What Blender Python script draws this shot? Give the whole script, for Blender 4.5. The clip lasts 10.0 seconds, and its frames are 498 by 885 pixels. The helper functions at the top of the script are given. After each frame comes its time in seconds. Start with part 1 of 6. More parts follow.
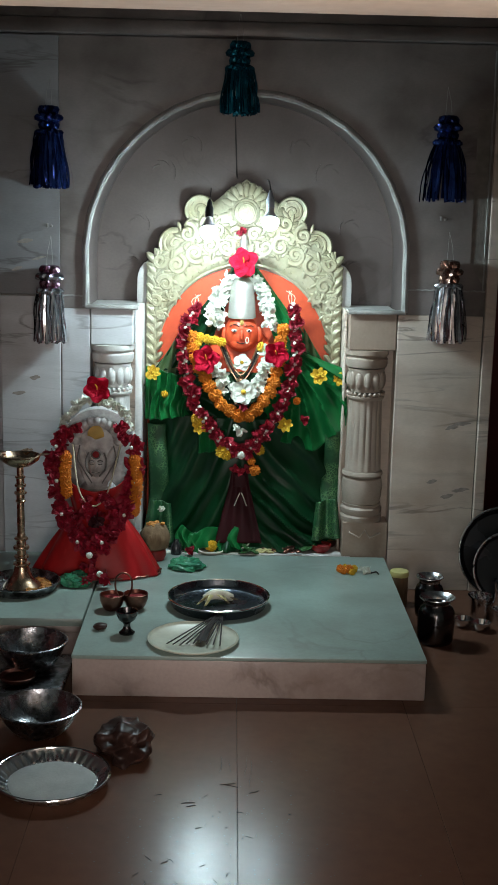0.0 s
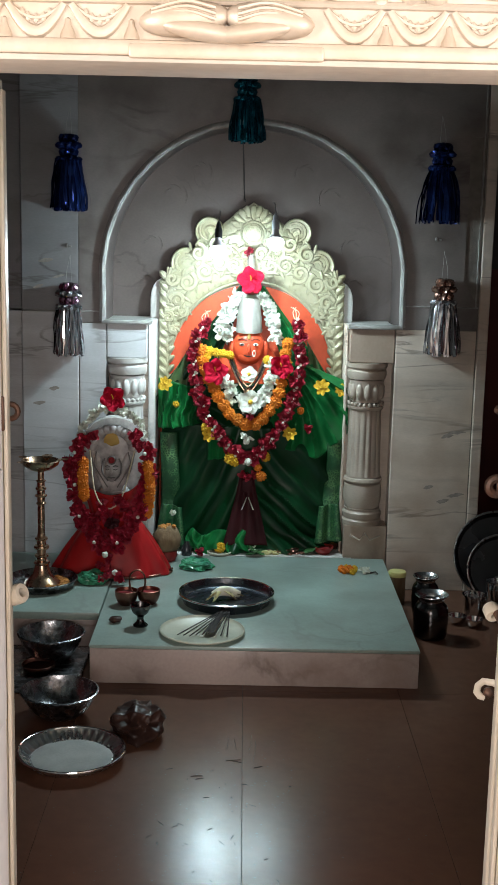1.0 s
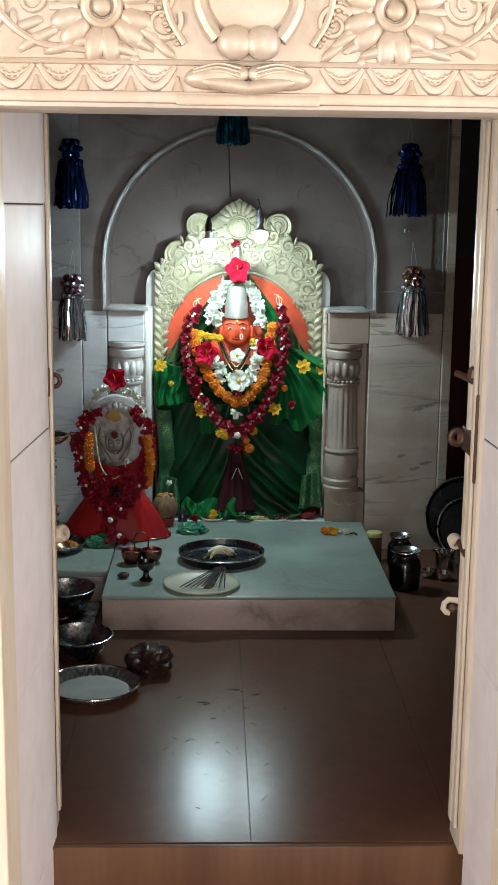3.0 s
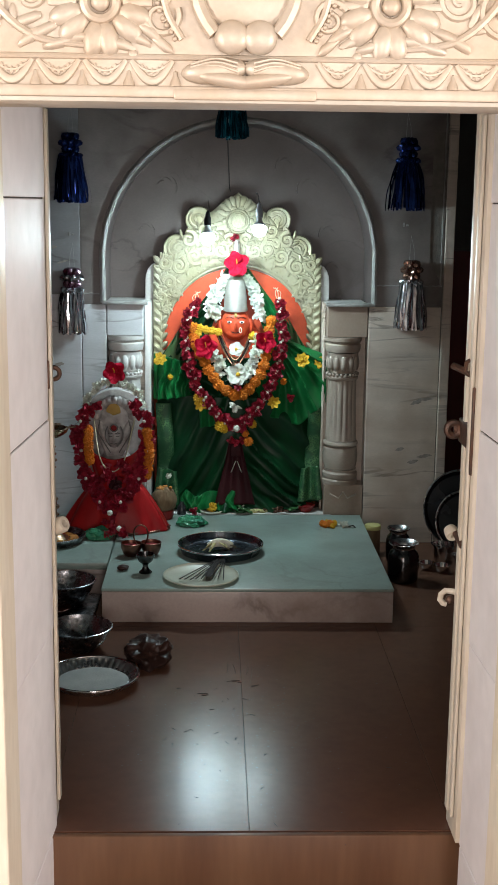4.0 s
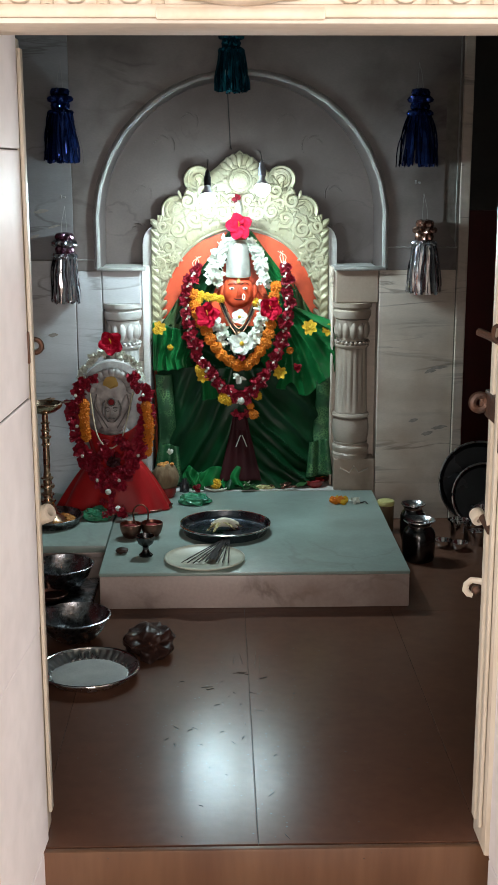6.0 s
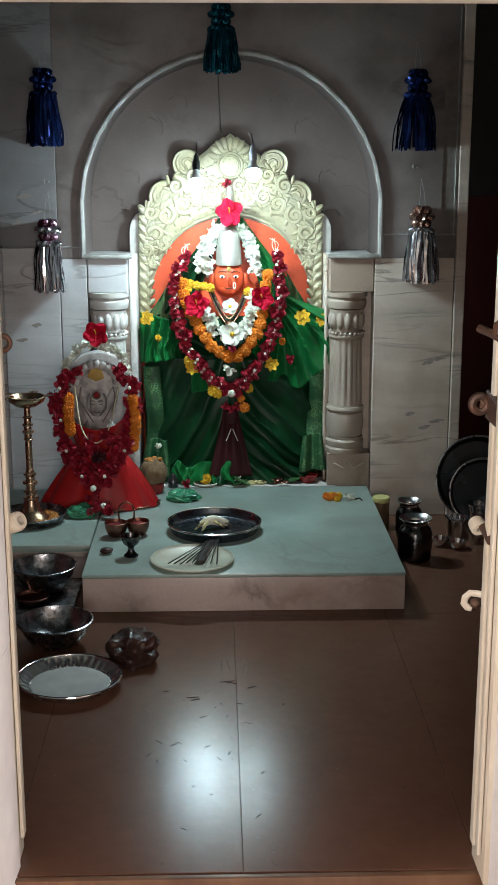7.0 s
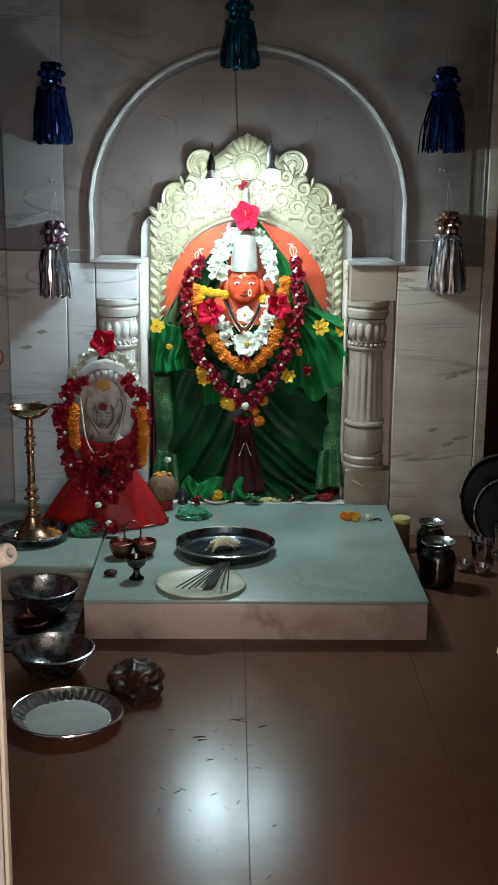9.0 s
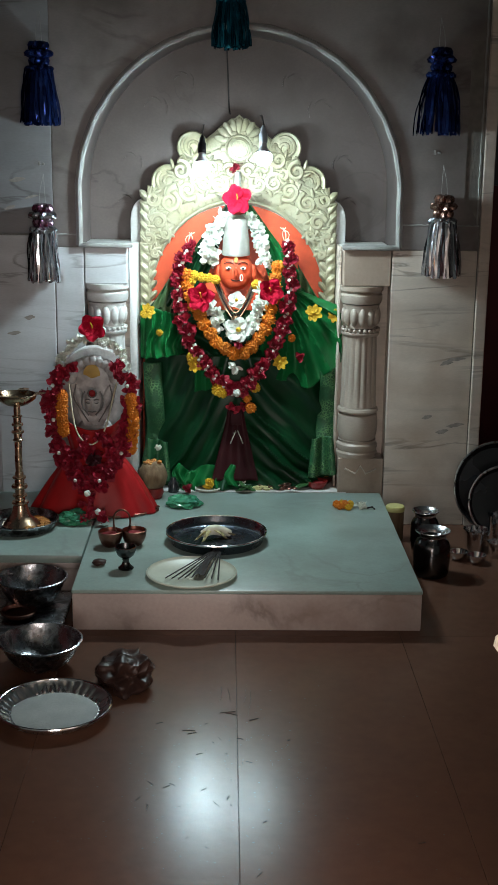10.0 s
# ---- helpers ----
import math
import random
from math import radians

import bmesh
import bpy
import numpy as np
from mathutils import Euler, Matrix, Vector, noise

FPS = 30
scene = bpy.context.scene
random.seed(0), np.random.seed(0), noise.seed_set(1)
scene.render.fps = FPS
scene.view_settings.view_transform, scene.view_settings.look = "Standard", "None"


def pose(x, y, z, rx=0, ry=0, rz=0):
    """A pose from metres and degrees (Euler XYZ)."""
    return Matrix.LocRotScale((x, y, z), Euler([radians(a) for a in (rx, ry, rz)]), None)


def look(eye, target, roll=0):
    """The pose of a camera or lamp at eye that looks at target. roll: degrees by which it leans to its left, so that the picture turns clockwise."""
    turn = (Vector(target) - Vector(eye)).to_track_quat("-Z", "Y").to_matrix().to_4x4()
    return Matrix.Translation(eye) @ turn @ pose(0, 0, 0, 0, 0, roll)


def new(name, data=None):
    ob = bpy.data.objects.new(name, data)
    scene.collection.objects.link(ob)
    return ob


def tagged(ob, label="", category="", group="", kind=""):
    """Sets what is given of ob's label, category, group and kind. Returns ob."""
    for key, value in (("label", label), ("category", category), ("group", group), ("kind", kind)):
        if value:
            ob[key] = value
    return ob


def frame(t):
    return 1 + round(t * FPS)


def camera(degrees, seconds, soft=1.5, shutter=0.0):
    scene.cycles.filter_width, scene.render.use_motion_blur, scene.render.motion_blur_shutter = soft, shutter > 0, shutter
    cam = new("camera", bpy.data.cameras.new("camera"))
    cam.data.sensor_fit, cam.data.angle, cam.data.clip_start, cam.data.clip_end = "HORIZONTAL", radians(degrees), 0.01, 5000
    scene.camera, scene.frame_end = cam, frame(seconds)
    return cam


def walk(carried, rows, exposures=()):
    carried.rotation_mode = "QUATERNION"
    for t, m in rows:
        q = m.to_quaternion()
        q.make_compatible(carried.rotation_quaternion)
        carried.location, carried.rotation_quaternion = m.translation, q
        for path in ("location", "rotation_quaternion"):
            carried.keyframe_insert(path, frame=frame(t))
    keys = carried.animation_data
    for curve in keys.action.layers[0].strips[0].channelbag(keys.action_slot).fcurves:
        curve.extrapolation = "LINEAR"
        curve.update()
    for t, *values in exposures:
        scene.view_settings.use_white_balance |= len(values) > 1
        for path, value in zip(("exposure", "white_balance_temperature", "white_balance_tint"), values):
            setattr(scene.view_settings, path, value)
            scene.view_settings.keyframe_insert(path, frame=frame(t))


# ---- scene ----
cam = camera(23.5, 10.0)
PATH = [
    (0, (-0.075, -4.423, 1.462), (-0.041, -2.463, 1.066), 1.3),
    (0.5, (-0.054, -4.578, 1.457), (-0.054, -2.62, 1.048), 0.8),
    (0.8, (-0.051, -4.661, 1.472), (-0.048, -2.699, 1.086), 1.1),
    (1, (-0.061, -4.698, 1.477), (-0.046, -2.732, 1.109), 1.3),
    (1.5, (-0.104, -4.858, 1.485), (-0.062, -2.886, 1.153), 1.3),
    (2, (-0.141, -5.002, 1.494), (-0.089, -3.031, 1.159), 1.2),
    (2.5, (-0.151, -5.109, 1.492), (-0.099, -3.142, 1.13), 1.1),
    (3, (-0.134, -5.175, 1.497), (-0.074, -3.213, 1.114), 0.7),
    (4.5, (-0.13, -5.197, 1.494), (-0.07, -3.239, 1.089), 0.7),
    (5, (-0.129, -5.143, 1.479), (-0.068, -3.191, 1.046), 0.8),
    (5.5, (-0.12, -5.035, 1.465), (-0.051, -3.087, 1.019), 0.3),
    (6, (-0.115, -4.927, 1.462), (-0.067, -2.978, 1.018), -0.1),
    (7.5, (-0.076, -4.686, 1.462), (-0.022, -2.744, 0.984), 0.0),
    (8, (-0.076, -4.622, 1.461), (-0.039, -2.677, 0.997), -0.0),
    (8.5, (-0.075, -4.563, 1.452), (-0.033, -2.617, 0.991), 0.0),
    (9, (-0.083, -4.516, 1.447), (-0.052, -2.57, 0.985), 0.6),
    (9.5, (-0.082, -4.474, 1.44), (-0.05, -2.534, 0.958), 0.5),
    (10, (-0.075, -4.449, 1.431), (-0.033, -2.509, 0.949), 0.7),
]
walk(cam, [(t, look(eye, target, roll)) for t, eye, target, roll in PATH],
     [(0, 0.06), (1, 0.12), (2, -0.10), (3, -0.18), (4.5, -0.10), (5.5, 0.06), (6.5, 0.14), (7.5, 0.22), (8.5, 0.19), (10, 0.15)])

# ---- light ----
world = bpy.data.worlds.new("world")
world.use_nodes = True
world.node_tree.nodes["Background"].inputs[0].default_value = (0.30, 0.28, 0.26, 1)
world.node_tree.nodes["Background"].inputs[1].default_value = 0.02
scene.world = world
scene.view_settings.exposure = 0.0
BULB_POWER = 900.0
SIDE_FILL_POWER = 74.0
FRONT_FILL_POWER = 135.0


def hall_fill(x, y, z, w, d, power, target):
    data = bpy.data.lights.new("hall_fill", "AREA")
    data.shape, data.size, data.size_y, data.energy = "RECTANGLE", w, d, power
    data.color = (1.0, 0.92, 0.86)
    ob = new("hall_fill", data)
    ob.matrix_world = look((x, y, z), target)
    return ob


# unseen lights on both sides, added to brighten the door reveals
hall_fill(-2.2, -5.0, 1.35, 0.25, 1.3, SIDE_FILL_POWER, (0.45, -3.0, 1.0))
hall_fill(2.2, -5.0, 1.35, 0.25, 1.3, SIDE_FILL_POWER, (-0.5, -3.0, 1.0))
# unseen frontal fill, added behind the camera for light coming from the hall
hall_fill(0.3, -8.05, 1.45, 2.4, 2.0, FRONT_FILL_POWER, (0.0, -3.3, 1.3)).data.color = (1.0, 0.92, 0.88)


# ---- materials ----
def mat(name, base, rough=0.5, metal=0.0, second=None, scale=8.0, detail=6.0, mix=(0.35, 0.7), bump=0.0,
        bump_scale=60.0, rough_var=0.0, rand=0.0, coat=0.0, sheen=0.0, stretch=(1, 1, 1), trans=0.0, ior=1.45, island=False, spec=0.5):
    """A surface with colour variation at a large and a small scale, and fine relief."""
    m = bpy.data.materials.new(name)
    m.use_nodes = True
    nt = m.node_tree
    n, l = nt.nodes, nt.links
    b = n["Principled BSDF"]
    b.inputs["Roughness"].default_value = rough
    b.inputs["Metallic"].default_value = metal
    b.inputs["IOR"].default_value = ior
    b.inputs["Coat Weight"].default_value = coat
    b.inputs["Specular IOR Level"].default_value = spec
    b.inputs["Coat Roughness"].default_value = 0.15
    b.inputs["Sheen Weight"].default_value = sheen
    b.inputs["Transmission Weight"].default_value = trans
    tc = n.new("ShaderNodeTexCoord")
    mp = n.new("ShaderNodeMapping")
    mp.inputs["Scale"].default_value = stretch
    l.new(tc.outputs["Object"], mp.inputs["Vector"])
    second = second or tuple(c * 0.72 for c in base)
    big = n.new("ShaderNodeTexNoise")
    big.inputs["Scale"].default_value = scale
    big.inputs["Detail"].default_value = detail
    l.new(mp.outputs[0], big.inputs["Vector"])
    ramp = n.new("ShaderNodeMapRange")
    ramp.inputs["From Min"].default_value, ramp.inputs["From Max"].default_value = mix
    l.new(big.outputs["Fac"], ramp.inputs["Value"])
    small = n.new("ShaderNodeTexNoise")
    small.inputs["Scale"].default_value = bump_scale
    small.inputs["Detail"].default_value = 5
    l.new(mp.outputs[0], small.inputs["Vector"])
    mx = n.new("ShaderNodeMix")
    mx.data_type = "RGBA"
    mx.inputs["A"].default_value, mx.inputs["B"].default_value = (*base, 1), (*second, 1)
    l.new(ramp.outputs[0], mx.inputs["Factor"])
    grain = n.new("ShaderNodeHueSaturation")
    gv = n.new("ShaderNodeMapRange")
    gv.inputs["To Min"].default_value, gv.inputs["To Max"].default_value = 0.86, 1.12
    l.new(small.outputs["Fac"], gv.inputs["Value"])
    l.new(gv.outputs[0], grain.inputs["Value"])
    l.new(mx.outputs["Result"], grain.inputs["Color"])
    last = grain
    if rand:
        src = n.new("ShaderNodeNewGeometry" if island else "ShaderNodeObjectInfo")
        rv = n.new("ShaderNodeMapRange")
        rv.inputs["To Min"].default_value, rv.inputs["To Max"].default_value = 1 - rand, 1 + rand
        l.new(src.outputs["Random Per Island" if island else "Random"], rv.inputs["Value"])
        h2 = n.new("ShaderNodeHueSaturation")
        l.new(rv.outputs[0], h2.inputs["Value"])
        l.new(grain.outputs[0], h2.inputs["Color"])
        last = h2
    l.new(last.outputs[0], b.inputs["Base Color"])
    if rough_var:
        r = n.new("ShaderNodeMapRange")
        r.inputs["To Min"].default_value, r.inputs["To Max"].default_value = max(0.02, rough - rough_var), rough + rough_var
        l.new(big.outputs["Fac"], r.inputs["Value"])
        l.new(r.outputs[0], b.inputs["Roughness"])
    if bump:
        bp = n.new("ShaderNodeBump")
        bp.inputs["Strength"].default_value = bump
        bp.inputs["Distance"].default_value = 0.004
        l.new(small.outputs["Fac"], bp.inputs["Height"])
        l.new(bp.outputs[0], b.inputs["Normal"])
    return m


def marble(name, base, vein, dirt, rough=0.3, vein_scale=2.0, stretch=(1, 1, 2.2), vein_width=0.035, stain=(0.5, 0.8)):
    """Marble: thin dark veins, broad clouds and patches of old dirt."""
    m = mat(name, base, rough, second=tuple(c * 0.8 for c in base), scale=3.0, bump=0.06, bump_scale=90, rough_var=0.1, stretch=stretch)
    nt = m.node_tree
    n, l = nt.nodes, nt.links
    b = n["Principled BSDF"]
    old = b.inputs["Base Color"].links[0].from_socket
    tc = n.new("ShaderNodeTexCoord")
    mp = n.new("ShaderNodeMapping")
    mp.inputs["Scale"].default_value = stretch
    l.new(tc.outputs["Object"], mp.inputs["Vector"])
    v = n.new("ShaderNodeTexNoise")
    v.inputs["Scale"].default_value, v.inputs["Detail"].default_value, v.inputs["Distortion"].default_value = vein_scale, 8, 1.2
    l.new(mp.outputs[0], v.inputs["Vector"])
    d = n.new("ShaderNodeMath"); d.operation = "SUBTRACT"; d.inputs[1].default_value = 0.5
    a = n.new("ShaderNodeMath"); a.operation = "ABSOLUTE"
    r = n.new("ShaderNodeMapRange")
    r.inputs["From Min"].default_value, r.inputs["From Max"].default_value = 0.0, vein_width
    r.inputs["To Min"].default_value, r.inputs["To Max"].default_value = 0.75, 0.0
    l.new(v.outputs["Fac"], d.inputs[0]); l.new(d.outputs[0], a.inputs[0]); l.new(a.outputs[0], r.inputs["Value"])
    gate = n.new("ShaderNodeTexNoise")
    gate.inputs["Scale"].default_value = 1.7
    l.new(mp.outputs[0], gate.inputs["Vector"])
    gr = n.new("ShaderNodeMapRange")
    gr.inputs["From Min"].default_value, gr.inputs["From Max"].default_value = 0.48, 0.62
    l.new(gate.outputs["Fac"], gr.inputs["Value"])
    mul = n.new("ShaderNodeMath"); mul.operation = "MULTIPLY"
    l.new(r.outputs[0], mul.inputs[0]); l.new(gr.outputs[0], mul.inputs[1])
    m1 = n.new("ShaderNodeMix"); m1.data_type = "RGBA"
    l.new(mul.outputs[0], m1.inputs["Factor"]); l.new(old, m1.inputs["A"])
    m1.inputs["B"].default_value = (*vein, 1)
    dn = n.new("ShaderNodeTexNoise")
    dn.inputs["Scale"].default_value, dn.inputs["Detail"].default_value = 5.0, 9
    l.new(tc.outputs["Object"], dn.inputs["Vector"])
    dr = n.new("ShaderNodeMapRange")
    dr.inputs["From Min"].default_value, dr.inputs["From Max"].default_value = stain
    dr.inputs["To Max"].default_value = 0.7
    l.new(dn.outputs["Fac"], dr.inputs["Value"])
    m2 = n.new("ShaderNodeMix"); m2.data_type = "RGBA"
    l.new(dr.outputs[0], m2.inputs["Factor"]); l.new(m1.outputs["Result"], m2.inputs["A"])
    m2.inputs["B"].default_value = (*dirt, 1)
    l.new(m2.outputs["Result"], b.inputs["Base Color"])
    return m


def brocade(name, ground, thread, scale=70.0):
    """Woven border: metallic thread figures on a cloth ground."""
    m = mat(name, ground, 0.45, second=tuple(c * 0.6 for c in ground), scale=20, bump=0.4, bump_scale=300)
    nt = m.node_tree
    n, l = nt.nodes, nt.links
    b = n["Principled BSDF"]
    old = b.inputs["Base Color"].links[0].from_socket
    tc = n.new("ShaderNodeTexCoord")
    v = n.new("ShaderNodeTexVoronoi")
    v.feature = "DISTANCE_TO_EDGE"
    v.inputs["Scale"].default_value = scale
    l.new(tc.outputs["Object"], v.inputs["Vector"])
    r = n.new("ShaderNodeMapRange")
    r.inputs["From Min"].default_value, r.inputs["From Max"].default_value = 0.05, 0.14
    r.inputs["To Min"].default_value, r.inputs["To Max"].default_value = 1, 0
    l.new(v.outputs["Distance"], r.inputs["Value"])
    gate = n.new("ShaderNodeTexNoise"); gate.inputs["Scale"].default_value = 22
    l.new(tc.outputs["Object"], gate.inputs["Vector"])
    g = n.new("ShaderNodeMapRange")
    g.inputs["From Min"].default_value, g.inputs["From Max"].default_value = 0.42, 0.6
    l.new(gate.outputs["Fac"], g.inputs["Value"])
    mu = n.new("ShaderNodeMath"); mu.operation = "MULTIPLY"
    l.new(r.outputs[0], mu.inputs[0]); l.new(g.outputs[0], mu.inputs[1])
    mx = n.new("ShaderNodeMix"); mx.data_type = "RGBA"
    l.new(mu.outputs[0], mx.inputs["Factor"]); l.new(old, mx.inputs["A"])
    mx.inputs["B"].default_value = (*thread, 1)
    l.new(mx.outputs["Result"], b.inputs["Base Color"])
    l.new(mu.outputs[0], b.inputs["Metallic"])
    return m


def glow(name, colour, strength):
    m = bpy.data.materials.new(name)
    m.use_nodes = True
    b = m.node_tree.nodes["Principled BSDF"]
    b.inputs["Base Color"].default_value = (*colour, 1)
    b.inputs["Emission Color"].default_value = (*colour, 1)
    b.inputs["Emission Strength"].default_value = strength
    return m


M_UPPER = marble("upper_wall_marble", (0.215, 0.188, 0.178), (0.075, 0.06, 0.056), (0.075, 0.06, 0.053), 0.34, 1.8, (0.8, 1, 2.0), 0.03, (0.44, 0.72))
# Warm base colour stands in for the hall's warm light on the right slabs.
M_WALL_WARM = marble("warm_tinted_wall_marble", (0.68, 0.59, 0.51), (0.10, 0.085, 0.075), (0.42, 0.31, 0.23), 0.32, 2.0, (0.7, 1, 5.0), 0.035, (0.44, 0.72))
# Alcove stone: the shade inside the arch is put into this dark colour.
M_FIELD = marble("darkened_recess_stone", (0.135, 0.108, 0.102), (0.06, 0.048, 0.046), (0.075, 0.06, 0.056), 0.4, 2.4, (1, 1, 1.5), 0.02, (0.42, 0.68))
# Left slabs: the bulbs' bluish light is put into the base colour.
M_WALL_COOL = marble("cool_tinted_wall_marble", (0.64, 0.65, 0.67), (0.17, 0.16, 0.16), (0.40, 0.39, 0.39), 0.32, 2.0, (0.7, 1, 4.5), 0.03)
# Upper left slabs: the same cool tint at a darker tone.
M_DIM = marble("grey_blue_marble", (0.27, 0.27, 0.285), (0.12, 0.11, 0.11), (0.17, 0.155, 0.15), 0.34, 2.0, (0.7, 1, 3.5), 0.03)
M_STAINED = marble("stained_marble", (0.38, 0.29, 0.23), (0.16, 0.10, 0.075), (0.20, 0.13, 0.09), 0.36, 2.5, (1, 1, 1))
M_SMEAR = mat("sooty_smear", (0.27, 0.24, 0.215), 0.4, second=(0.38, 0.34, 0.31), scale=60)
M_COLUMN = marble("stained_column_marble", (0.42, 0.35, 0.295), (0.25, 0.18, 0.14), (0.30, 0.21, 0.15), 0.34, 2.0)
M_WHITE = marble("white_marble", (0.72, 0.71, 0.69), (0.4, 0.39, 0.38), (0.5, 0.46, 0.42), 0.3, 2.0)
M_PLAT = marble("platform_marble", (0.33, 0.425, 0.385), (0.22, 0.27, 0.24), (0.19, 0.215, 0.185), 0.32, 1.6, (1, 1, 1), 0.02, (0.42, 0.74))
# Pinkish tint stands in for warm hall light; the stains are dirt.
M_BASE = marble("platform_side", (0.47, 0.38, 0.345), (0.2, 0.15, 0.13), (0.20, 0.12, 0.09), 0.36, 2.5, (1, 1, 1))
M_BEAD = mat("arch_bead", (0.36, 0.36, 0.35), 0.30, second=(0.20, 0.19, 0.18), scale=12, bump=0.15, bump_scale=70)
M_CEMENT = mat("cement", (0.22, 0.2, 0.18), 0.9, scale=30, bump=0.5, bump_scale=120)
M_FLOOR = mat("floor_stone", (0.135, 0.063, 0.040), 0.25, second=(0.108, 0.051, 0.034), scale=9.0, mix=(0.2, 0.9), bump=0.11, bump_scale=30, rough_var=0.34, rand=0.04, spec=0.22)
M_SILL = mat("threshold_stone", (0.24, 0.12, 0.055), 0.42, second=(0.17, 0.08, 0.04), scale=5, bump=0.08, bump_scale=40, rough_var=0.1, rand=0.08)
nt = M_FLOOR.node_tree
worn = [q for q in nt.nodes if q.bl_idname == "ShaderNodeMapRange" and q.outputs[0].links and q.outputs[0].links[0].to_socket.name == "Roughness"][0]
worn.inputs["From Min"].default_value, worn.inputs["From Max"].default_value = 0.30, 0.70
worn.inputs["To Min"].default_value, worn.inputs["To Max"].default_value = 0.225, 0.255
# Tilts only the shading normals of flat slabs, moving the bulbs' reflection back.
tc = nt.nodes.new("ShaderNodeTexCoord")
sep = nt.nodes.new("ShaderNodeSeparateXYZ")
normal_tilt = nt.nodes.new("ShaderNodeMath"); normal_tilt.operation = "MULTIPLY"; normal_tilt.inputs[1].default_value = 0.050
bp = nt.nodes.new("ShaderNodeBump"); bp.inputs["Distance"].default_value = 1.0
nt.links.new(tc.outputs["Object"], sep.inputs[0]); nt.links.new(sep.outputs["Y"], normal_tilt.inputs[0]); nt.links.new(normal_tilt.outputs[0], bp.inputs["Height"])
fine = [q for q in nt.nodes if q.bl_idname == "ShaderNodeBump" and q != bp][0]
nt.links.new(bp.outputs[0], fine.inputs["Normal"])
scuff = nt.nodes.new("ShaderNodeTexNoise")
scuff.inputs["Scale"].default_value, scuff.inputs["Detail"].default_value = 34.0, 8.0
nt.links.new(tc.outputs["Object"], scuff.inputs["Vector"])
rg = nt.nodes.new("ShaderNodeMapRange")
rg.inputs["From Min"].default_value, rg.inputs["From Max"].default_value = 0.36, 0.62
rg.inputs["To Min"].default_value, rg.inputs["To Max"].default_value = 0.20, 0.28
nt.links.new(scuff.outputs["Fac"], rg.inputs["Value"])
nt.links.new(rg.outputs[0], nt.nodes["Principled BSDF"].inputs["Specular IOR Level"])
M_RISER = mat("riser_stone", (0.21, 0.11, 0.06), 0.42, second=(0.13, 0.06, 0.032), scale=9, bump=0.1, bump_scale=60, rough_var=0.12, stretch=(1, 1, 0.12), mix=(0.3, 0.65))
M_JOINT = mat("floor_joint", (0.075, 0.05, 0.04), 0.6, scale=30)
M_PAINT = mat("grey_wall_paint", (0.12, 0.115, 0.11), 0.7, scale=4, bump=0.1)
M_MAROON = mat("maroon_wall_paint", (0.16, 0.018, 0.016), 0.45, second=(0.1, 0.012, 0.012), scale=4, bump=0.1)
M_PLASTER = mat("hall_plaster", (0.6, 0.55, 0.48), 0.8, scale=3, bump=0.1)
M_TILE = mat("glazed_tile", (0.84, 0.82, 0.84), 0.50, second=(0.77, 0.74, 0.76), scale=5, bump=0.02, bump_scale=20, rough_var=0.06, rand=0.03)
M_GROUT = mat("dark_grout", (0.07, 0.06, 0.055), 0.9, scale=20)
M_CREAM = mat("cream_gloss_paint", (0.70, 0.64, 0.54), 0.38, second=(0.58, 0.50, 0.39), scale=14, bump=0.25, bump_scale=50, mix=(0.5, 0.8), stretch=(1, 1, 0.3))
M_GOLD = mat("gilded_sheet", (0.57, 0.50, 0.42), 0.48, metal=0.35, second=(0.52, 0.42, 0.32), scale=12, bump=0.12, bump_scale=90, rough_var=0.08)
M_SHIELD = mat("embossed_sheet", (0.43, 0.41, 0.295), 0.42, metal=0.3, second=(0.40, 0.37, 0.23), scale=9, bump=0.8, bump_scale=50, rough_var=0.1)
M_VERM = mat("vermilion_paint", (0.72, 0.10, 0.035), 0.42, second=(0.62, 0.075, 0.03), scale=10, bump=0.15, bump_scale=50)
M_SILVER = mat("beaten_silver", (0.52, 0.51, 0.46), 0.38, metal=0.6, second=(0.6, 0.58, 0.52), scale=14, bump=0.1, bump_scale=60)
M_STEEL = mat("stainless_steel", (0.70, 0.70, 0.71), 0.27, metal=1.0, second=(0.5, 0.5, 0.5), scale=9, bump=0.03, bump_scale=50, rough_var=0.1)
# Pot steel coloured dark in place of the dim room it reflects.
M_STEELDARK = mat("darkened_steel", (0.10, 0.098, 0.10), 0.2, metal=1.0, second=(0.09, 0.085, 0.085), scale=14, bump=0.05, rough_var=0.1)
# Plate steel with its dark bluish reflection put into the colour.
M_THALI = mat("dark_tinted_plate", (0.22, 0.25, 0.29), 0.26, metal=1.0, second=(0.13, 0.15, 0.18), scale=14, bump=0.08, rough_var=0.12)
M_STEELOLD = mat("worn_steel", (0.48, 0.49, 0.52), 0.28, metal=1.0, second=(0.09, 0.088, 0.086), scale=26, bump=0.25, bump_scale=70, rough_var=0.2, mix=(0.42, 0.62))
M_CHROME = mat("polished_steel", (0.85, 0.85, 0.86), 0.12, metal=1.0, second=(0.7, 0.7, 0.72), scale=9, bump=0.02, bump_scale=40)
M_BLACKIRON = mat("blackened_iron", (0.06, 0.06, 0.065), 0.26, metal=0.7, second=(0.08, 0.08, 0.085), scale=7, bump=0.05, bump_scale=50, rough_var=0.1)
M_IRON = mat("rusty_iron", (0.10, 0.07, 0.06), 0.5, metal=0.6, second=(0.16, 0.08, 0.05), scale=50, bump=0.3, bump_scale=150)
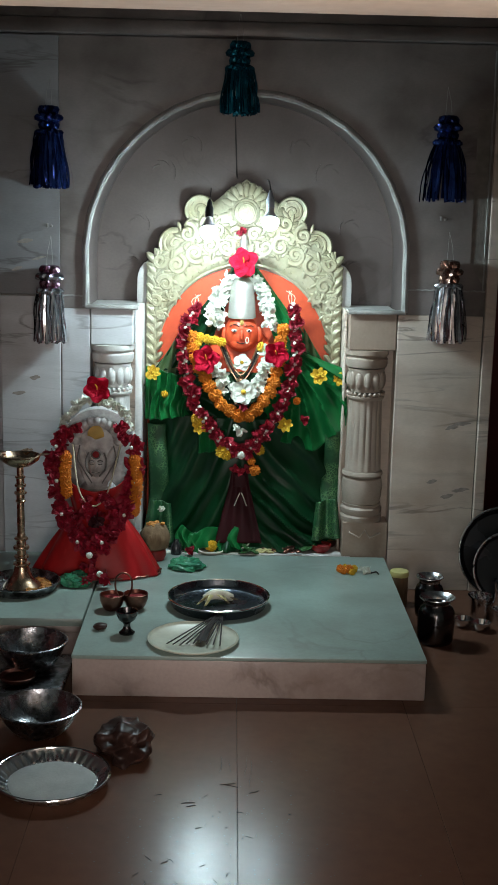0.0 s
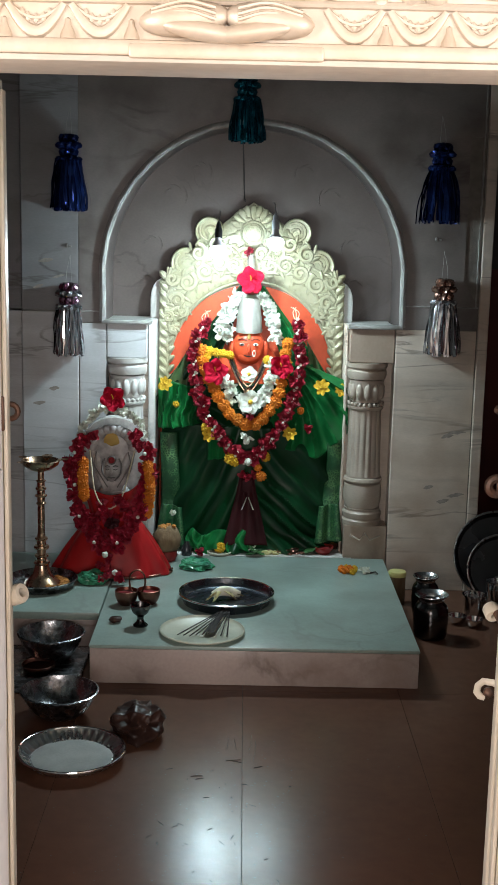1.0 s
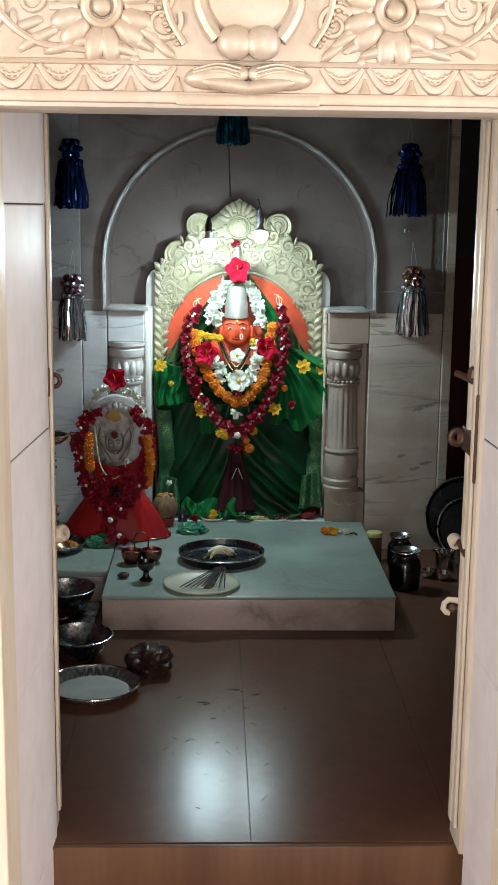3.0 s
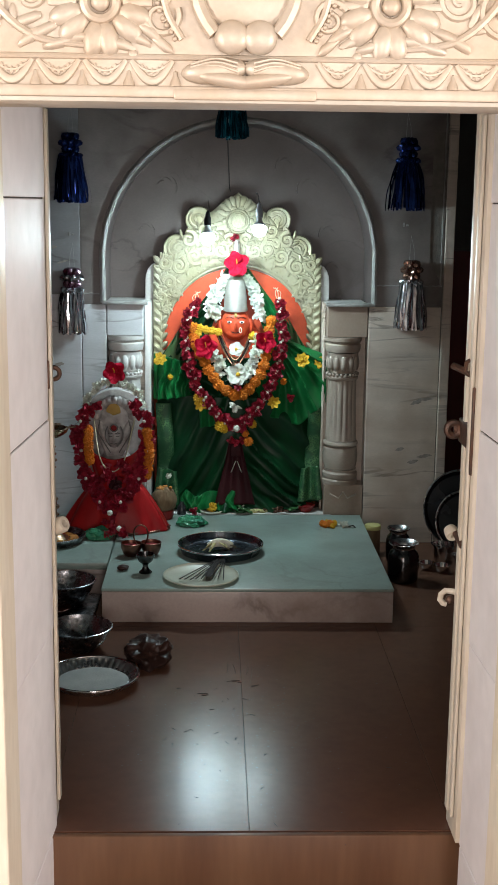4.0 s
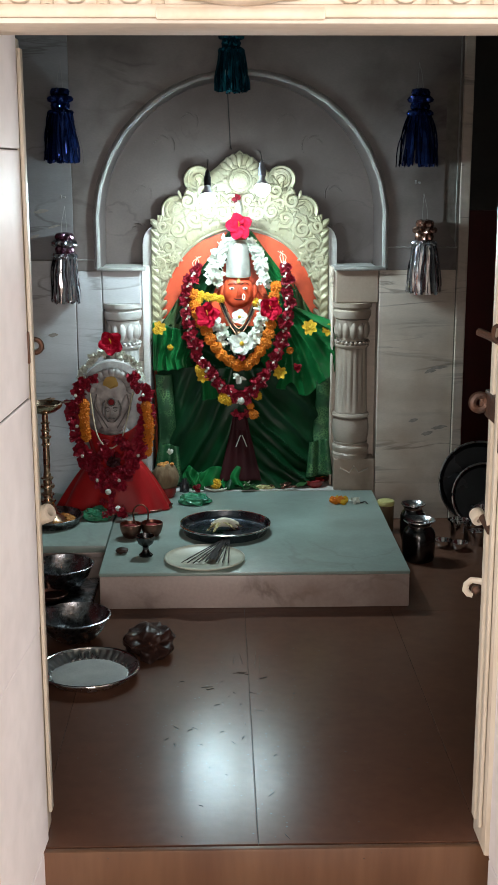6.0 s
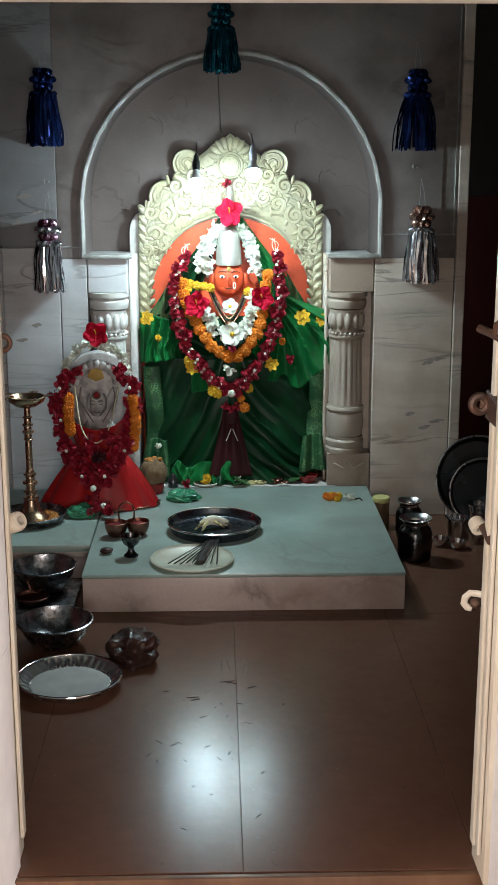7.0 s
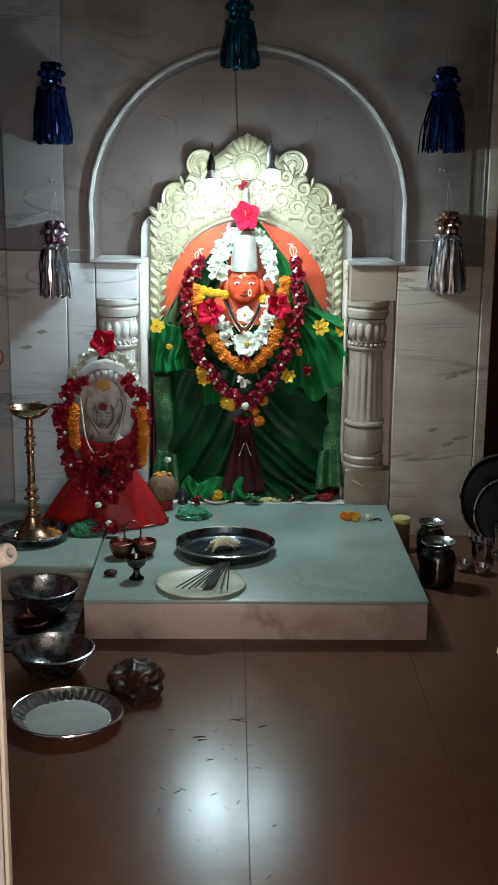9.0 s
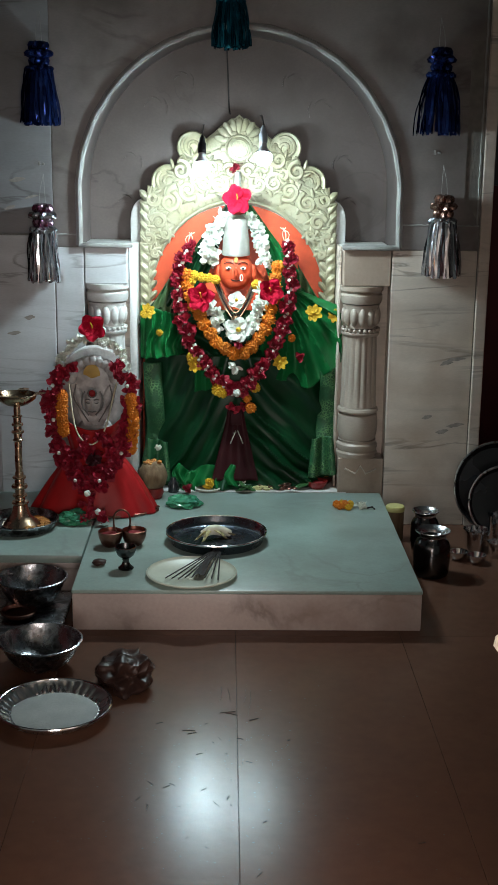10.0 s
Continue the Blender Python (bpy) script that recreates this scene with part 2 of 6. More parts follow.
M_BRASS = mat("brass", (0.66, 0.47, 0.33), 0.27, metal=1.0, second=(0.42, 0.27, 0.17), scale=18, bump=0.05, bump_scale=90, rough_var=0.1)
M_COPPER = mat("tarnished_copper", (0.28, 0.12, 0.085), 0.34, metal=1.0, second=(0.11, 0.055, 0.045), scale=20, bump=0.08, rough_var=0.1)
M_SARI = mat("dark_green_silk", (0.0045, 0.046, 0.015), 0.36, second=(0.003, 0.026, 0.009), scale=6, bump=0.15, bump_scale=400, spec=0.28)
M_SATIN = mat("green_satin", (0.010, 0.165, 0.042), 0.32, second=(0.007, 0.095, 0.026), scale=8, bump=0.1, bump_scale=400, spec=0.28)
M_VEIL = mat("olive_green_net", (0.055, 0.13, 0.045), 0.5, second=(0.09, 0.13, 0.05), scale=18, bump=0.3, bump_scale=300)
M_BORDER = brocade("woven_border", (0.012, 0.085, 0.03), (0.13, 0.27, 0.12), 95.0)
M_PLUM = mat("maroon_silk", (0.045, 0.007, 0.010), 0.6, second=(0.03, 0.006, 0.008), scale=9, bump=0.1, bump_scale=300, spec=0.2)
M_REDCLOTH = mat("red_satin", (0.46, 0.016, 0.018), 0.40, second=(0.30, 0.010, 0.012), scale=7, bump=0.1, bump_scale=300, spec=0.3)
M_MARI = mat("marigold_orange", (0.80, 0.26, 0.015), 0.6, second=(0.62, 0.16, 0.01), scale=90, bump=0.7, bump_scale=160, rand=0.15)
M_YELLOW = mat("chrysanthemum_yellow", (0.80, 0.52, 0.03), 0.6, second=(0.66, 0.36, 0.02), scale=80, bump=0.6, bump_scale=160, rand=0.1)
M_ROSE = mat("dark_red_petals", (0.36, 0.010, 0.032), 0.5, second=(0.20, 0.006, 0.018), scale=60, bump=0.4, bump_scale=150, rand=0.25)
M_HIB = mat("hibiscus_petal", (0.52, 0.010, 0.042), 0.7, second=(0.28, 0.002, 0.010), scale=25, bump=0.3, bump_scale=120, spec=0.1)
M_WHITEFL = mat("white_petals", (0.80, 0.80, 0.74), 0.55, second=(0.62, 0.68, 0.56), scale=60, bump=0.3, bump_scale=120, rand=0.06)
M_LEAF = mat("green_leaf", (0.04, 0.12, 0.035), 0.4, second=(0.02, 0.08, 0.02), scale=30, bump=0.2)
M_THREAD = mat("cream_thread", (0.6, 0.55, 0.4), 0.7, scale=90)
M_FOILBLUE = mat("blue_foil", (0.030, 0.065, 0.27), 0.16, metal=0.85, second=(0.006, 0.012, 0.06), scale=20, rand=0.35, island=True)
M_FOILTEAL = mat("teal_foil", (0.02, 0.20, 0.30), 0.16, metal=0.85, second=(0.006, 0.06, 0.09), scale=20, rand=0.35, island=True)
M_FOILSILVER = mat("silver_foil", (0.62, 0.62, 0.66), 0.14, metal=0.9, second=(0.22, 0.22, 0.24), scale=30, rand=0.4, island=True)
M_COPFOIL = mat("copper_foil", (0.30, 0.17, 0.13), 0.25, metal=0.8, scale=20)
M_PURPLEFOIL = mat("purple_foil", (0.22, 0.05, 0.13), 0.2, metal=0.85, second=(0.25, 0.2, 0.22), scale=30)
M_STONE2 = mat("grey_carved_stone", (0.52, 0.50, 0.49), 0.4, second=(0.2, 0.185, 0.18), scale=22, bump=0.5, bump_scale=60)
M_CREVICE = mat("dark_carved_line", (0.16, 0.15, 0.145), 0.6, scale=40)
M_PASTE = mat("sandal_paste", (0.55, 0.36, 0.10), 0.7, scale=30)
M_DARKRED = mat("kumkum", (0.25, 0.012, 0.015), 0.8, scale=40)
M_EYE = mat("eye_white", (0.8, 0.8, 0.76), 0.3, scale=40)
M_INK = mat("black_paint", (0.015, 0.013, 0.012), 0.4, scale=40)
M_MELA = mat("cream_melamine", (0.62, 0.63, 0.52), 0.35, second=(0.5, 0.5, 0.4), scale=9, bump=0.03)
M_BANANA = mat("banana_peel", (0.55, 0.50, 0.24), 0.5, second=(0.1, 0.07, 0.03), scale=30, mix=(0.5, 0.62))
M_FLESH = mat("banana_flesh", (0.74, 0.70, 0.55), 0.6, scale=30)
M_STICK = mat("incense_stick", (0.035, 0.028, 0.026), 0.8, scale=60)
M_GREENPLASTIC = mat("green_plastic", (0.05, 0.26, 0.13), 0.22, second=(0.03, 0.16, 0.1), scale=30, bump=0.2, coat=0.3)
M_BROWNPLASTIC = mat("brown_plastic_bag", (0.024, 0.012, 0.010), 0.36, second=(0.055, 0.027, 0.021), scale=14, bump=0.2, bump_scale=40, spec=0.25)
M_COCO = mat("coconut_fibre", (0.24, 0.16, 0.09), 0.9, second=(0.13, 0.08, 0.045), scale=40, bump=0.9, bump_scale=120, stretch=(1, 1, 0.25))
M_GRAIN = mat("orange_grain", (0.55, 0.25, 0.05), 0.7, second=(0.4, 0.12, 0.03), scale=120, bump=0.8, bump_scale=200)
M_LID = mat("yellow_lid", (0.55, 0.50, 0.20), 0.4, scale=10)
M_REDBOWL = mat("red_lacquer", (0.26, 0.014, 0.012), 0.35, scale=20)
M_RICE = mat("rice_and_ash", (0.50, 0.52, 0.50), 0.6, second=(0.40, 0.42, 0.41), scale=16, bump=0.3, bump_scale=150)
M_BLACKPLASTIC = mat("black_bulb_holder", (0.02, 0.02, 0.022), 0.4, scale=20)
M_GREYPLASTIC = mat("grey_bulb_holder", (0.35, 0.38, 0.42), 0.4, scale=20)
M_BULBCASE = mat("bulb_case", (0.55, 0.57, 0.58), 0.4, scale=20)
M_BULB = glow("bulb_glass", (0.73, 0.94, 1.0), BULB_POWER)
M_BULB2 = glow("weak_bulb_glass", (0.73, 0.94, 1.0), BULB_POWER * 0.45)

# ---- building blocks ----
ORIGIN = {}


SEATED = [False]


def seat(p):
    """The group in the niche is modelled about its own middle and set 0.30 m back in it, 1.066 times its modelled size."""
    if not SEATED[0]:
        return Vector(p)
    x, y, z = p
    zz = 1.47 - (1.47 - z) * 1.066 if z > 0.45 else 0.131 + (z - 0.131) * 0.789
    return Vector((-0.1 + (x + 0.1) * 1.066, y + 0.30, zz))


def thing(name, at, label, category, group="", kind=""):
    ob = new(name)
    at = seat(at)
    ob.location = at
    ob.empty_display_size = 0.05
    ORIGIN[ob.name] = Vector(at)
    return tagged(ob, label, category, group, kind)


def finish(bm, smooth):
    bmesh.ops.recalc_face_normals(bm, faces=bm.faces)
    for f in bm.faces:
        f.smooth = smooth


def mesh_of(name, bm, material, smooth=True):
    finish(bm, smooth)
    me = bpy.data.meshes.new(name)
    bm.to_mesh(me)
    bm.free()
    for m in material if isinstance(material, (list, tuple)) else [material]:
        me.materials.append(m)
    if smooth:
        me.set_sharp_from_angle(angle=radians(42))
    return me


def part(name, bm, material, parent, label="", smooth=True, m=None, inworld=False):
    """One mesh object under a thing or a part. Vertices are in the parent's space, or in the world's."""
    if inworld:
        for v in bm.verts:
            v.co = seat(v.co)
        bmesh.ops.translate(bm, verts=bm.verts, vec=-ORIGIN[parent.name])
    me = bm if isinstance(bm, bpy.types.Mesh) else mesh_of(name, bm, material, smooth)
    ob = new(name, me)
    ob.parent = parent
    if m is not None:
        ob.matrix_basis = m
    ORIGIN[ob.name] = ORIGIN[parent.name] + (m.translation if m is not None else Vector())
    if label:
        ob["label"] = label
    return ob


def solo(name, bm, material, at, label, category, group="", kind="", smooth=True):
    if SEATED[0]:
        for v in bm.verts:
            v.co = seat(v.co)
    ob = new(name, mesh_of(name, bm, material, smooth))
    ob.location = at
    ORIGIN[ob.name] = Vector(at)
    return tagged(ob, label, category, group, kind)


def box(x0, x1, y0, y1, z0, z1, bevel=0.0, bm=None, segs=2):
    out = bm or bmesh.new()
    b = bmesh.new()
    bmesh.ops.create_cube(b, size=1)
    for v in b.verts:
        v.co = ((x0 + x1) / 2 + v.co.x * (x1 - x0), (y0 + y1) / 2 + v.co.y * (y1 - y0), (z0 + z1) / 2 + v.co.z * (z1 - z0))
    if bevel:
        bmesh.ops.bevel(b, geom=b.edges[:], offset=bevel, segments=segs, profile=0.5, affect="EDGES")
    return merge(out, b)


def merge(out, b, m=None, index=None):
    """Adds bmesh b to out."""
    if m is not None:
        bmesh.ops.transform(b, matrix=m, verts=b.verts)
    if index is not None:
        for f in b.faces:
            f.material_index = index
    me = bpy.data.meshes.new("scratch")
    b.to_mesh(me)
    b.free()
    out.from_mesh(me)
    bpy.data.meshes.remove(me)
    return out


def lathe(profile, segs=32, bm=None, at=(0, 0, 0), wobble=0.0):
    """Turns (radius, height) pairs round the z axis."""
    out = bm or bmesh.new()
    rings = []
    for r, z in profile:
        if r < 1e-5:
            rings.append([out.verts.new((at[0], at[1], at[2] + z))])
        else:
            ring = []
            for i in range(segs):
                a = 2 * math.pi * i / segs
                k = r * (1 + wobble * math.sin(5 * a + z * 40))
                ring.append(out.verts.new((at[0] + k * math.cos(a), at[1] + k * math.sin(a), at[2] + z)))
            rings.append(ring)
    for a, b in zip(rings, rings[1:]):
        for i in range(segs):
            j = (i + 1) % segs
            if len(a) == 1 and len(b) > 1:
                out.faces.new((a[0], b[i], b[j]))
            elif len(b) == 1 and len(a) > 1:
                out.faces.new((a[i], b[0], a[j]))
            elif len(a) > 1:
                out.faces.new((a[i], b[i], b[j], a[j]))
    return out


def smoothed(pts, n):
    """n points on a smooth curve through pts."""
    p = [Vector(q) for q in pts]
    p = [2 * p[0] - p[1]] + p + [2 * p[-1] - p[-2]]
    dense = []
    for k in range(1, len(p) - 2):
        a, b, c, d = p[k - 1:k + 3]
        for i in range(24):
            t = i / 24
            dense.append(0.5 * (2 * b + (c - a) * t + (2 * a - 5 * b + 4 * c - d) * t * t + (3 * b - a - 3 * c + d) * t ** 3))
    dense.append(p[-2])
    dist = [0.0]
    for u, v in zip(dense, dense[1:]):
        dist.append(dist[-1] + (v - u).length)
    out, k = [], 0
    for i in range(n):
        s = dist[-1] * i / (n - 1)
        while k < len(dense) - 2 and dist[k + 1] < s:
            k += 1
        f = (s - dist[k]) / max(1e-9, dist[k + 1] - dist[k])
        out.append(dense[k].lerp(dense[k + 1], min(1, max(0, f))))
    return out


def tube(pts, radius, segs=8, bm=None, closed=False, taper=None, flat=1.0, index=0):
    """A round bar along pts; taper gives the radius factor at 0..1; flat squeezes it in y."""
    out = bm or bmesh.new()
    pts = [Vector(p) for p in pts]
    n = len(pts)
    rings = []
    ref = Vector((0, 1, 0))
    for i, p in enumerate(pts):
        a = pts[(i - 1) % n] if closed or i else p
        b = pts[(i + 1) % n] if closed or i < n - 1 else p
        d = (b - a).normalized()
        s = d.cross(ref)
        if s.length < 1e-3:
            s = d.cross(Vector((1, 0, 0)))
        s.normalize()
        u = s.cross(d).normalized()
        r = radius * (taper(i / (n - 1)) if taper else 1)
        rings.append([out.verts.new(p + s * (r * math.cos(2 * math.pi * k / segs)) + u * (r * flat * math.sin(2 * math.pi * k / segs))) for k in range(segs)])
    for i in range(n if closed else n - 1):
        a, b = rings[i], rings[(i + 1) % n]
        for k in range(segs):
            out.faces.new((a[k], a[(k + 1) % segs], b[(k + 1) % segs], b[k])).material_index = index
    if not closed:
        out.faces.new(rings[0][::-1])
        out.faces.new(rings[-1])
    return out


def ball(at, r, bm=None, squash=(1, 1, 1), sub=2, rough=0.0, seed=0.0, turn=None, index=None):
    """A rounded lump."""
    out = bm or bmesh.new()
    b = bmesh.new()
    bmesh.ops.create_icosphere(b, subdivisions=sub, radius=1)
    for v in b.verts:
        k = 1 + rough * noise.noise(v.co * 3.1 + Vector((seed, seed * 2, 0)))
        v.co = Vector((v.co.x * squash[0], v.co.y * squash[1], v.co.z * squash[2])) * (r * k)
    m = Matrix.Translation(at)
    if turn is not None:
        m = m @ turn
    return merge(out, b, m, index)


def plate_shape(outline, y0, y1, bm=None, bevel=0.0):
    """A flat body of an outline of (x, z), from y0 (front) to y1 (back)."""
    out = bm or bmesh.new()
    b = bmesh.new()
    front = [b.verts.new((x, y0, z)) for x, z in outline]
    face = b.faces.new(front)
    ext = bmesh.ops.extrude_face_region(b, geom=[face])
    for v in ext["geom"]:
        if isinstance(v, bmesh.types.BMVert):
            v.co.y = y1
    if bevel:
        es = [e for e in b.edges if all(abs(v.co.y - y0) < 1e-6 for v in e.verts)]
        bmesh.ops.bevel(b, geom=es, offset=bevel, segments=2, profile=0.5, affect="EDGES")
    return merge(out, b)


def cloth(fn, nu, nv):
    """A sheet from fn(u, v) with u and v from 0 to 1."""
    bm = bmesh.new()
    g = [[bm.verts.new(fn(i / nu, j / nv)) for i in range(nu + 1)] for j in range(nv + 1)]
    for j in range(nv):
        for i in range(nu):
            bm.faces.new((g[j][i], g[j][i + 1], g[j + 1][i + 1], g[j + 1][i]))
    return bm


def thicken(ob, t):
    mod = ob.modifiers.new("thickness", "SOLIDIFY")
    mod.thickness, mod.offset = t, 0.0
    return ob


def spiral(cx, cz, y, r, turns, start, sense=1, n=26, grow=0.82):
    return [(cx + r * (1 - grow * t) * math.cos(start + sense * turns * 2 * math.pi * t), y,
             cz + r * (1 - grow * t) * math.sin(start + sense * turns * 2 * math.pi * t)) for t in [i / n for i in range(n + 1)]]

# ---- structure ----
CX = -0.03  # the shrine's middle line
STEP = -0.21  # the hall floor lies one step below the shrine room


def setting(name, label, category, at=(0, 0, 0)):
    return thing(name, at, label, category, "", "structure")


# back wall of the shrine: marble slabs with two column slots and an arched field
wall = setting("wall_north", "grey veined marble shrine wall with cement joints", "wall")
SLABS = [
    (-0.925, -0.703, 0.0, 1.102), (-0.925, -0.703, 1.108, 2.02), (-0.700, -0.595, 0.0, 1.060),
    (0.543, 0.858, 0.0, 1.060), (-0.592, -0.437, 0.0, 0.265), (-0.592, -0.437, 0.927, 1.060),
    (0.366, 0.540, 0.0, 0.265), (0.366, 0.540, 0.927, 1.060), (0.862, 0.902, 0.0, 2.02)]  # edge strip last
for k, (x0, x1, z0, z1) in enumerate(SLABS):
    part("slab", box(x0, x1, -0.012 if k == 8 else 0.0, 0.25, z0, z1, 0.003), M_DIM if k == 1 else M_WALL_COOL if k in (0, 2, 4, 5) else M_STAINED if k in (6, 7) else M_WALL_WARM, wall, smooth=False)
part("slab", box(-1.12, -0.929, 0.03, 0.25, 0.0, 1.102, 0.003), M_WALL_COOL, wall, smooth=False)
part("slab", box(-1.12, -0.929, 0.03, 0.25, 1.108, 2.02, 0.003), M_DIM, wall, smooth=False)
for x0, x1 in ((-0.6, -0.4365), (0.3645, 0.55)):
    part("slot_back", box(x0, x1, 0.095, 0.25, 0.2, 1.0), M_WALL_WARM, wall, smooth=False)
part("joint_filling", box(-0.92, -0.615, 0.004, 0.2, 0.0, 2.0, 0, box(0.556, 0.9, 0.004, 0.2, 0.0, 2.0)), M_CEMENT, wall, smooth=False)


AX = -0.023  # middle of the arch


def arch_points(r, z_base, z_spring, n=40):
    pts = [(AX - r, z_base), (AX - r, (z_base + z_spring) / 2)]
    pts += [(AX - r * math.cos(math.pi * i / n), z_spring + r * math.sin(math.pi * i / n)) for i in range(n + 1)]
    return pts + [(AX + r, (z_base + z_spring) / 2), (AX + r, z_base)]


# the upper slab has an arched opening, with a recessed field in it
bm = bmesh.new()
inner = arch_points(0.578, 1.063, 1.252)
outer = []
for x, z in inner:
    d = Vector((x - CX, z - 1.252))
    if z < 1.252:
        outer.append((-0.700 if x < CX else 0.858, z))
    else:
        k = min(((0.828 if d.x > 0 else 0.67) + 0.0) / max(1e-6, abs(d.x)), 0.768 / max(1e-6, d.y))
        outer.append((max(-0.700, min(0.858, CX + d.x * k)), min(2.02, 1.252 + d.y * k)))
vi = [[bm.verts.new((x, y, z)) for x, z in inner] for y in (0.0, 0.30)]
vo = [bm.verts.new((x, 0.0, z)) for x, z in outer]
for i in range(len(inner) - 1):
    bm.faces.new((vi[0][i], vi[0][i + 1], vo[i + 1], vo[i]))
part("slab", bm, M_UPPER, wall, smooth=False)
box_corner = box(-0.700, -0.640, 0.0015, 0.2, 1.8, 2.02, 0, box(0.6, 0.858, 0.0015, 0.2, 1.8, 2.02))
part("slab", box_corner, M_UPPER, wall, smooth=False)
bm = bmesh.new()
vi = [[bm.verts.new((x, y, z)) for x, z in inner] for y in (0.0, 0.30)]
for i in range(len(inner) - 1):
    bm.faces.new((vi[0][i], vi[1][i], vi[1][i + 1], vi[0][i + 1]))
part("arch_reveal", bm, M_FIELD, wall, "stone inside of the arch, darkened in colour for shade")
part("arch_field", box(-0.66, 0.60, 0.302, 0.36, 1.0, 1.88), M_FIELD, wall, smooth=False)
path = [Vector((x, -0.004, z)) for x, z in arch_points(0.586, 1.068, 1.252, 56)]
part("arch_bead", tube([p + Vector((0.0014 * math.sin(i * 1.7), 0, 0.0014 * math.cos(i * 2.3))) for i, p in enumerate(path)], 0.0125, 8), M_BEAD, wall, "pale marble bead along the arch")
for sx, x0, x1 in ((-1, -0.612, -0.415), (1, 0.357, 0.568)):
    part("arch_ledge", box(x0, x1, -0.016, 0.03, 1.060, 1.076, 0.004), M_BEAD, wall)
# niche floor, jambs and shelf
for x0, x1 in ((-0.602, -0.4345), (0.3635, 0.545)):
    part("shelf", box(x0, x1, 0.032, 0.30, 1.052, 1.0675, 0.002), M_WHITE, wall, "white marble shelf of the alcove", smooth=False)
part("niche_jamb", box(-0.4345, -0.407, 0.075, 0.40, 0.132, 1.0665, 0.004), M_WHITE, wall, "white marble jamb")
# The right jamb takes the darker wall colour so it looks less bright.
part("niche_jamb", box(0.354, 0.3632, 0.075, 0.40, 0.132, 1.0665, 0.003), M_WALL_WARM, wall, "white marble jamb")
part("niche_floor", box(-0.46, 0.40, -0.0005, 0.40, 0.05, 0.131, 0.002), M_WHITE, wall, smooth=False)
part("niche_back", box(-0.46, 0.40, 0.362, 0.42, 0.0, 1.06), M_VERM, wall, smooth=False)
# faint carving on the alcove's back
for sx in (-1, 1):
    for cx, cz, r in ((0.33, 1.56, 0.06), (0.42, 1.36, 0.05), (0.22, 1.66, 0.05), (0.44, 1.20, 0.05)):
        for q in range(3):
            arc = [(CX + sx * (cx + r * (0.5 + 0.25 * q) * math.cos(0.3 + q + 0.22 * i)), 0.3015, cz + r * (0.5 + 0.25 * q) * math.sin(0.3 + q + 0.22 * i)) for i in range(7)]
            part("carving", tube(arc, 0.0022, 5, taper=lambda t: 0.3 + math.sin(math.pi * t)), M_FIELD, wall)
# rough cement lines between the big slabs
rough_line = lambda a, b, n: [Vector(a).lerp(Vector(b), i / n) + Vector((0.003 * noise.noise((i * 1.3, 0, 0)), 0, 0.003 * noise.noise((i * 1.7, 4, 0)))) for i in range(n + 1)]
for a, b in (((0.553, -0.001, 1.152), (0.858, -0.001, 1.152)), ((0.850, -0.001, 1.152), (0.850, -0.001, 2.0)), ((-0.92, -0.001, 1.106), (-0.62, -0.001, 1.106))):
    part("cement_line", tube(rough_line(a, b, 40), 0.0045, 5, taper=lambda t: 0.75 + 0.45 * noise.noise((t * 19, 0, 2))), M_BEAD, wall)
# old dark smears on the marble
rs = random.Random(5)
for x, z, w in ((0.80, 0.655, 0.075), (0.765, 0.64, 0.05), (0.81, 0.40, 0.07), (0.76, 0.375, 0.05), (0.70, 0.43, 0.04), (-0.83, 1.30, 0.06), (-0.78, 1.24, 0.05), (-0.86, 1.20, 0.04), (-0.80, 0.80, 0.04), (-0.86, 0.74, 0.05)):
    line = [(x + w * (t - 0.5), -0.0002, z + 0.010 * (t - 0.5) + 0.006 * noise.noise((t * 3 + x * 9, z * 7, 0))) for t in [q / 10 for q in range(11)]]
    part("smear", tube(line, rs.uniform(0.005, 0.009), 6, flat=0.05, taper=lambda t: 0.15 + math.sin(math.pi * t) * (0.8 + 0.4 * noise.noise((t * 6, x * 5, 1)))), M_SMEAR, wall, "old dark smear")
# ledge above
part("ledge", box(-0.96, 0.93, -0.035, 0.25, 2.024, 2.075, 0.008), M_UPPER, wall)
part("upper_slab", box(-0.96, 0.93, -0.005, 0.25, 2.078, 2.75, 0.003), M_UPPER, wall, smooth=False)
# faint carved pedestal figures under the columns
for x in (-0.508, 0.452):
    part("carving", tube([(x - 0.06, -0.001, 0.225), (x - 0.02, -0.001, 0.205), (x, -0.001, 0.235), (x + 0.02, -0.001, 0.205), (x + 0.06, -0.001, 0.225)], 0.004, 5), M_WALL_WARM, wall)


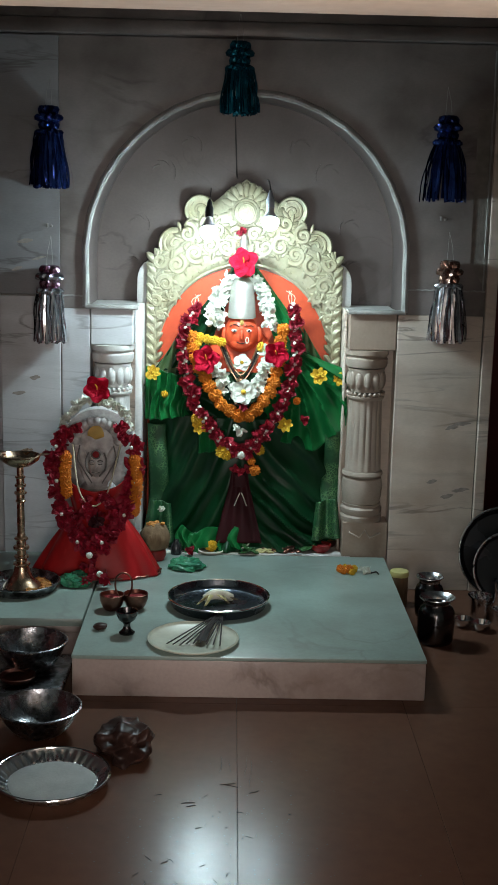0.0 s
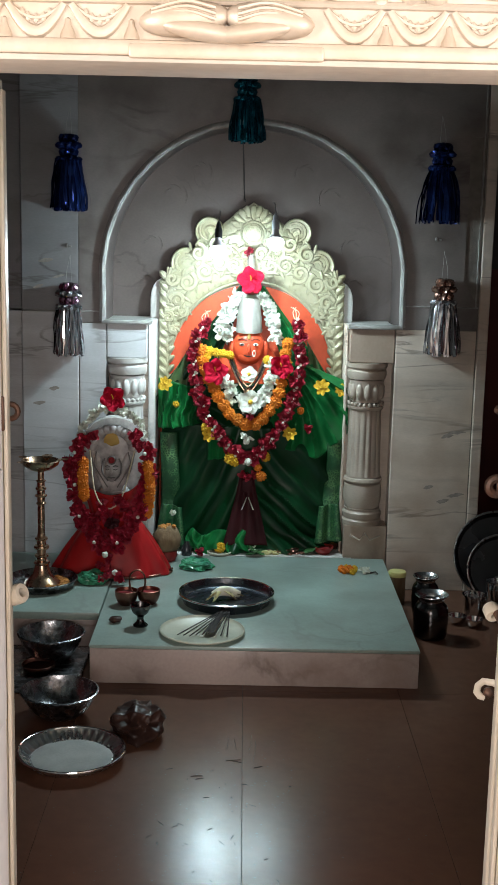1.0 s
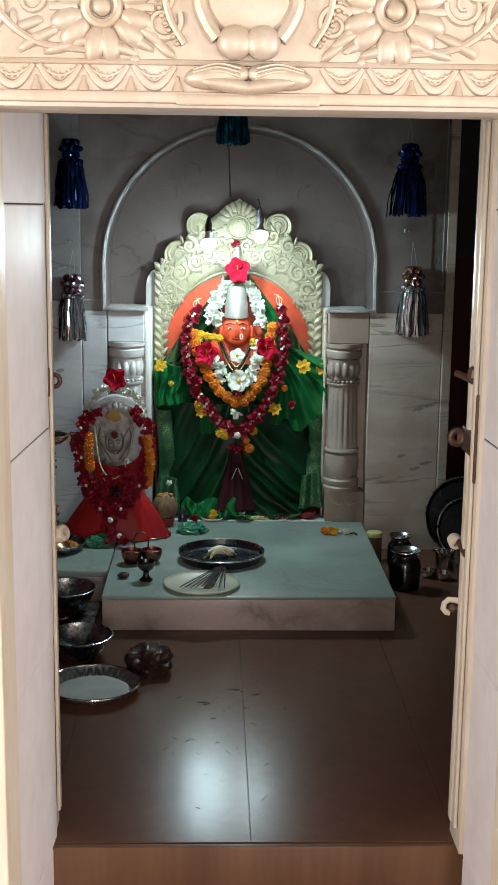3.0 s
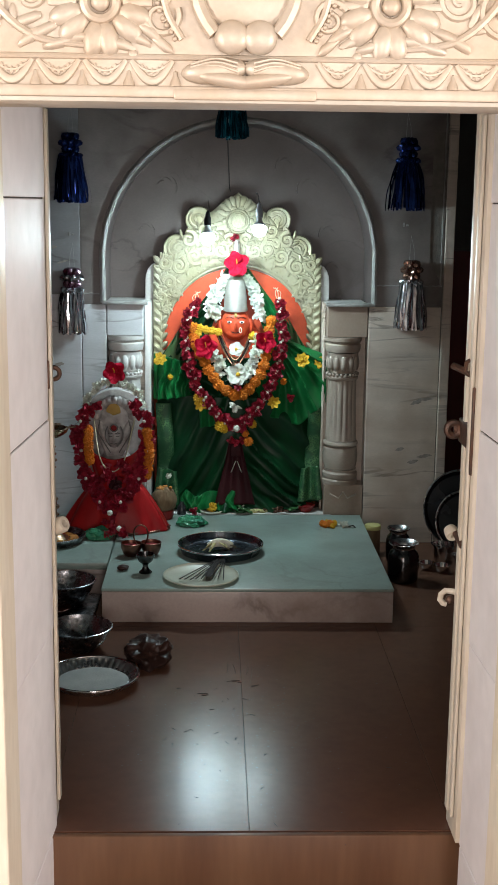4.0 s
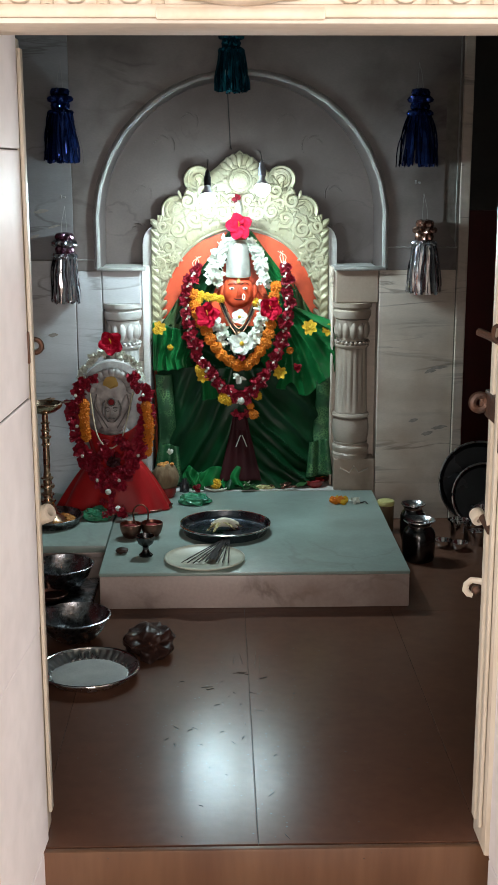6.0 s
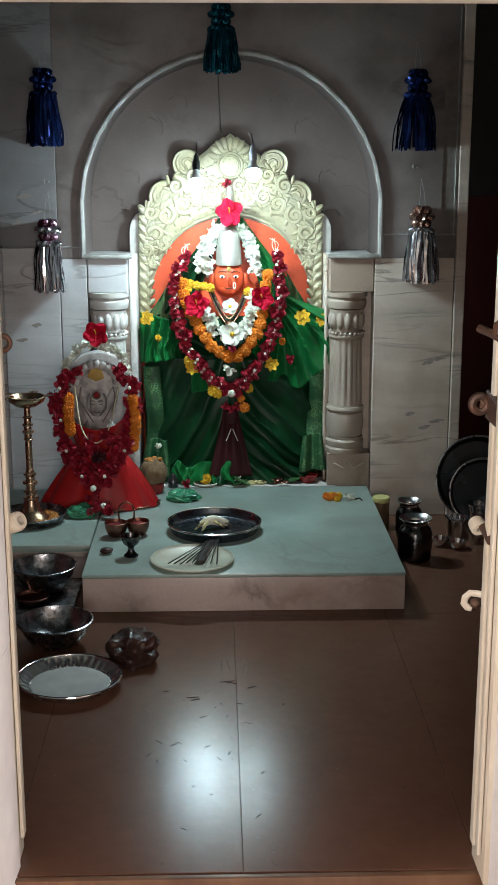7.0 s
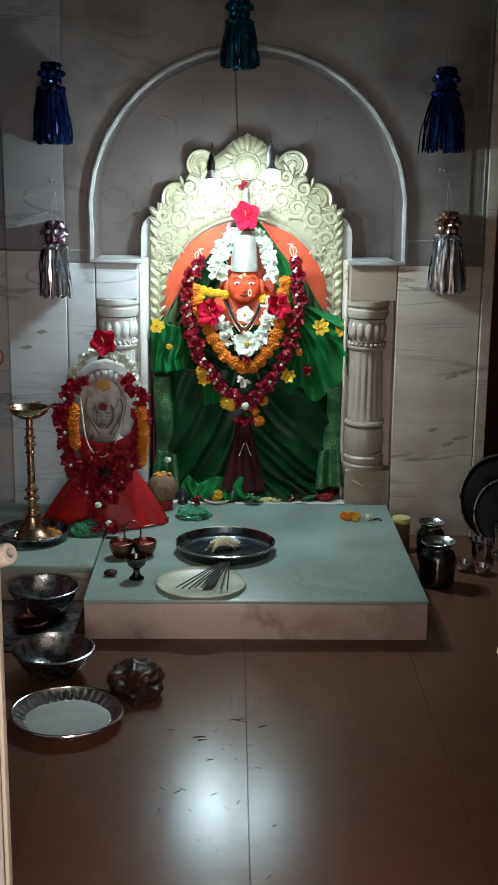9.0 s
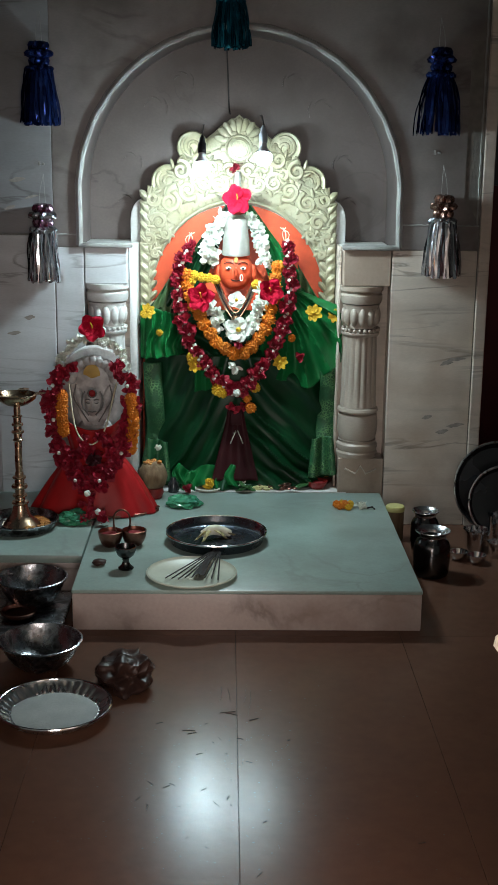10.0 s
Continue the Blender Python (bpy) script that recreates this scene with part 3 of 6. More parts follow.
def fluted_column(x, stone, label):
    """A carved half column standing in its slot."""
    c = thing("column", (x, 0.055, 0.266), label, "column", "columns beside the shrine")
    part("base", lathe([(0.0, 0), (0.078, 0), (0.080, 0.018), (0.074, 0.026), (0.079, 0.036), (0.079, 0.05), (0.070, 0.058), (0.073, 0.068), (0.0, 0.07)], 40), stone, c)
    bm = bmesh.new()
    prof = [(0.069, 0.070), (0.076, 0.10), (0.078, 0.13), (0.074, 0.165), (0.066, 0.172)]
    lathe(prof + [(0.0, 0.174)], 40, bm)
    part("vase", bm, stone, c)
    part("ring", lathe([(0.0, 0.172), (0.072, 0.174), (0.079, 0.182), (0.076, 0.192), (0.066, 0.196), (0.0, 0.197)], 40), stone, c)
    bm = bmesh.new()
    rings = []
    n = 96
    for j in range(9):
        t = j / 8
        r0 = 0.069 - 0.006 * t
        rings.append([bm.verts.new(((r0 - 0.005 * (0.5 + 0.5 * math.cos(16 * 2 * math.pi * i / n)) ** 2 * min(1, 6 * t, 6 * (1 - t))) * math.cos(2 * math.pi * i / n),
                                    (r0 - 0.005 * (0.5 + 0.5 * math.cos(16 * 2 * math.pi * i / n)) ** 2 * min(1, 6 * t, 6 * (1 - t))) * math.sin(2 * math.pi * i / n), 0.197 + 0.273 * t)) for i in range(n)])
    for a, b in zip(rings, rings[1:]):
        for i in range(n):
            bm.faces.new((a[i], a[(i + 1) % n], b[(i + 1) % n], b[i]))
    part("shaft", bm, stone, c)
    bm = lathe([(0.0, 0.468), (0.066, 0.47), (0.072, 0.477), (0.072, 0.484), (0.063, 0.49), (0.0, 0.491)], 40)
    for i in range(22):
        a = 2 * math.pi * i / 22
        ball((0.068 * math.cos(a), 0.068 * math.sin(a), 0.494), 0.0085, bm, sub=1)
    part("beaded_ring", bm, stone, c)
    bm = lathe([(0.0, 0.5), (0.055, 0.50), (0.060, 0.53), (0.066, 0.575), (0.070, 0.59), (0.0, 0.592)], 40)
    for i in range(12):
        a = 2 * math.pi * i / 12
        ball((0.060 * math.cos(a), 0.060 * math.sin(a), 0.545), 0.017, bm, (0.9, 0.9, 2.2), 2)
    part("leaf_capital", bm, stone, c)
    part("abacus", lathe([(0.0, 0.592), (0.074, 0.594), (0.079, 0.608), (0.079, 0.625), (0.072, 0.632), (0.082, 0.642), (0.082, 0.659), (0.0, 0.66)], 40), stone, c)
    return c


fluted_column(-0.516, M_WHITE, "carved white marble fluted column in a wall slot")
fluted_column(0.440, M_COLUMN, "carved brown-stained marble fluted column in a wall slot")

# room shell
floor = setting("floor", "dark polished stone floor with fine joints", "floor")
part("bedding", box(-1.8, 2.0, -2.53, 1.2, -0.15, -0.006), M_JOINT, floor, smooth=False)
outer_floor = setting("threshold", "brown polished stone hall floor, one step down", "floor")
part("bedding", box(-2.6, 2.6, -8.2, -2.560, -0.36, STEP - 0.006), M_JOINT, outer_floor, smooth=False)
part("riser", box(-0.560, 0.520, -2.552, -2.533, STEP, -0.001, 0.004), M_RISER, outer_floor, "brown streaked stone riser of the step")
back = setting("wall_back", "dark room wall, grey above a maroon dado", "wall")
part("dado", box(-1.8, 2.0, 0.9, 1.0, 0, 1.27), M_MAROON, back, smooth=False)
part("upper_wall", box(-1.8, 2.0, 0.906, 1.0, 1.274, 2.75), M_PAINT, back, smooth=False)
side_w = setting("wall_west", "dark painted side wall of the shrine room", "wall")
part("dado", box(-1.9, -1.8, -2.45, 1.0, 0, 1.27), M_MAROON, side_w, smooth=False)
part("upper_wall", box(-1.9, -1.806, -2.45, 1.0, 1.274, 2.75), M_PAINT, side_w, smooth=False)
side_e = setting("wall_east", "dark painted side wall of the shrine room", "wall")
part("dado", box(2.0, 2.1, -2.45, 1.0, 0, 1.27), M_MAROON, side_e, smooth=False)
part("upper_wall", box(2.006, 2.1, -2.45, 1.0, 1.274, 2.75), M_PAINT, side_e, smooth=False)
tagged(solo("ceiling", box(-1.9, 2.1, -2.7, 1.1, 2.75, 2.85), M_PAINT, (0, 0, 0), "dim grey painted ceiling", "ceiling", kind="structure", smooth=False))
# wall with the doorway, seen from the hall
south = setting("wall_south", "thick plastered wall round the shrine doorway", "wall")
part("wall_block", box(-2.6, -0.58, -3.18, -2.452, STEP, 3.2), M_PLASTER, south, smooth=False)
part("wall_block", box(0.52, 2.6, -3.18, -2.452, STEP, 3.2), M_PLASTER, south, smooth=False)
part("wall_block", box(-0.58, 0.52, -3.18, -2.452, 1.775, 3.2), M_PLASTER, south, smooth=False)
# hall behind the camera
part("hall_wall", box(-2.7, -2.6, -8.2, -3.18, STEP, 3.2), M_PLASTER, south, smooth=False)
part("hall_wall", box(2.6, 2.7, -8.2, -3.18, STEP, 3.2), M_PLASTER, south, smooth=False)
part("hall_wall", box(-2.7, 2.7, -8.3, -8.2, STEP, 3.2), M_PLASTER, south, smooth=False)
solo("ceiling", box(-2.7, 2.7, -8.3, -2.7, 3.2, 3.3), M_PLASTER, (0, 0, 0), "plain hall ceiling in front of the shrine", "ceiling", kind="structure", smooth=False)

# reveals lined with white glazed tiles
TILE_Z = [(STEP, -0.003), (0.0, 0.505), (0.508, 1.005), (1.008, 1.50), (1.503, 1.758)]
for name, xf, xn, sgn, y1 in (("door_reveal_west", -0.505, -0.545, -1, -2.50), ("door_reveal_east", 0.462, 0.480, 1, -2.60)):
    rev = setting(name, "door reveal lined with large white glazed tiles", "door reveal")
    y0 = -3.17
    bm = bmesh.new()
    vs = [bm.verts.new((x, y, z)) for z in (STEP, 1.758) for x, y in ((xf + sgn * 0.003, y1), (xn + sgn * 0.003, y0), (xn + sgn * 0.06, y0), (xf + sgn * 0.09, y1))]
    for q in ((0, 1, 2, 3), (4, 5, 6, 7), (0, 1, 5, 4), (1, 2, 6, 5), (2, 3, 7, 6), (3, 0, 4, 7)):
        bm.faces.new([vs[i] for i in q])
    part("grout_bed", bm, M_GROUT, rev, smooth=False)
    for z0, z1 in TILE_Z:
        bm = bmesh.new()
        jog = 0.004 if z0 in (0.508, 1.503) else 0.0
        vs = [bm.verts.new((x, y, z)) for z in (z0, z1) for x, y in ((xf - sgn * jog * 0.4, y1), (xn - sgn * jog * 0.4, y0), (xn + sgn * 0.05, y0), (xf + sgn * 0.05, y1))]
        for q in ((0, 1, 2, 3), (4, 5, 6, 7), (0, 1, 5, 4), (1, 2, 6, 5), (2, 3, 7, 6), (3, 0, 4, 7)):
            bm.faces.new([vs[i] for i in q])
        bmesh.ops.bevel(bm, geom=bm.edges[:], offset=0.0025, segments=2, profile=0.5, affect="EDGES")
        part("tile", bm, M_TILE, rev, smooth=False)
solo("door_soffit", box(-0.58, 0.52, -3.17, -2.46, 1.760, 1.774), M_PLASTER, (0, 0, 0), "pale plastered underside of the doorway", "door soffit", kind="structure", smooth=False)


def door_post(name, x0, x1, y0, y1, top, side):
    """The cream painted wooden post of the door frame with its ironwork."""
    d = setting(name, "cream painted wooden door post with worn edges", "door post")
    bm = box(x0, x1, y0, y1, 0.004, top, 0.004)
    part("stile", bm, M_CREAM, d)
    xm = x0 if side > 0 else x1
    bm = box(xm - side * 0.006 - 0.004, xm - side * 0.006 + 0.004, y0 + 0.022, y0 + 0.042, 0.06, top - 0.03, 0.002)
    bm = box(xm - side * 0.004 - 0.004, xm - side * 0.004 + 0.004, y1 - 0.04, y1 - 0.012, 0.05, top - 0.02, 0.002, bm)
    part("moulding", bm, M_CREAM, d)
    return d


def hook_plate(parent, x, y, z, length, r, material, label, side):
    """A flat strap that ends in a ring with a hole."""
    bm = bmesh.new()
    bar = box(min(0, side * length), max(0, side * length), -0.004, 0.004, -r * 0.55, r * 0.55, 0.002)
    merge(bm, bar)
    tube([(side * 0.0 + (r * 0.72) * math.cos(a), 0, (r * 0.72) * math.sin(a)) for a in [2 * math.pi * i / 20 for i in range(20)]], r * 0.42, 8, bm, closed=True)
    return part("hasp", bm, material, parent, label, m=Matrix.Translation(Vector((x, y, z)) - ORIGIN[parent.name]))


east = door_post("door_post_east", 0.452, 0.500, -2.60, -2.485, 1.715, 1)
hook_plate(east, 0.430, -2.47, 0.985, 0.05, 0.021, M_IRON, "dark iron hasp with a hole", 1)
part("strap", box(0.443, 0.456, -2.56, -2.46, 0.955, 1.012, 0.003), M_IRON, east, "rusty iron strap")
part("strap", box(0.446, 0.456, -2.585, -2.56, 0.90, 1.10, 0.003), M_IRON, east, "rusty iron strap")
bm = tube([(0.421, -2.475, 1.135), (0.44, -2.50, 1.128), (0.470, -2.56, 1.115)], 0.0085, 8)
part("bolt", bm, M_IRON, east, "rusty iron pin")
part("staple", tube([(0.448, -2.53, 1.155), (0.44, -2.53, 1.15), (0.438, -2.53, 1.13), (0.448, -2.53, 1.12)], 0.005, 6), M_IRON, east, "iron staple")
bm = lathe([(0.0, 0), (0.009, 0), (0.009, 0.045), (0.0, 0.046)], 12)
part("pin", bm, M_IRON, east, "rusty iron pin", m=Matrix.Translation((0.452, -2.53, 0.72)) @ Euler((radians(-60), radians(-25), 0)).to_matrix().to_4x4())
bm = lathe([(0.0065, 0.0), (0.015, 0.0), (0.0165, 0.004), (0.0165, 0.022), (0.0145, 0.026), (0.0065, 0.026), (0.0065, 0.0)], 20)
part("ferrule", bm, M_CREAM, east, "painted wooden ferrule", m=Matrix.Translation((0.437, -2.488, 0.732)) @ Euler((radians(-62), radians(-20), 0)).to_matrix().to_4x4())
bm = tube([(0.470, -2.50, 0.592), (0.445, -2.48, 0.593), (0.428, -2.47, 0.592), (0.418, -2.47, 0.583), (0.416, -2.47, 0.570), (0.423, -2.47, 0.561), (0.432, -2.47, 0.559)], 0.0075, 8, flat=0.6)
part("hook", bm, M_CREAM, east, "painted iron hook")
part("pin", ball((0.438, -2.478, 0.572), 0.011, None, (1, 1, 1), 2, 0.3), M_IRON, east, "rusty iron pin")
part("strap", box(0.4485, 0.4545, -2.52, -2.508, 0.50, 0.60, 0.002), M_IRON, east, "narrow iron strip")
west = door_post("door_post_west", -0.555, -0.508, -2.505, -2.43, 1.715, -1)
bm = tube([(-0.516 + 0.016 + 0.014 * math.cos(a), -2.44, 1.105 + 0.014 * math.sin(a)) for a in [2 * math.pi * i / 18 for i in range(18)]], 0.0055, 8, closed=True)
part("ring_latch", bm, M_IRON, west, "small iron ring latch")
part("strap", box(-0.512, -0.503, -2.49, -2.44, 1.075, 1.14, 0.002), M_IRON, west, "rusty iron strap")
bm = lathe([(0.0075, 0.0), (0.014, 0.0), (0.0155, 0.004), (0.0155, 0.024), (0.0135, 0.028), (0.0075, 0.028), (0.0075, 0.0)], 20)
part("ferrule", bm, M_CREAM, west, "painted wooden ferrule", m=Matrix.Translation((-0.508, -2.44, 0.735)) @ Euler((radians(25), radians(62), 0)).to_matrix().to_4x4() @ Matrix.Scale(1.3, 4))
part("staple", tube([(-0.512, -2.45, 0.76), (-0.50, -2.452, 0.745), (-0.51, -2.45, 0.73)], 0.006, 6), M_IRON, west, "iron staple")

# gilded door surround
LX = -0.085
sur = setting("door_surround", "gilded embossed metal door surround with rosettes and scrolls", "door surround")
part("lintel_board", box(-0.9, 0.75, -3.318, -3.18, 1.652, 2.0, 0.003), M_GOLD, sur, smooth=False)
part("fillet", box(-0.9, 0.75, -3.328, -3.3, 1.650, 1.667, 0.003), M_GOLD, sur)
part("fillet", tube([(-0.9, -3.319, 1.709), (0.75, -3.319, 1.709)], 0.0045, 8), M_GOLD, sur)
part("fillet", tube([(-0.9, -3.319, 1.6625), (0.75, -3.319, 1.6625)], 0.0025, 8), M_GOLD, sur)
part("edge_strip", box(-0.9, 0.75, -3.326, -3.19, 1.643, 1.650, 0.002), M_PLASTER, sur, "pale cement edge")
for x0, x1 in ((-0.75, -0.476), (0.380, 0.65)):
    part("jamb_board", box(x0, x1, -3.315, -3.18, STEP, 1.642, 0.004), M_CREAM, sur, smooth=False)
for i in range(-11, 12):
    cx = LX + 0.070 * i
    if abs(cx - LX) < 0.12:
        continue
    ts = [q / 12 for q in range(13)]
    arc = [(cx - 0.031 + 0.062 * t, -3.319, 1.704 - 0.030 * math.sin(math.pi * t)) for t in ts]
    part("festoon", tube(arc, 0.0062, 8, flat=0.8, taper=lambda t: 0.7 + 0.5 * math.sin(math.pi * t)), M_GOLD, sur)
    part("festoon_cord", tube([(x, y, 1.704 - (1.704 - z) * 0.52) for x, y, z in arc], 0.0028, 6), M_GOLD, sur)
    for q in range(5):
        a = math.pi * (0.18 + 0.16 * q)
        part("fringe_bead", ball((cx - 0.018 * math.cos(a), -3.319, 1.701 - 0.013 * math.sin(a)), 0.0042, None, (0.8, 0.6, 1.5), 1), M_GOLD, sur)
    pend = lathe([(0, 0.012), (0.003, 0.010), (0.004, 0.004), (0.0085, -0.006), (0.009, -0.011), (0.0, -0.013)], 14)
    part("pendant", pend, M_GOLD, sur, m=Matrix.Translation((cx + 0.035, -3.3185, 1.678)))
for sx in (-1, 1):
    cx, cz = LX + sx * 0.2165, 1.786
    part("rosette_ring", tube([(cx + 0.024 * math.cos(a), -3.323, cz + 0.024 * math.sin(a)) for a in [2 * math.pi * i / 26 for i in range(26)]], 0.0075, 8, closed=True), M_GOLD, sur)
    part("rosette_boss", ball((cx, -3.322, cz), 0.0145, None, (1, 0.6, 1), 2, 0.15), M_GOLD, sur)
    for i in range(6):
        a = math.pi / 2 + i * math.pi / 3
        for off in (-0.20, 0.20):
            part("petal", ball((cx + 0.053 * math.cos(a + off), -3.318, cz + 0.053 * math.sin(a + off)), 0.025, None, (1.1, 0.46, 0.66), 3, 0.10, i, Matrix.Rotation(-a - off, 4, "Y")), M_GOLD, sur)
    for d in (-1, 1):
        part("rosette_bar", box(cx + d * 0.056 - 0.022, cx + d * 0.056 + 0.022, -3.324, -3.316, cz - 0.006, cz + 0.006, 0.003), M_GOLD, sur)
    part("rosette_bead", ball((cx + sx * -0.048, -3.319, cz - 0.074), 0.008, None, (1, 0.6, 1), 2), M_GOLD, sur)
    for j, (dx, dz, r, st) in enumerate(((0.105, 0.01, 0.03, 3.0), (-0.09, -0.02, 0.028, 0.5), (0.13, 0.05, 0.034, 4.2), (-0.095, 0.05, 0.03, 2.0), (0.175, -0.01, 0.04, 2.4))):
        part("scroll", tube(spiral(cx + sx * dx, cz + dz, -3.319, r, 1.3, st, sx), 0.0055, 6, taper=lambda t: 1.1 - 0.5 * t), M_GOLD, sur)
    for j in range(8):
        t = j / 7
        a = math.pi * (0.15 + 0.9 * t)
        px, pz = cx + sx * (0.012 + 0.098 * math.cos(a * 0.8)), cz - 0.050 + 0.01 * math.sin(j * 2.1)
        b1 = ball((px, -3.319, pz), 0.015, None, (1.7, 0.45, 0.55), 2, 0.25, j, Matrix.Rotation(sx * (0.5 - t) * 1.2, 4, "Y"))
        part("leaf", b1, M_GOLD, sur)
    swoop = [(LX + sx * x, -3.32, z) for x, z in ((0.46, 1.90), (0.405, 1.83), (0.365, 1.775), (0.33, 1.745), (0.29, 1.730), (0.20, 1.722))]
    part("vine", tube(smoothed(swoop, 30), 0.0085, 8, taper=lambda t: 1.1 - 0.6 * t), M_GOLD, sur)
    strand = [(LX + sx * x, -3.32, z) for x, z in ((0.135, 1.90), (0.128, 1.83), (0.118, 1.775), (0.095, 1.735))]
    b1 = tube(smoothed(strand, 24), 0.006, 8)
    for p in smoothed(strand, 16):
        ball(p + Vector((sx * 0.011, -0.003, 0)), 0.0045, b1, sub=1)
    part("pearl_strand", b1, M_GOLD, sur)
    for j in range(5):
        b1 = ball((LX + sx * (0.125 + 0.014 * j), -3.319, 1.728 + 0.016 * j), 0.013, None, (0.6, 0.45, 1.7), 2, 0.2, j, Matrix.Rotation(sx * (0.9 - 0.1 * j), 4, "Y"))
        part("leaf", b1, M_GOLD, sur)
rl = random.Random(7)
for i in range(70):
    x, z = rl.uniform(-0.62, 0.45), rl.uniform(1.725, 1.90)
    if abs(abs(x - LX) - 0.203) < 0.075 and abs(z - 1.78) < 0.075 or abs(x - LX) < 0.10:
        continue
    part("leaf", ball((x, -3.3185, z), rl.uniform(0.010, 0.018), None, (1.6, 0.40, 0.55), 2, 0.25, i, Matrix.Rotation(rl.uniform(0, 3.1), 4, "Y")), M_GOLD, sur)
# plain seated relief in the middle
b1 = ball((LX, -3.320, 1.800), 0.062, None, (1.28, 0.30, 1.0), 3)
for sx in (-1, 1):
    ball((LX + sx * 0.021, -3.335, 1.737), 0.0265, b1, (1.0, 0.55, 0.95), 3)
    ball((LX + sx * 0.046, -3.324, 1.690), 0.044, b1, (1.15, 0.42, 0.44), 3, 0, 0, Matrix.Rotation(sx * 0.10, 4, "Y"))
    ball((LX + sx * 0.026, -3.334, 1.676), 0.030, b1, (1.6, 0.4, 0.36), 3, 0, 0, Matrix.Rotation(-sx * 0.14, 4, "Y"))
    tube(smoothed([(LX + sx * 0.050, -3.324, 1.85), (LX + sx * 0.072, -3.328, 1.80), (LX + sx * 0.062, -3.330, 1.765), (LX + sx * 0.046, -3.332, 1.742)], 14), 0.0115, 8, b1)
    for q in range(3):
        tube(smoothed([(LX + sx * 0.012, -3.340, 1.688 + 0.006 * q), (LX + sx * 0.045, -3.3405, 1.696 + 0.005 * q), (LX + sx * 0.082, -3.334, 1.690 + 0.004 * q)], 10), 0.0022, 6, b1)
ball((LX, -3.322, 1.89), 0.06, b1, (0.9, 0.4, 1.0), 3)
part("relief_figure", b1, M_GOLD, sur, "plain seated relief")
part("relief_base", box(LX - 0.108, LX + 0.108, -3.330, -3.3, 1.647, 1.664, 0.004), M_GOLD, sur)

# ---- platform ----
plat = thing("platform", (0, -0.57, 0), "low veined marble platform before the shrine", "platform")
part("top_slab", box(-0.530, 0.530, -1.061, -0.008, 0.117, 0.130, 0.004), M_PLAT, plat, "pale grey-green marble top", inworld=True)
part("base", box(-0.528, 0.528, -1.058, -0.008, 0.0, 0.1165, 0.003), M_BASE, plat, "stained marble side, tinted pink for warm hall light", inworld=True)
wing = thing("platform_wing", (-0.75, -0.37, 0), "low marble platform beside the main one", "platform")
part("top_slab", box(-1.15, -0.535, -0.745, -0.008, 0.100, 0.128, 0.005), M_PLAT, wing, inworld=True)
part("base", box(-1.14, -0.537, -0.735, -0.008, 0.0, 0.099, 0.003), M_BASE, wing, inworld=True)

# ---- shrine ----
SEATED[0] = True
shrine = thing("shrine_back", (CX, -0.04, 0.131), "pale gilt embossed sheet arch with lobed edges behind the statue", "shrine")
# white marble backing with rounded shoulders
edge = [(CX - 0.388, 0.80), (CX - 0.388, 1.17)] + [(CX - 0.388 + 0.05 * (1 - math.cos(a)), 1.17 + 0.075 * math.sin(a)) for a in [radians(q) for q in (20, 40, 60, 80, 90)]]
part("marble_back", plate_shape(edge + [(2 * CX - x, z) for x, z in reversed(edge)], -0.088, -0.005, bevel=0.006), M_WHITE, shrine, "white marble backing", inworld=True)
# vermilion painted field
field = [(CX - 0.328, 0.14), (CX - 0.328, 0.87)] + [(CX - 0.328 * math.cos(math.pi * i / 30), 0.876 + 0.350 * math.sin(math.pi * i / 30)) for i in range(31)] + [(CX + 0.328, 0.87), (CX + 0.328, 0.14)]
part("painted_field", plate_shape(field, -0.094, -0.060), M_VERM, shrine, "vermilion painted stone", inworld=True)
# embossed sheet: a band between a lobed outer edge and the inner arch
n = 72
bm = bmesh.new()
rows = []
for i in range(n + 1):
    a = math.pi * i / n
    xi, zi = CX - 0.320 * math.cos(a), 0.876 + 0.363 * math.sin(a)
    ox = 0.350 * (1 if abs(math.cos(a)) > 0.86 else abs(math.cos(a)) / 0.86)
    oz = 0.876 + (0.36 * abs(math.sin(a)) / 0.51 if abs(math.cos(a)) > 0.86 else 0.36 + 0.29 * (1 - (ox / 0.350) ** 1.25))
    xo = CX - math.copysign(ox, math.cos(a))
    rows.append([bm.verts.new((xi + (xo - xi) * t, -0.096 - 0.012 * math.sin(math.pi * t), zi + (oz - zi) * t)) for t in (0, 0.12, 0.3, 0.5, 0.7, 0.88, 1.0)])
for s in (0, -1):
    x0 = rows[s][0].co.x
    x1 = rows[s][-1].co.x
    rows.insert(0 if s == 0 else len(rows), [bm.verts.new((x0 + (x1 - x0) * t, -0.096 - 0.012 * math.sin(math.pi * t), 0.80)) for t in (0, 0.12, 0.3, 0.5, 0.7, 0.88, 1.0)])
for a, b in zip(rows, rows[1:]):
    for k in range(6):
        bm.faces.new((a[k], a[k + 1], b[k + 1], b[k]))
ob = part("embossed_sheet", bm, M_SHIELD, shrine, "pale gilt embossed sheet metal", inworld=True)
thicken(ob, 0.012)
inner_edge = [(CX - 0.320, -0.103, 0.80)] + [(CX - 0.320 * math.cos(math.pi * i / 48), -0.103, 0.876 + 0.363 * math.sin(math.pi * i / 48)) for i in range(49)] + [(CX + 0.320, -0.103, 0.80)]
part("rolled_edge", tube(inner_edge, 0.006, 8), M_SHIELD, shrine, inworld=True)
bm = bmesh.new()
for i in range(40):
    a = math.pi * (i + 0.5) / 40
    ball((CX - 0.334 * math.cos(a), -0.106, 0.876 + 0.380 * math.sin(a)), 0.006, bm, sub=1)
part("beading", bm, M_SHIELD, shrine, inworld=True)
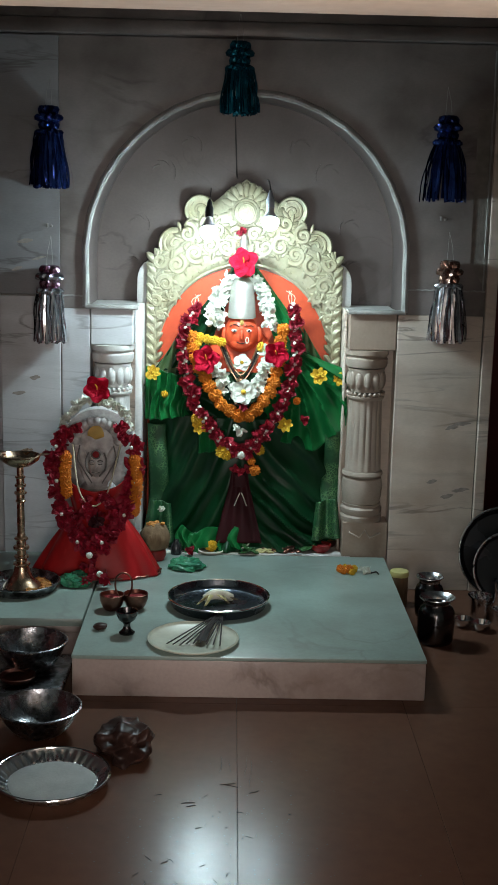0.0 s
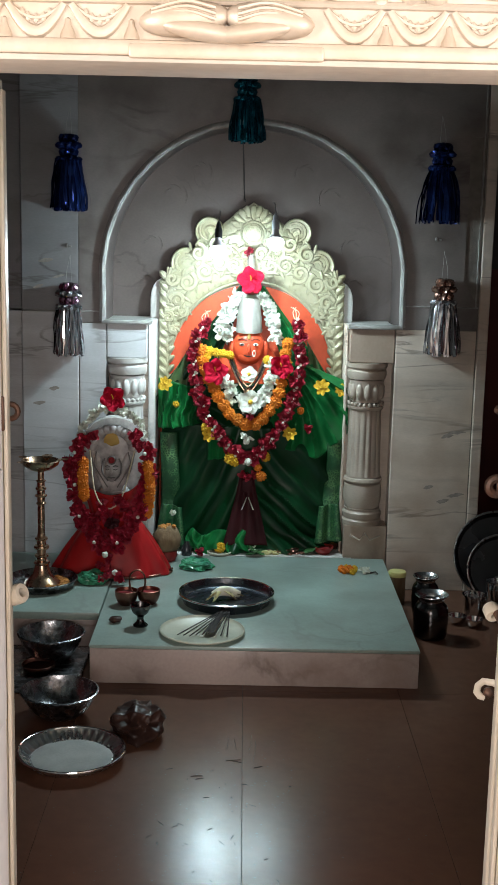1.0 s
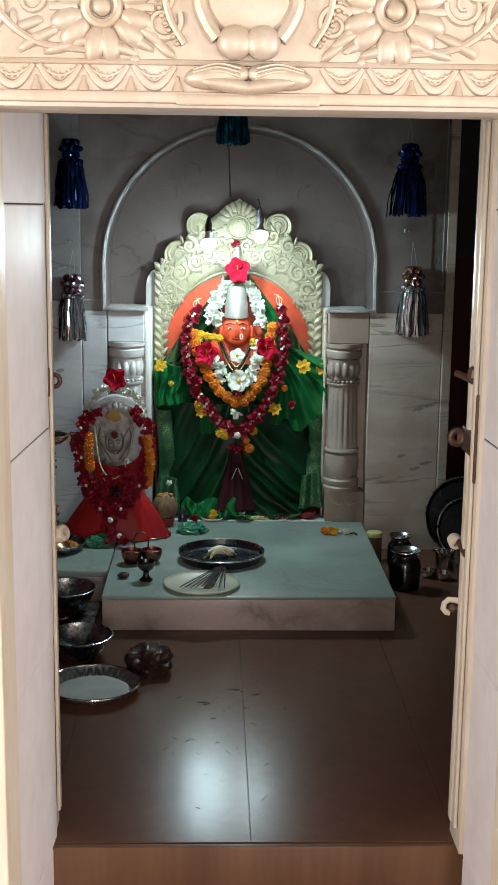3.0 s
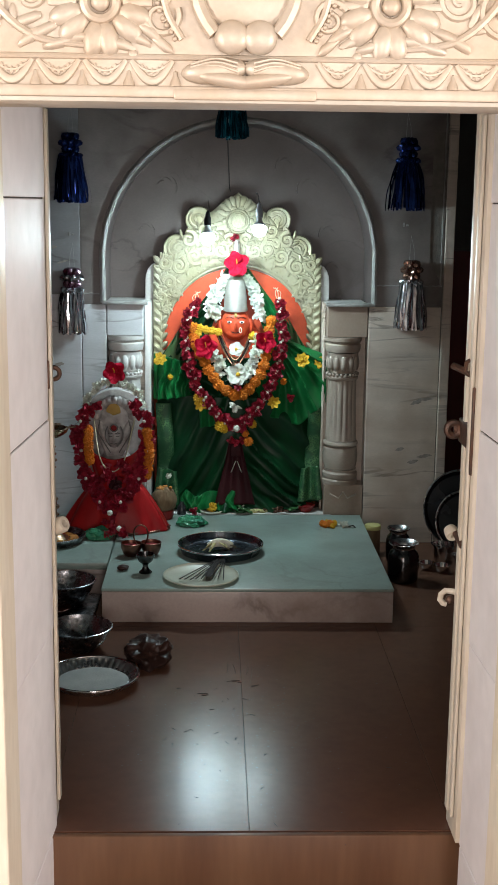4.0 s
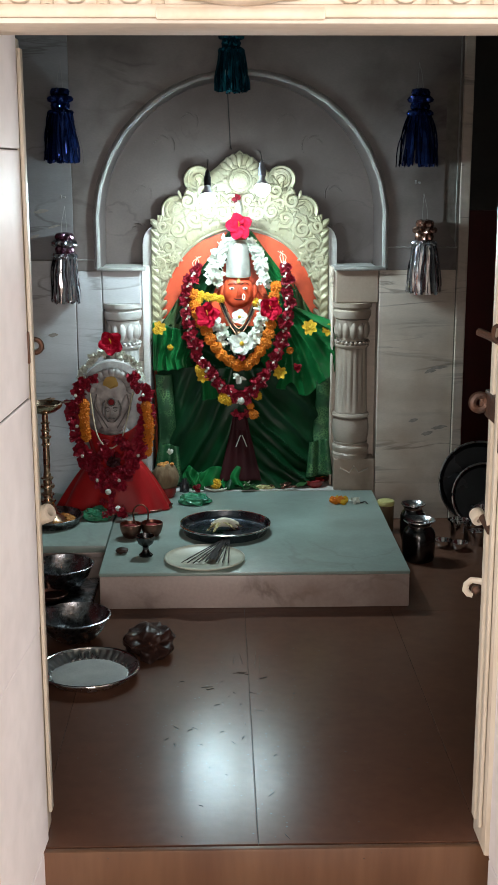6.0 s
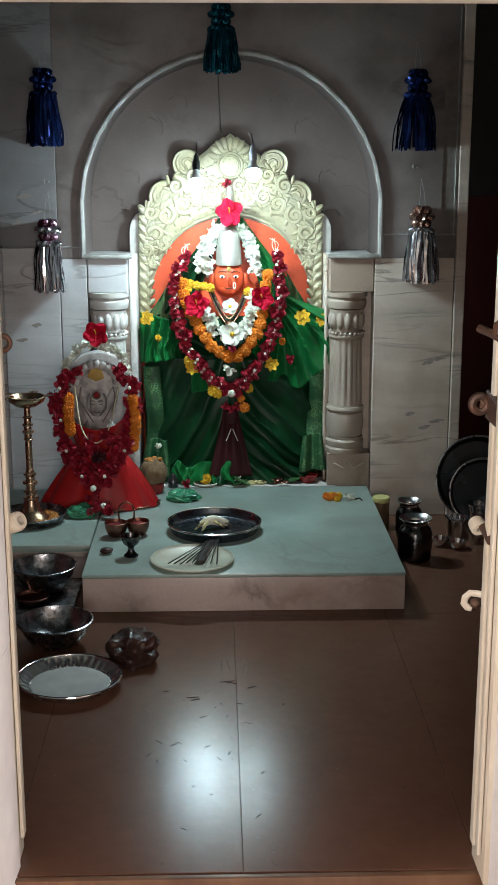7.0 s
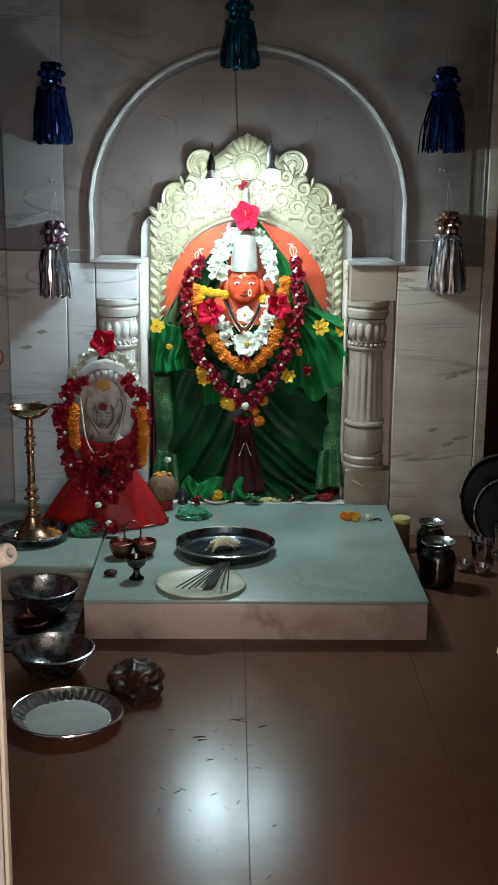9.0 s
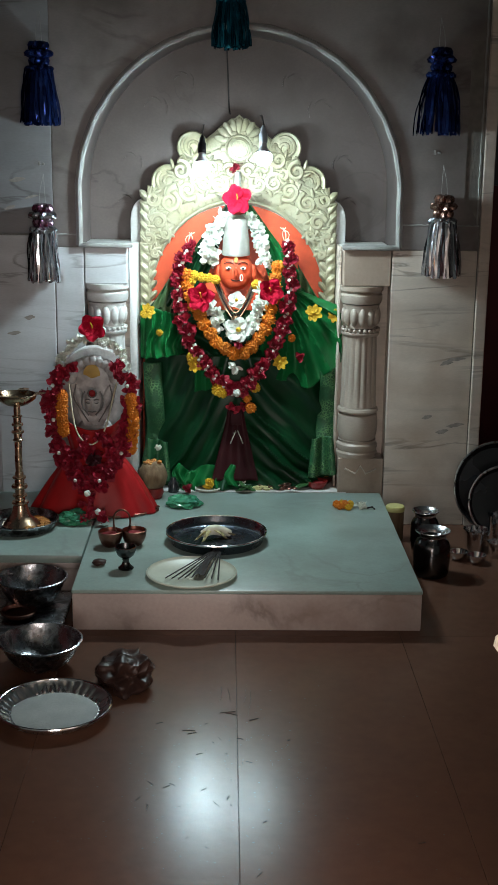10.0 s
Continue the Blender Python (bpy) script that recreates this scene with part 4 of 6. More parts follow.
part("outer_edge", tube([(CX - 0.347, -0.104, 0.80), (CX - 0.347, -0.104, 1.22)], 0.005, 8), M_SHIELD, shrine, inworld=True)
part("outer_edge", tube([(CX + 0.347, -0.104, 0.80), (CX + 0.347, -0.104, 1.22)], 0.005, 8), M_SHIELD, shrine, inworld=True)


def lobe(cx, cz, r, y):
    """A round shell-like lobe of the sheet's outer edge."""
    bm = bmesh.new()
    b = lathe([(0, -0.010), (r * 0.35, -0.012), (r * 0.6, -0.007), (r * 0.8, -0.009), (r * 0.93, -0.013), (r, -0.008), (r, 0.006), (0, 0.006)], 32)
    merge(bm, b, Matrix.Translation((cx, y, cz)) @ Matrix.Rotation(radians(-90), 4, "X"))
    tube(spiral(cx, cz, y - 0.012, r * 0.72, 1.4, 2.2, 1 if cx < CX else -1), 0.006, 6, bm)
    part("lobe", bm, M_SHIELD, shrine, inworld=True)


for sx in (-1, 1):
    lobe(CX + sx * 0.252, 1.305, 0.060, -0.092)
    lobe(CX + sx * 0.165, 1.425, 0.056, -0.094)
top = []
for i in range(41):
    t = -1 + 2 * i / 40
    top.append((CX + 0.098 * t, 1.452 + 0.085 * (1 - abs(t)) ** 0.55 * (0.93 + 0.07 * abs(math.cos(t * 9.4)))))
part("crest", plate_shape([(CX - 0.098, 1.36)] + top + [(CX + 0.098, 1.36)], -0.102, -0.086, bevel=0.004), M_SHIELD, shrine, inworld=True)
bm = bmesh.new()
for i in range(9):
    a = radians(20 + 140 * i / 8)
    ball((CX + 0.062 * math.cos(a), -0.104, 1.430 + 0.068 * math.sin(a)), 0.026, bm, (1.25, 0.4, 0.55), 2, 0, 0, Matrix.Rotation(-a, 4, "Y"))
for sx in (-1, 1):
    for dz in (-0.02, -0.055):
        ball((CX + sx * 0.075, -0.104, 1.43 + dz), 0.028, bm, (1.25, 0.35, 0.5), 2, 0, 0, Matrix.Rotation(sx * (0.2 - dz * 6), 4, "Y"))
part("crest_petals", bm, M_SHIELD, shrine, inworld=True)
bm = bmesh.new()
for r, w in ((0.046, 0.005), (0.030, 0.004), (0.016, 0.004)):
    tube([(CX + r * math.cos(a), -0.112, 1.420 + r * math.sin(a)) for a in [2 * math.pi * i / 30 for i in range(30)]], w, 8, bm, closed=True)
for i in range(10):
    a = 2 * math.pi * i / 10
    ball((CX + 0.054 * math.cos(a), -0.108, 1.420 + 0.054 * math.sin(a)), 0.015, bm, (1, 0.45, 1), 2)
ball((CX, -0.110, 1.42), 0.044, bm, (1, 0.16, 1), 3)
part("medallion", bm, M_SHIELD, shrine, "round embossed medallion", inworld=True)
for sx in (-1, 1):
    # leaf rope up the sides
    for j in range(13):
        z = 0.815 + 0.0365 * j
        bm = bmesh.new()
        for q, (dx, dz, lean, size) in enumerate(((0.012, 0.0, 0.75, 0.024), (-0.011, 0.012, -0.75, 0.020))):
            ball((CX + sx * (0.321 + dx), -0.106, z + dz), size, bm, (0.58, 0.55, 1.2), 2, 0.10, j + q, Matrix.Rotation(sx * lean, 4, "Y"))
            ball((CX + sx * (0.321 + dx * 1.5), -0.116, z + dz + 0.004), size * 0.42, bm, (0.5, 0.5, 1.7), 1, 0, 0, Matrix.Rotation(sx * lean, 4, "Y"))
        part("embossed_leaf", bm, M_SHIELD, shrine, inworld=True)
    part("embossed_stem", tube([(CX + sx * 0.321, -0.112, 0.80), (CX + sx * 0.321, -0.112, 1.29)], 0.0045, 6), M_SHIELD, shrine, inworld=True)
    # scrolls in the spandrels
    for cx, cz, r, st, tn in ((0.285, 1.165, 0.030, 0.3, 1.2), (0.245, 1.235, 0.036, 2.0, 1.4), (0.180, 1.275, 0.034, 4.0, 1.3), (0.125, 1.305, 0.034, 0.8, 1.4),
                              (0.205, 1.345, 0.034, 1.5, 1.3), (0.14, 1.385, 0.028, 3.3, 1.2), (0.07, 1.30, 0.030, 2.6, 1.3), (0.095, 1.355, 0.026, 5.0, 1.2), (0.305, 1.245, 0.026, 3.0, 1.2),
                              (0.318, 1.10, 0.020, 1.0, 1.2), (0.300, 1.055, 0.014, 4.0, 1.1), (0.03, 1.345, 0.024, 0.5, 1.2), (0.262, 1.12, 0.018, 2.2, 1.1), (0.155, 1.335, 0.018, 5.2, 1.1), (0.05, 1.275, 0.018, 1.1, 1.1)):
        bm = tube(spiral(CX + sx * cx, cz, -0.116, r, tn, st if sx > 0 else math.pi - st, sx), 0.0095, 6, taper=lambda t: 1.2 - 0.5 * t, flat=0.7)
        for q in range(7):
            a = st + q * 0.9
            lobe_bm = ball((CX + sx * (cx + r * 1.12 * math.cos(a)), -0.113, cz + r * 1.12 * math.sin(a)), 0.0125, None, (1.5, 0.55, 0.55), 2, 0.1, q, Matrix.Rotation(-sx * (a + 0.7), 4, "Y"))
            part("embossed_lobe", lobe_bm, M_SHIELD, shrine, inworld=True)
        part("embossed_scroll", bm, M_SHIELD, shrine, inworld=True)
    vine = [(CX + sx * x, -0.106, z) for x, z in ((0.325, 1.06), (0.285, 1.14), (0.235, 1.20), (0.265, 1.27), (0.21, 1.31), (0.165, 1.37), (0.11, 1.40))]
    part("embossed_vine", tube(smoothed(vine, 40), 0.006, 8), M_SHIELD, shrine, inworld=True)
# finial between the lamps
bm = lathe([(0, 0), (0.018, 0), (0.02, 0.02), (0.014, 0.035), (0.017, 0.05), (0.013, 0.06), (0.016, 0.075), (0.011, 0.085), (0.013, 0.098), (0.0, 0.10)], 20)
fin = thing("finial", (CX - 0.006, -0.135, 1.25), "small silver finial standing above the statue's crown", "finial")
part("stem", bm, M_SILVER, fin)


def bulb(x, y, z, holder, lit, label):
    """A lit lamp bulb hanging head down from its holder."""
    b = thing("light_bulb", (x, y, z), label, "light bulb", "shrine bulbs")
    b.rotation_euler = (radians(-30), 0, 0)
    part("glass", lathe([(0, -0.064), (0.010, -0.0625), (0.020, -0.057), (0.027, -0.047), (0.0305, -0.034), (0.0295, -0.029), (0.0, -0.0285)], 24), lit, b, "glowing cool white dome")
    part("housing", lathe([(0.0, -0.028), (0.0305, -0.0285), (0.0290, -0.022), (0.0225, -0.012), (0.0140, 0.0), (0.012, 0.018), (0.0, 0.024)], 24), M_BULBCASE, b, "white plastic housing")
    hold = part("holder", lathe([(0.0, 0.02), (0.013, 0.018), (0.0145, 0.026), (0.0145, 0.056), (0.011, 0.062), (0.009, 0.078), (0.004, 0.09), (0.0, 0.091)], 20), holder, b)
    part("wire", tube(smoothed([(0, 0, 0.088), (0.001, 0.012, 0.100), (0.001, 0.14, 0.21), (0.0, 0.28, 0.30)], 16), 0.002, 6), M_BLACKPLASTIC, hold, "thin black wire")
    return b


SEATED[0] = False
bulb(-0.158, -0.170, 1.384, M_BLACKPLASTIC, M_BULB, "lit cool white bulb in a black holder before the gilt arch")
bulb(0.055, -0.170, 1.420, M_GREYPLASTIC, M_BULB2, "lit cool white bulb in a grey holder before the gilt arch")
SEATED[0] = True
solo("wire", tube(smoothed([(-0.075, -0.31, 2.0), (-0.075, -0.31, 1.815), (-0.076, -0.04, 1.78), (-0.070, -0.012, 1.65), (-0.066, -0.012, 1.56), (-0.062, -0.06, 1.54)], 40), 0.0022, 6), M_BLACKPLASTIC, (0, 0, 0), "thin black electric wire down the marble wall", "wire")

# statue: one plain mesh
bm = bmesh.new()
FX, FZ = -0.038, 0.995
ball((FX, -0.150, FZ), 0.063, bm, (0.97, 0.80, 1.10), 4, index=0)                       # head
ball((FX, -0.175, FZ - 0.030), 0.036, bm, (1.15, 0.62, 0.85), 3, index=0)                   # chin and cheeks
merge(bm, ball((FX, -0.206, FZ - 0.002), 0.0085, None, (0.85, 1.0, 2.3), 3), None, 0)      # nose
for sx in (-1, 1):
    ball((FX + sx * 0.062, -0.15, FZ - 0.005), 0.020, bm, (0.65, 0.6, 1.5), 3, index=0)   # ears
    ball((FX + sx * 0.026, -0.197, FZ + 0.014), 0.0090, bm, (1.1, 0.4, 0.62), 3, index=2)  # eyes
    ball((FX + sx * 0.026, -0.2025, FZ + 0.014), 0.0040, bm, (1, 0.4, 1), 2, index=3)
    tube([(FX + sx * (0.008 + 0.034 * t), -0.200 + 0.012 * t, FZ + 0.028 + 0.007 * math.sin(math.pi * t)) for t in [q / 8 for q in range(9)]], 0.0015, 6, bm, index=3)
tube([(FX + 0.017 * t, -0.199 + 0.004 * t * t, FZ - 0.031 + 0.004 * t * t) for t in (-1, -0.6, -0.2, 0.2, 0.6, 1)], 0.0018, 6, bm, index=3)                 # mouth
ball((FX, -0.199, FZ + 0.043), 0.0085, bm, (0.9, 0.4, 1.3), 2, index=4)                 # brow mark
ball((FX, -0.115, 0.60), 0.30, bm, (0.62, 0.20, 1.45), 4, index=0)                      # body under the cloth
ball((FX, -0.13, 0.87), 0.06, bm, (1.5, 0.6, 1.0), 3, index=0)
box(CX - 0.24, CX + 0.24, -0.17, -0.08, 0.1305, 0.30, 0.02, bm)
crown = lathe([(0.0, 0.0), (0.055, 0.0), (0.0565, 0.008), (0.054, 0.014), (0.052, 0.06), (0.050, 0.064), (0.046, 0.10), (0.040, 0.126), (0.026, 0.139), (0.0, 0.142)], 40)
merge(bm, crown, Matrix.Translation((FX, -0.150, FZ + 0.058)) @ Euler((radians(4), 0, 0)).to_matrix().to_4x4() @ Matrix.Diagonal((0.90, 0.90, 1.0, 1.0)), 1)
solo("statue", bm, [M_VERM, M_SILVER, M_EYE, M_INK, M_PASTE], (0, 0, 0), "vermilion painted stone statue with a silver crown on the platform", "statue")

# ---- cloth on the statue ----
sari = thing("sari", (CX, -0.13, 0.131), "dark green silk sari draped over the statue, with woven borders", "sari")


def skirt(u, v):
    x = CX + 0.012 + (u - 0.5) * (0.695 + 0.01 * v)
    z = 0.70 - 0.565 * v
    d = x - CX
    s = (0.85 * d + 0.75 * z if d > 0 else -0.95 * d + 0.45 * z) + 0.035 * noise.noise((u * 3, v * 2, 0))
    k = 0.5 + 0.5 * math.sin(s * 62 + 1.5 * noise.noise((u * 4, v * 3, 11)))
    f = 0.042 * k ** 2.2 * (0.35 + 0.65 * v) * (0.75 + 0.8 * noise.noise((s * 4, 2, 7))) * min(1, abs(d) / 0.05) + 0.02 * noise.noise((u * 6, v * 2, 3))
    hem = 0.035 * max(0, v - 0.86) / 0.14
    side = max(0.0, abs(u - 0.5) * 2 - 0.75) / 0.25
    return (x, -0.150 - 0.070 * math.cos((u - 0.5) * math.pi) - f - hem - 0.02 * v + 0.04 * side, z + 0.012 * math.sin(u * 23) * max(0, v - 0.8))


thicken(part("skirt", cloth(skirt, 110, 60), M_SARI, sari, inworld=True), 0.003)


def left_sleeve(u, v):
    x = -0.378 + 0.150 * u + 0.012 * v * (u - 0.2)
    z = 0.875 - 0.195 * v - 0.055 * u * (1 - v) + 0.02 * u
    f = 0.020 * (1 - 2 * abs(math.sin(u * 13 + v * 1.2 + 2.0 * noise.noise((u * 3, v * 2, 1)))))
    return (x + 0.02 * math.sin(u * 27) * 0.15, -0.165 - 0.045 * math.sin(math.pi * u) - f - 0.02 * v, z)


thicken(part("sleeve", cloth(left_sleeve, 60, 30), M_SATIN, sari, "bright green satin folds", inworld=True), 0.003)


def right_drape(u, v):
    # pleats that fan out from the shoulder
    a = radians(-112 + 92 * u + 9 * math.sin(v * 2.4) * (1 - u))
    reach = 0.055 + (0.245 + 0.075 * math.sin(math.pi * u * 0.9) + 0.012 * math.sin(u * 19)) * v
    f = 0.021 * (1 - 2 * abs(math.sin(u * 19 + v * 1.8 + 1.8 * noise.noise((u * 3, v * 1.5, 5))))) * (0.35 + 0.75 * v) + 0.012 * noise.noise((u * 4, v * 3, 2))
    return (min(0.343, 0.105 + reach * math.cos(a)), -0.180 - 0.04 * math.sin(math.pi * (0.2 + 0.7 * u)) - f, 0.965 + reach * 1.06 * math.sin(a))


thicken(part("drape", cloth(right_drape, 60, 60), M_SATIN, sari, "green satin swags", inworld=True), 0.003)


def waist(u, v):
    x = CX - 0.24 + 0.46 * u
    z = 0.86 - 0.20 * v - 0.05 * math.sin(math.pi * u) * v
    f = 0.016 * math.sin((z * 75) + 4 * noise.noise((u * 3, v, 9)))
    return (x, -0.150 - 0.05 * math.sin(math.pi * u) - f, z)


thicken(part("bodice", cloth(waist, 50, 40), M_SARI, sari, inworld=True), 0.003)


def belt(u, v):
    x = -0.185 + 0.10 * u
    z = 0.645 - 0.075 * v + 0.012 * u
    return (x, -0.232 - 0.008 * math.sin(u * 19) - 0.008 * v, z)


thicken(part("fold", cloth(belt, 24, 12), M_SATIN, sari, "bright satin fold at the waist", inworld=True), 0.003)
for sx in (-1, 1):
    def veil(u, v, sx=sx):
        a = Vector((CX + sx * 0.012, 0, 1.222)).lerp(Vector((CX + sx * 0.150, 0, 0.88)), v)
        b = Vector((CX + sx * 0.045, 0, 1.225)).lerp(Vector((CX + sx * 0.330, 0, 0.845)), v ** 1.15)
        p = a.lerp(b, u)
        return (p.x, -0.105 - 0.03 * v - 0.008 * math.sin(u * 17 + v * 3) - 0.012 * (1 - u), p.z)
    thicken(part("veil", cloth(veil, 30, 30), M_SATIN if sx > 0 else M_SARI, sari, inworld=True), 0.003)

    def net(u, v, sx=sx):
        x = CX + sx * (0.215 + 0.125 * u * (0.45 + 0.55 * v) + 0.02 * v)
        z = 1.02 - 0.035 * u - 0.19 * v - 0.10 * u * (1 - v) * 0.6
        return (x, -0.128 - 0.02 * v - 0.006 * math.sin(u * 15 + v * 4), z)
    thicken(part("net_veil", cloth(net, 24, 24), M_VEIL, sari, "olive green net", inworld=True), 0.002)
    xb = -0.330 if sx < 0 else 0.293

    def border(u, v, sx=sx, xb=xb):
        x = xb + (u - 0.5) * 0.066 + 0.010 * math.sin(v * 5 + sx) - sx * -0.012 * v
        z = 0.665 - 0.475 * v
        return (x, -0.185 - 0.012 * math.sin(v * 9 + sx) - 0.010 * math.sin(u * 3.1) - 0.045 * max(0, v - 0.6), z)
    thicken(part("border", cloth(border, 14, 70), M_BORDER, sari, "green border woven with silver thread", inworld=True), 0.003)

    def hem(u, v, sx=sx, xb=xb):
        x = xb + (u - 0.5) * (0.075 + 0.03 * v) - sx * 0.010
        z = 0.375 - 0.19 * v - 0.02 * u * (1 if sx < 0 else -1)
        return (x, -0.222 - 0.012 * math.sin(u * 9) - 0.03 * v, z)
    thicken(part("border_end", cloth(hem, 16, 30), M_BORDER, sari, "wide woven border end", inworld=True), 0.003)


def panel(u, v):
    x = CX - 0.005 + (u - 0.5) * (0.05 + 0.12 * v)
    z = 0.52 - 0.345 * v
    return (x, -0.240 - 0.005 * math.sin(u * 13) - 0.030 * v, z)


thicken(part("pleats", cloth(panel, 40, 30), M_PLUM, sari, "dark maroon front pleats", inworld=True), 0.003)
for k, (x0, x1, s) in enumerate(((-0.22, -0.09, 1), (-0.10, 0.0, 2), (-0.255, -0.19, 3))):
    def tail(u, v, x0=x0, x1=x1, s=s):
        x = x0 + (x1 - x0) * u + 0.01 * math.sin(v * 5 + s)
        z = 0.235 - 0.095 * v - 0.02 * math.sin(u * 6 + s)
        return (x, -0.255 - 0.03 * v - 0.012 * math.sin(u * 11 + s), z)
    thicken(part("hem_fold", cloth(tail, 20, 14), M_SATIN, sari, "bright green hem folds", inworld=True), 0.003)
bm = bmesh.new()
for sx in (-1, 1):
    for i in range(12):
        ball((CX + sx * (0.004 + 0.0016 * i), -0.268, 0.425 - 0.0055 * i), 0.0028, bm, sub=1)
part("bead_chain", bm, M_WHITEFL, sari, "thin chain of white beads", inworld=True)
part("tassel", box(-0.054, -0.014, -0.262, -0.250, 0.452, 0.50, 0.004), M_PLUM, sari, inworld=True)
# necklaces
neck = thing("necklace", (FX, -0.20, 0.80), "gold and dark bead necklace on the statue", "necklace")
for k, (w, d, m) in enumerate(((0.075, 0.125, M_BRASS), (0.068, 0.118, M_INK), (0.060, 0.10, M_BRASS))):
    pts = smoothed([(FX - w, -0.19, 0.955), (FX - w * 0.55, -0.215, 0.955 - d * 0.6), (FX, -0.225, 0.955 - d), (FX + w * 0.55, -0.215, 0.955 - d * 0.6), (FX + w, -0.19, 0.955)], 40)
    part("strand", tube(pts, 0.004, 6), m, neck, inworld=True)
part("pendant", ball((FX, -0.232, 0.835), 0.018, None, (1, 0.4, 0.9), 2, 0.2), M_BRASS, neck, inworld=True)
part("nose_ring", tube([(FX + 0.020 + 0.005 * math.cos(a), -0.212, FZ - 0.018 + 0.011 * math.sin(a)) for a in [2 * math.pi * i / 16 for i in range(16)]], 0.0016, 6, closed=True), M_WHITEFL, neck, "white nose ornament", inworld=True)

# ---- flowers ----
def marigold_mesh(name, material, cells=3.4):
    """A dense round flower head, ruffled all over by its short petals."""
    bm = bmesh.new()
    bmesh.ops.create_icosphere(bm, subdivisions=4, radius=1)
    for v in bm.verts:
        d = noise.voronoi(v.co * cells)[0]
        v.co = v.co * (1.02 - 0.55 * d[0] + 0.10 * (d[1] - d[0]) + 0.10 * noise.noise(v.co * 9))
    return mesh_of(name, bm, material)


def petal(bm, length, width, cup, base, turn, wave=0.0):
    """A cupped petal along x, turned into place."""
    b = bmesh.new()
    nu, nv = 6, 6
    g = []
    for i in range(nu + 1):
        t = i / nu
        w = width * math.sin(math.pi * (0.12 + 0.80 * t) ** 0.9) ** 0.8
        w = w if i else 0.0
        g.append([b.verts.new((base + length * t, w * (2 * q / nv - 1), cup * t * t + 0.25 * w * (2 * q / nv - 1) ** 2 + (wave * math.sin(7 * t + 5 * q / nv) if i else 0))) for q in range(nv + 1)])
    for i in range(nu):
        for q in range(nv):
            b.faces.new((g[i][q], g[i + 1][q], g[i + 1][q + 1], g[i][q + 1]))
    return merge(bm, b, turn)


def open_flower_mesh(name, petals, material, length=1.0, width=0.55, cup=0.15, centre=None, wave=0.05):
    bm = bmesh.new()
    for i in range(petals):
        petal(bm, length, width, cup, 0.0, Matrix.Rotation(2 * math.pi * i / petals + 0.2 * math.sin(i * 3), 4, "Z") @ Matrix.Rotation(0.25 * math.sin(i * 5), 4, "X"), wave)
    bmesh.ops.remove_doubles(bm, verts=bm.verts, dist=0.0005)
    mats = [material]
    if centre:
        c = tube([(0, 0, 0), (0.05, 0.1, 0.35), (0.08, 0.3, 0.62)], 0.05, 6) if centre[0] else ball((0, 0, 0.12), 0.2, None, (1, 1, 0.7), 2, 0.3)
        merge(bm, c, None, 1)
        mats.append(centre[1])
    return mesh_of(name, bm, mats)


def cluster_mesh(name, material, count, size, seed):
    """A tuft of small curled petals."""
    bm = bmesh.new()
    rnd = random.Random(seed)
    for i in range(count):
        d = Vector((rnd.uniform(-1, 1), rnd.uniform(-1, 1), rnd.uniform(-1, 1))).normalized()
        q = d.to_track_quat("X", "Z").to_matrix().to_4x4() @ Matrix.Rotation(rnd.uniform(0, 6.28), 4, "X")
        petal(bm, size * rnd.uniform(0.75, 1.05), 0.34, 0.25, 0.0, q, 0.03)
    bmesh.ops.remove_doubles(bm, verts=bm.verts, dist=0.0005)
    return mesh_of(name, bm, material)


ME_MARI = marigold_mesh("marigold", M_MARI)
ME_YEL = marigold_mesh("yellow_marigold", M_YELLOW)
ME_HIB = open_flower_mesh("hibiscus", 5, M_HIB, 1.0, 0.50, 0.20, (True, M_YELLOW), 0.11)
ME_WHITE5 = open_flower_mesh("white_flower", 5, M_WHITEFL, 1.0, 0.58, 0.10, (False, M_YELLOW), 0.03)
ME_YEL5 = open_flower_mesh("yellow_flower", 7, M_YELLOW, 1.0, 0.36, 0.2, (False, M_YELLOW), 0.05)
ME_ROSE = [cluster_mesh("rose_tuft", M_ROSE, 12, 0.9, 5 + i) for i in range(3)]
ME_TUBE = [cluster_mesh("tuberose", M_WHITEFL, 11, 1.0, 11 + i) for i in range(3)]
ME_KNOT = mesh_of("white_knot", ball((0, 0, 0), 1, None, (0.8, 0.8, 1.1), 2, 0.3), M_WHITEFL)
rnd = random.Random(4)


def spot(p, size, facing=(0, -1, 0.15), spin=None):
    q = Vector(facing).to_track_quat("Z", "Y").to_matrix().to_4x4()
    return Matrix.Translation(p) @ q @ Matrix.Rotation(rnd.uniform(0, 6.28) if spin is None else spin, 4, "Z") @ Matrix.Scale(size, 4)


def put(name, me, parent, p, size, facing=(0, -1, 0.15), spin=None, label=""):
    return part(name, me, None, parent, label, m=Matrix.Translation(-ORIGIN[parent.name]) @ spot(seat(p), size, facing, spin))


def flower(name, me, p, size, label, facing=(0, -1, 0.15), spin=None, group="", category="flower"):
    ob = new(name, me)
    ob.matrix_basis = spot(seat(p), size, facing, spin)
    return tagged(ob, label, category, group)


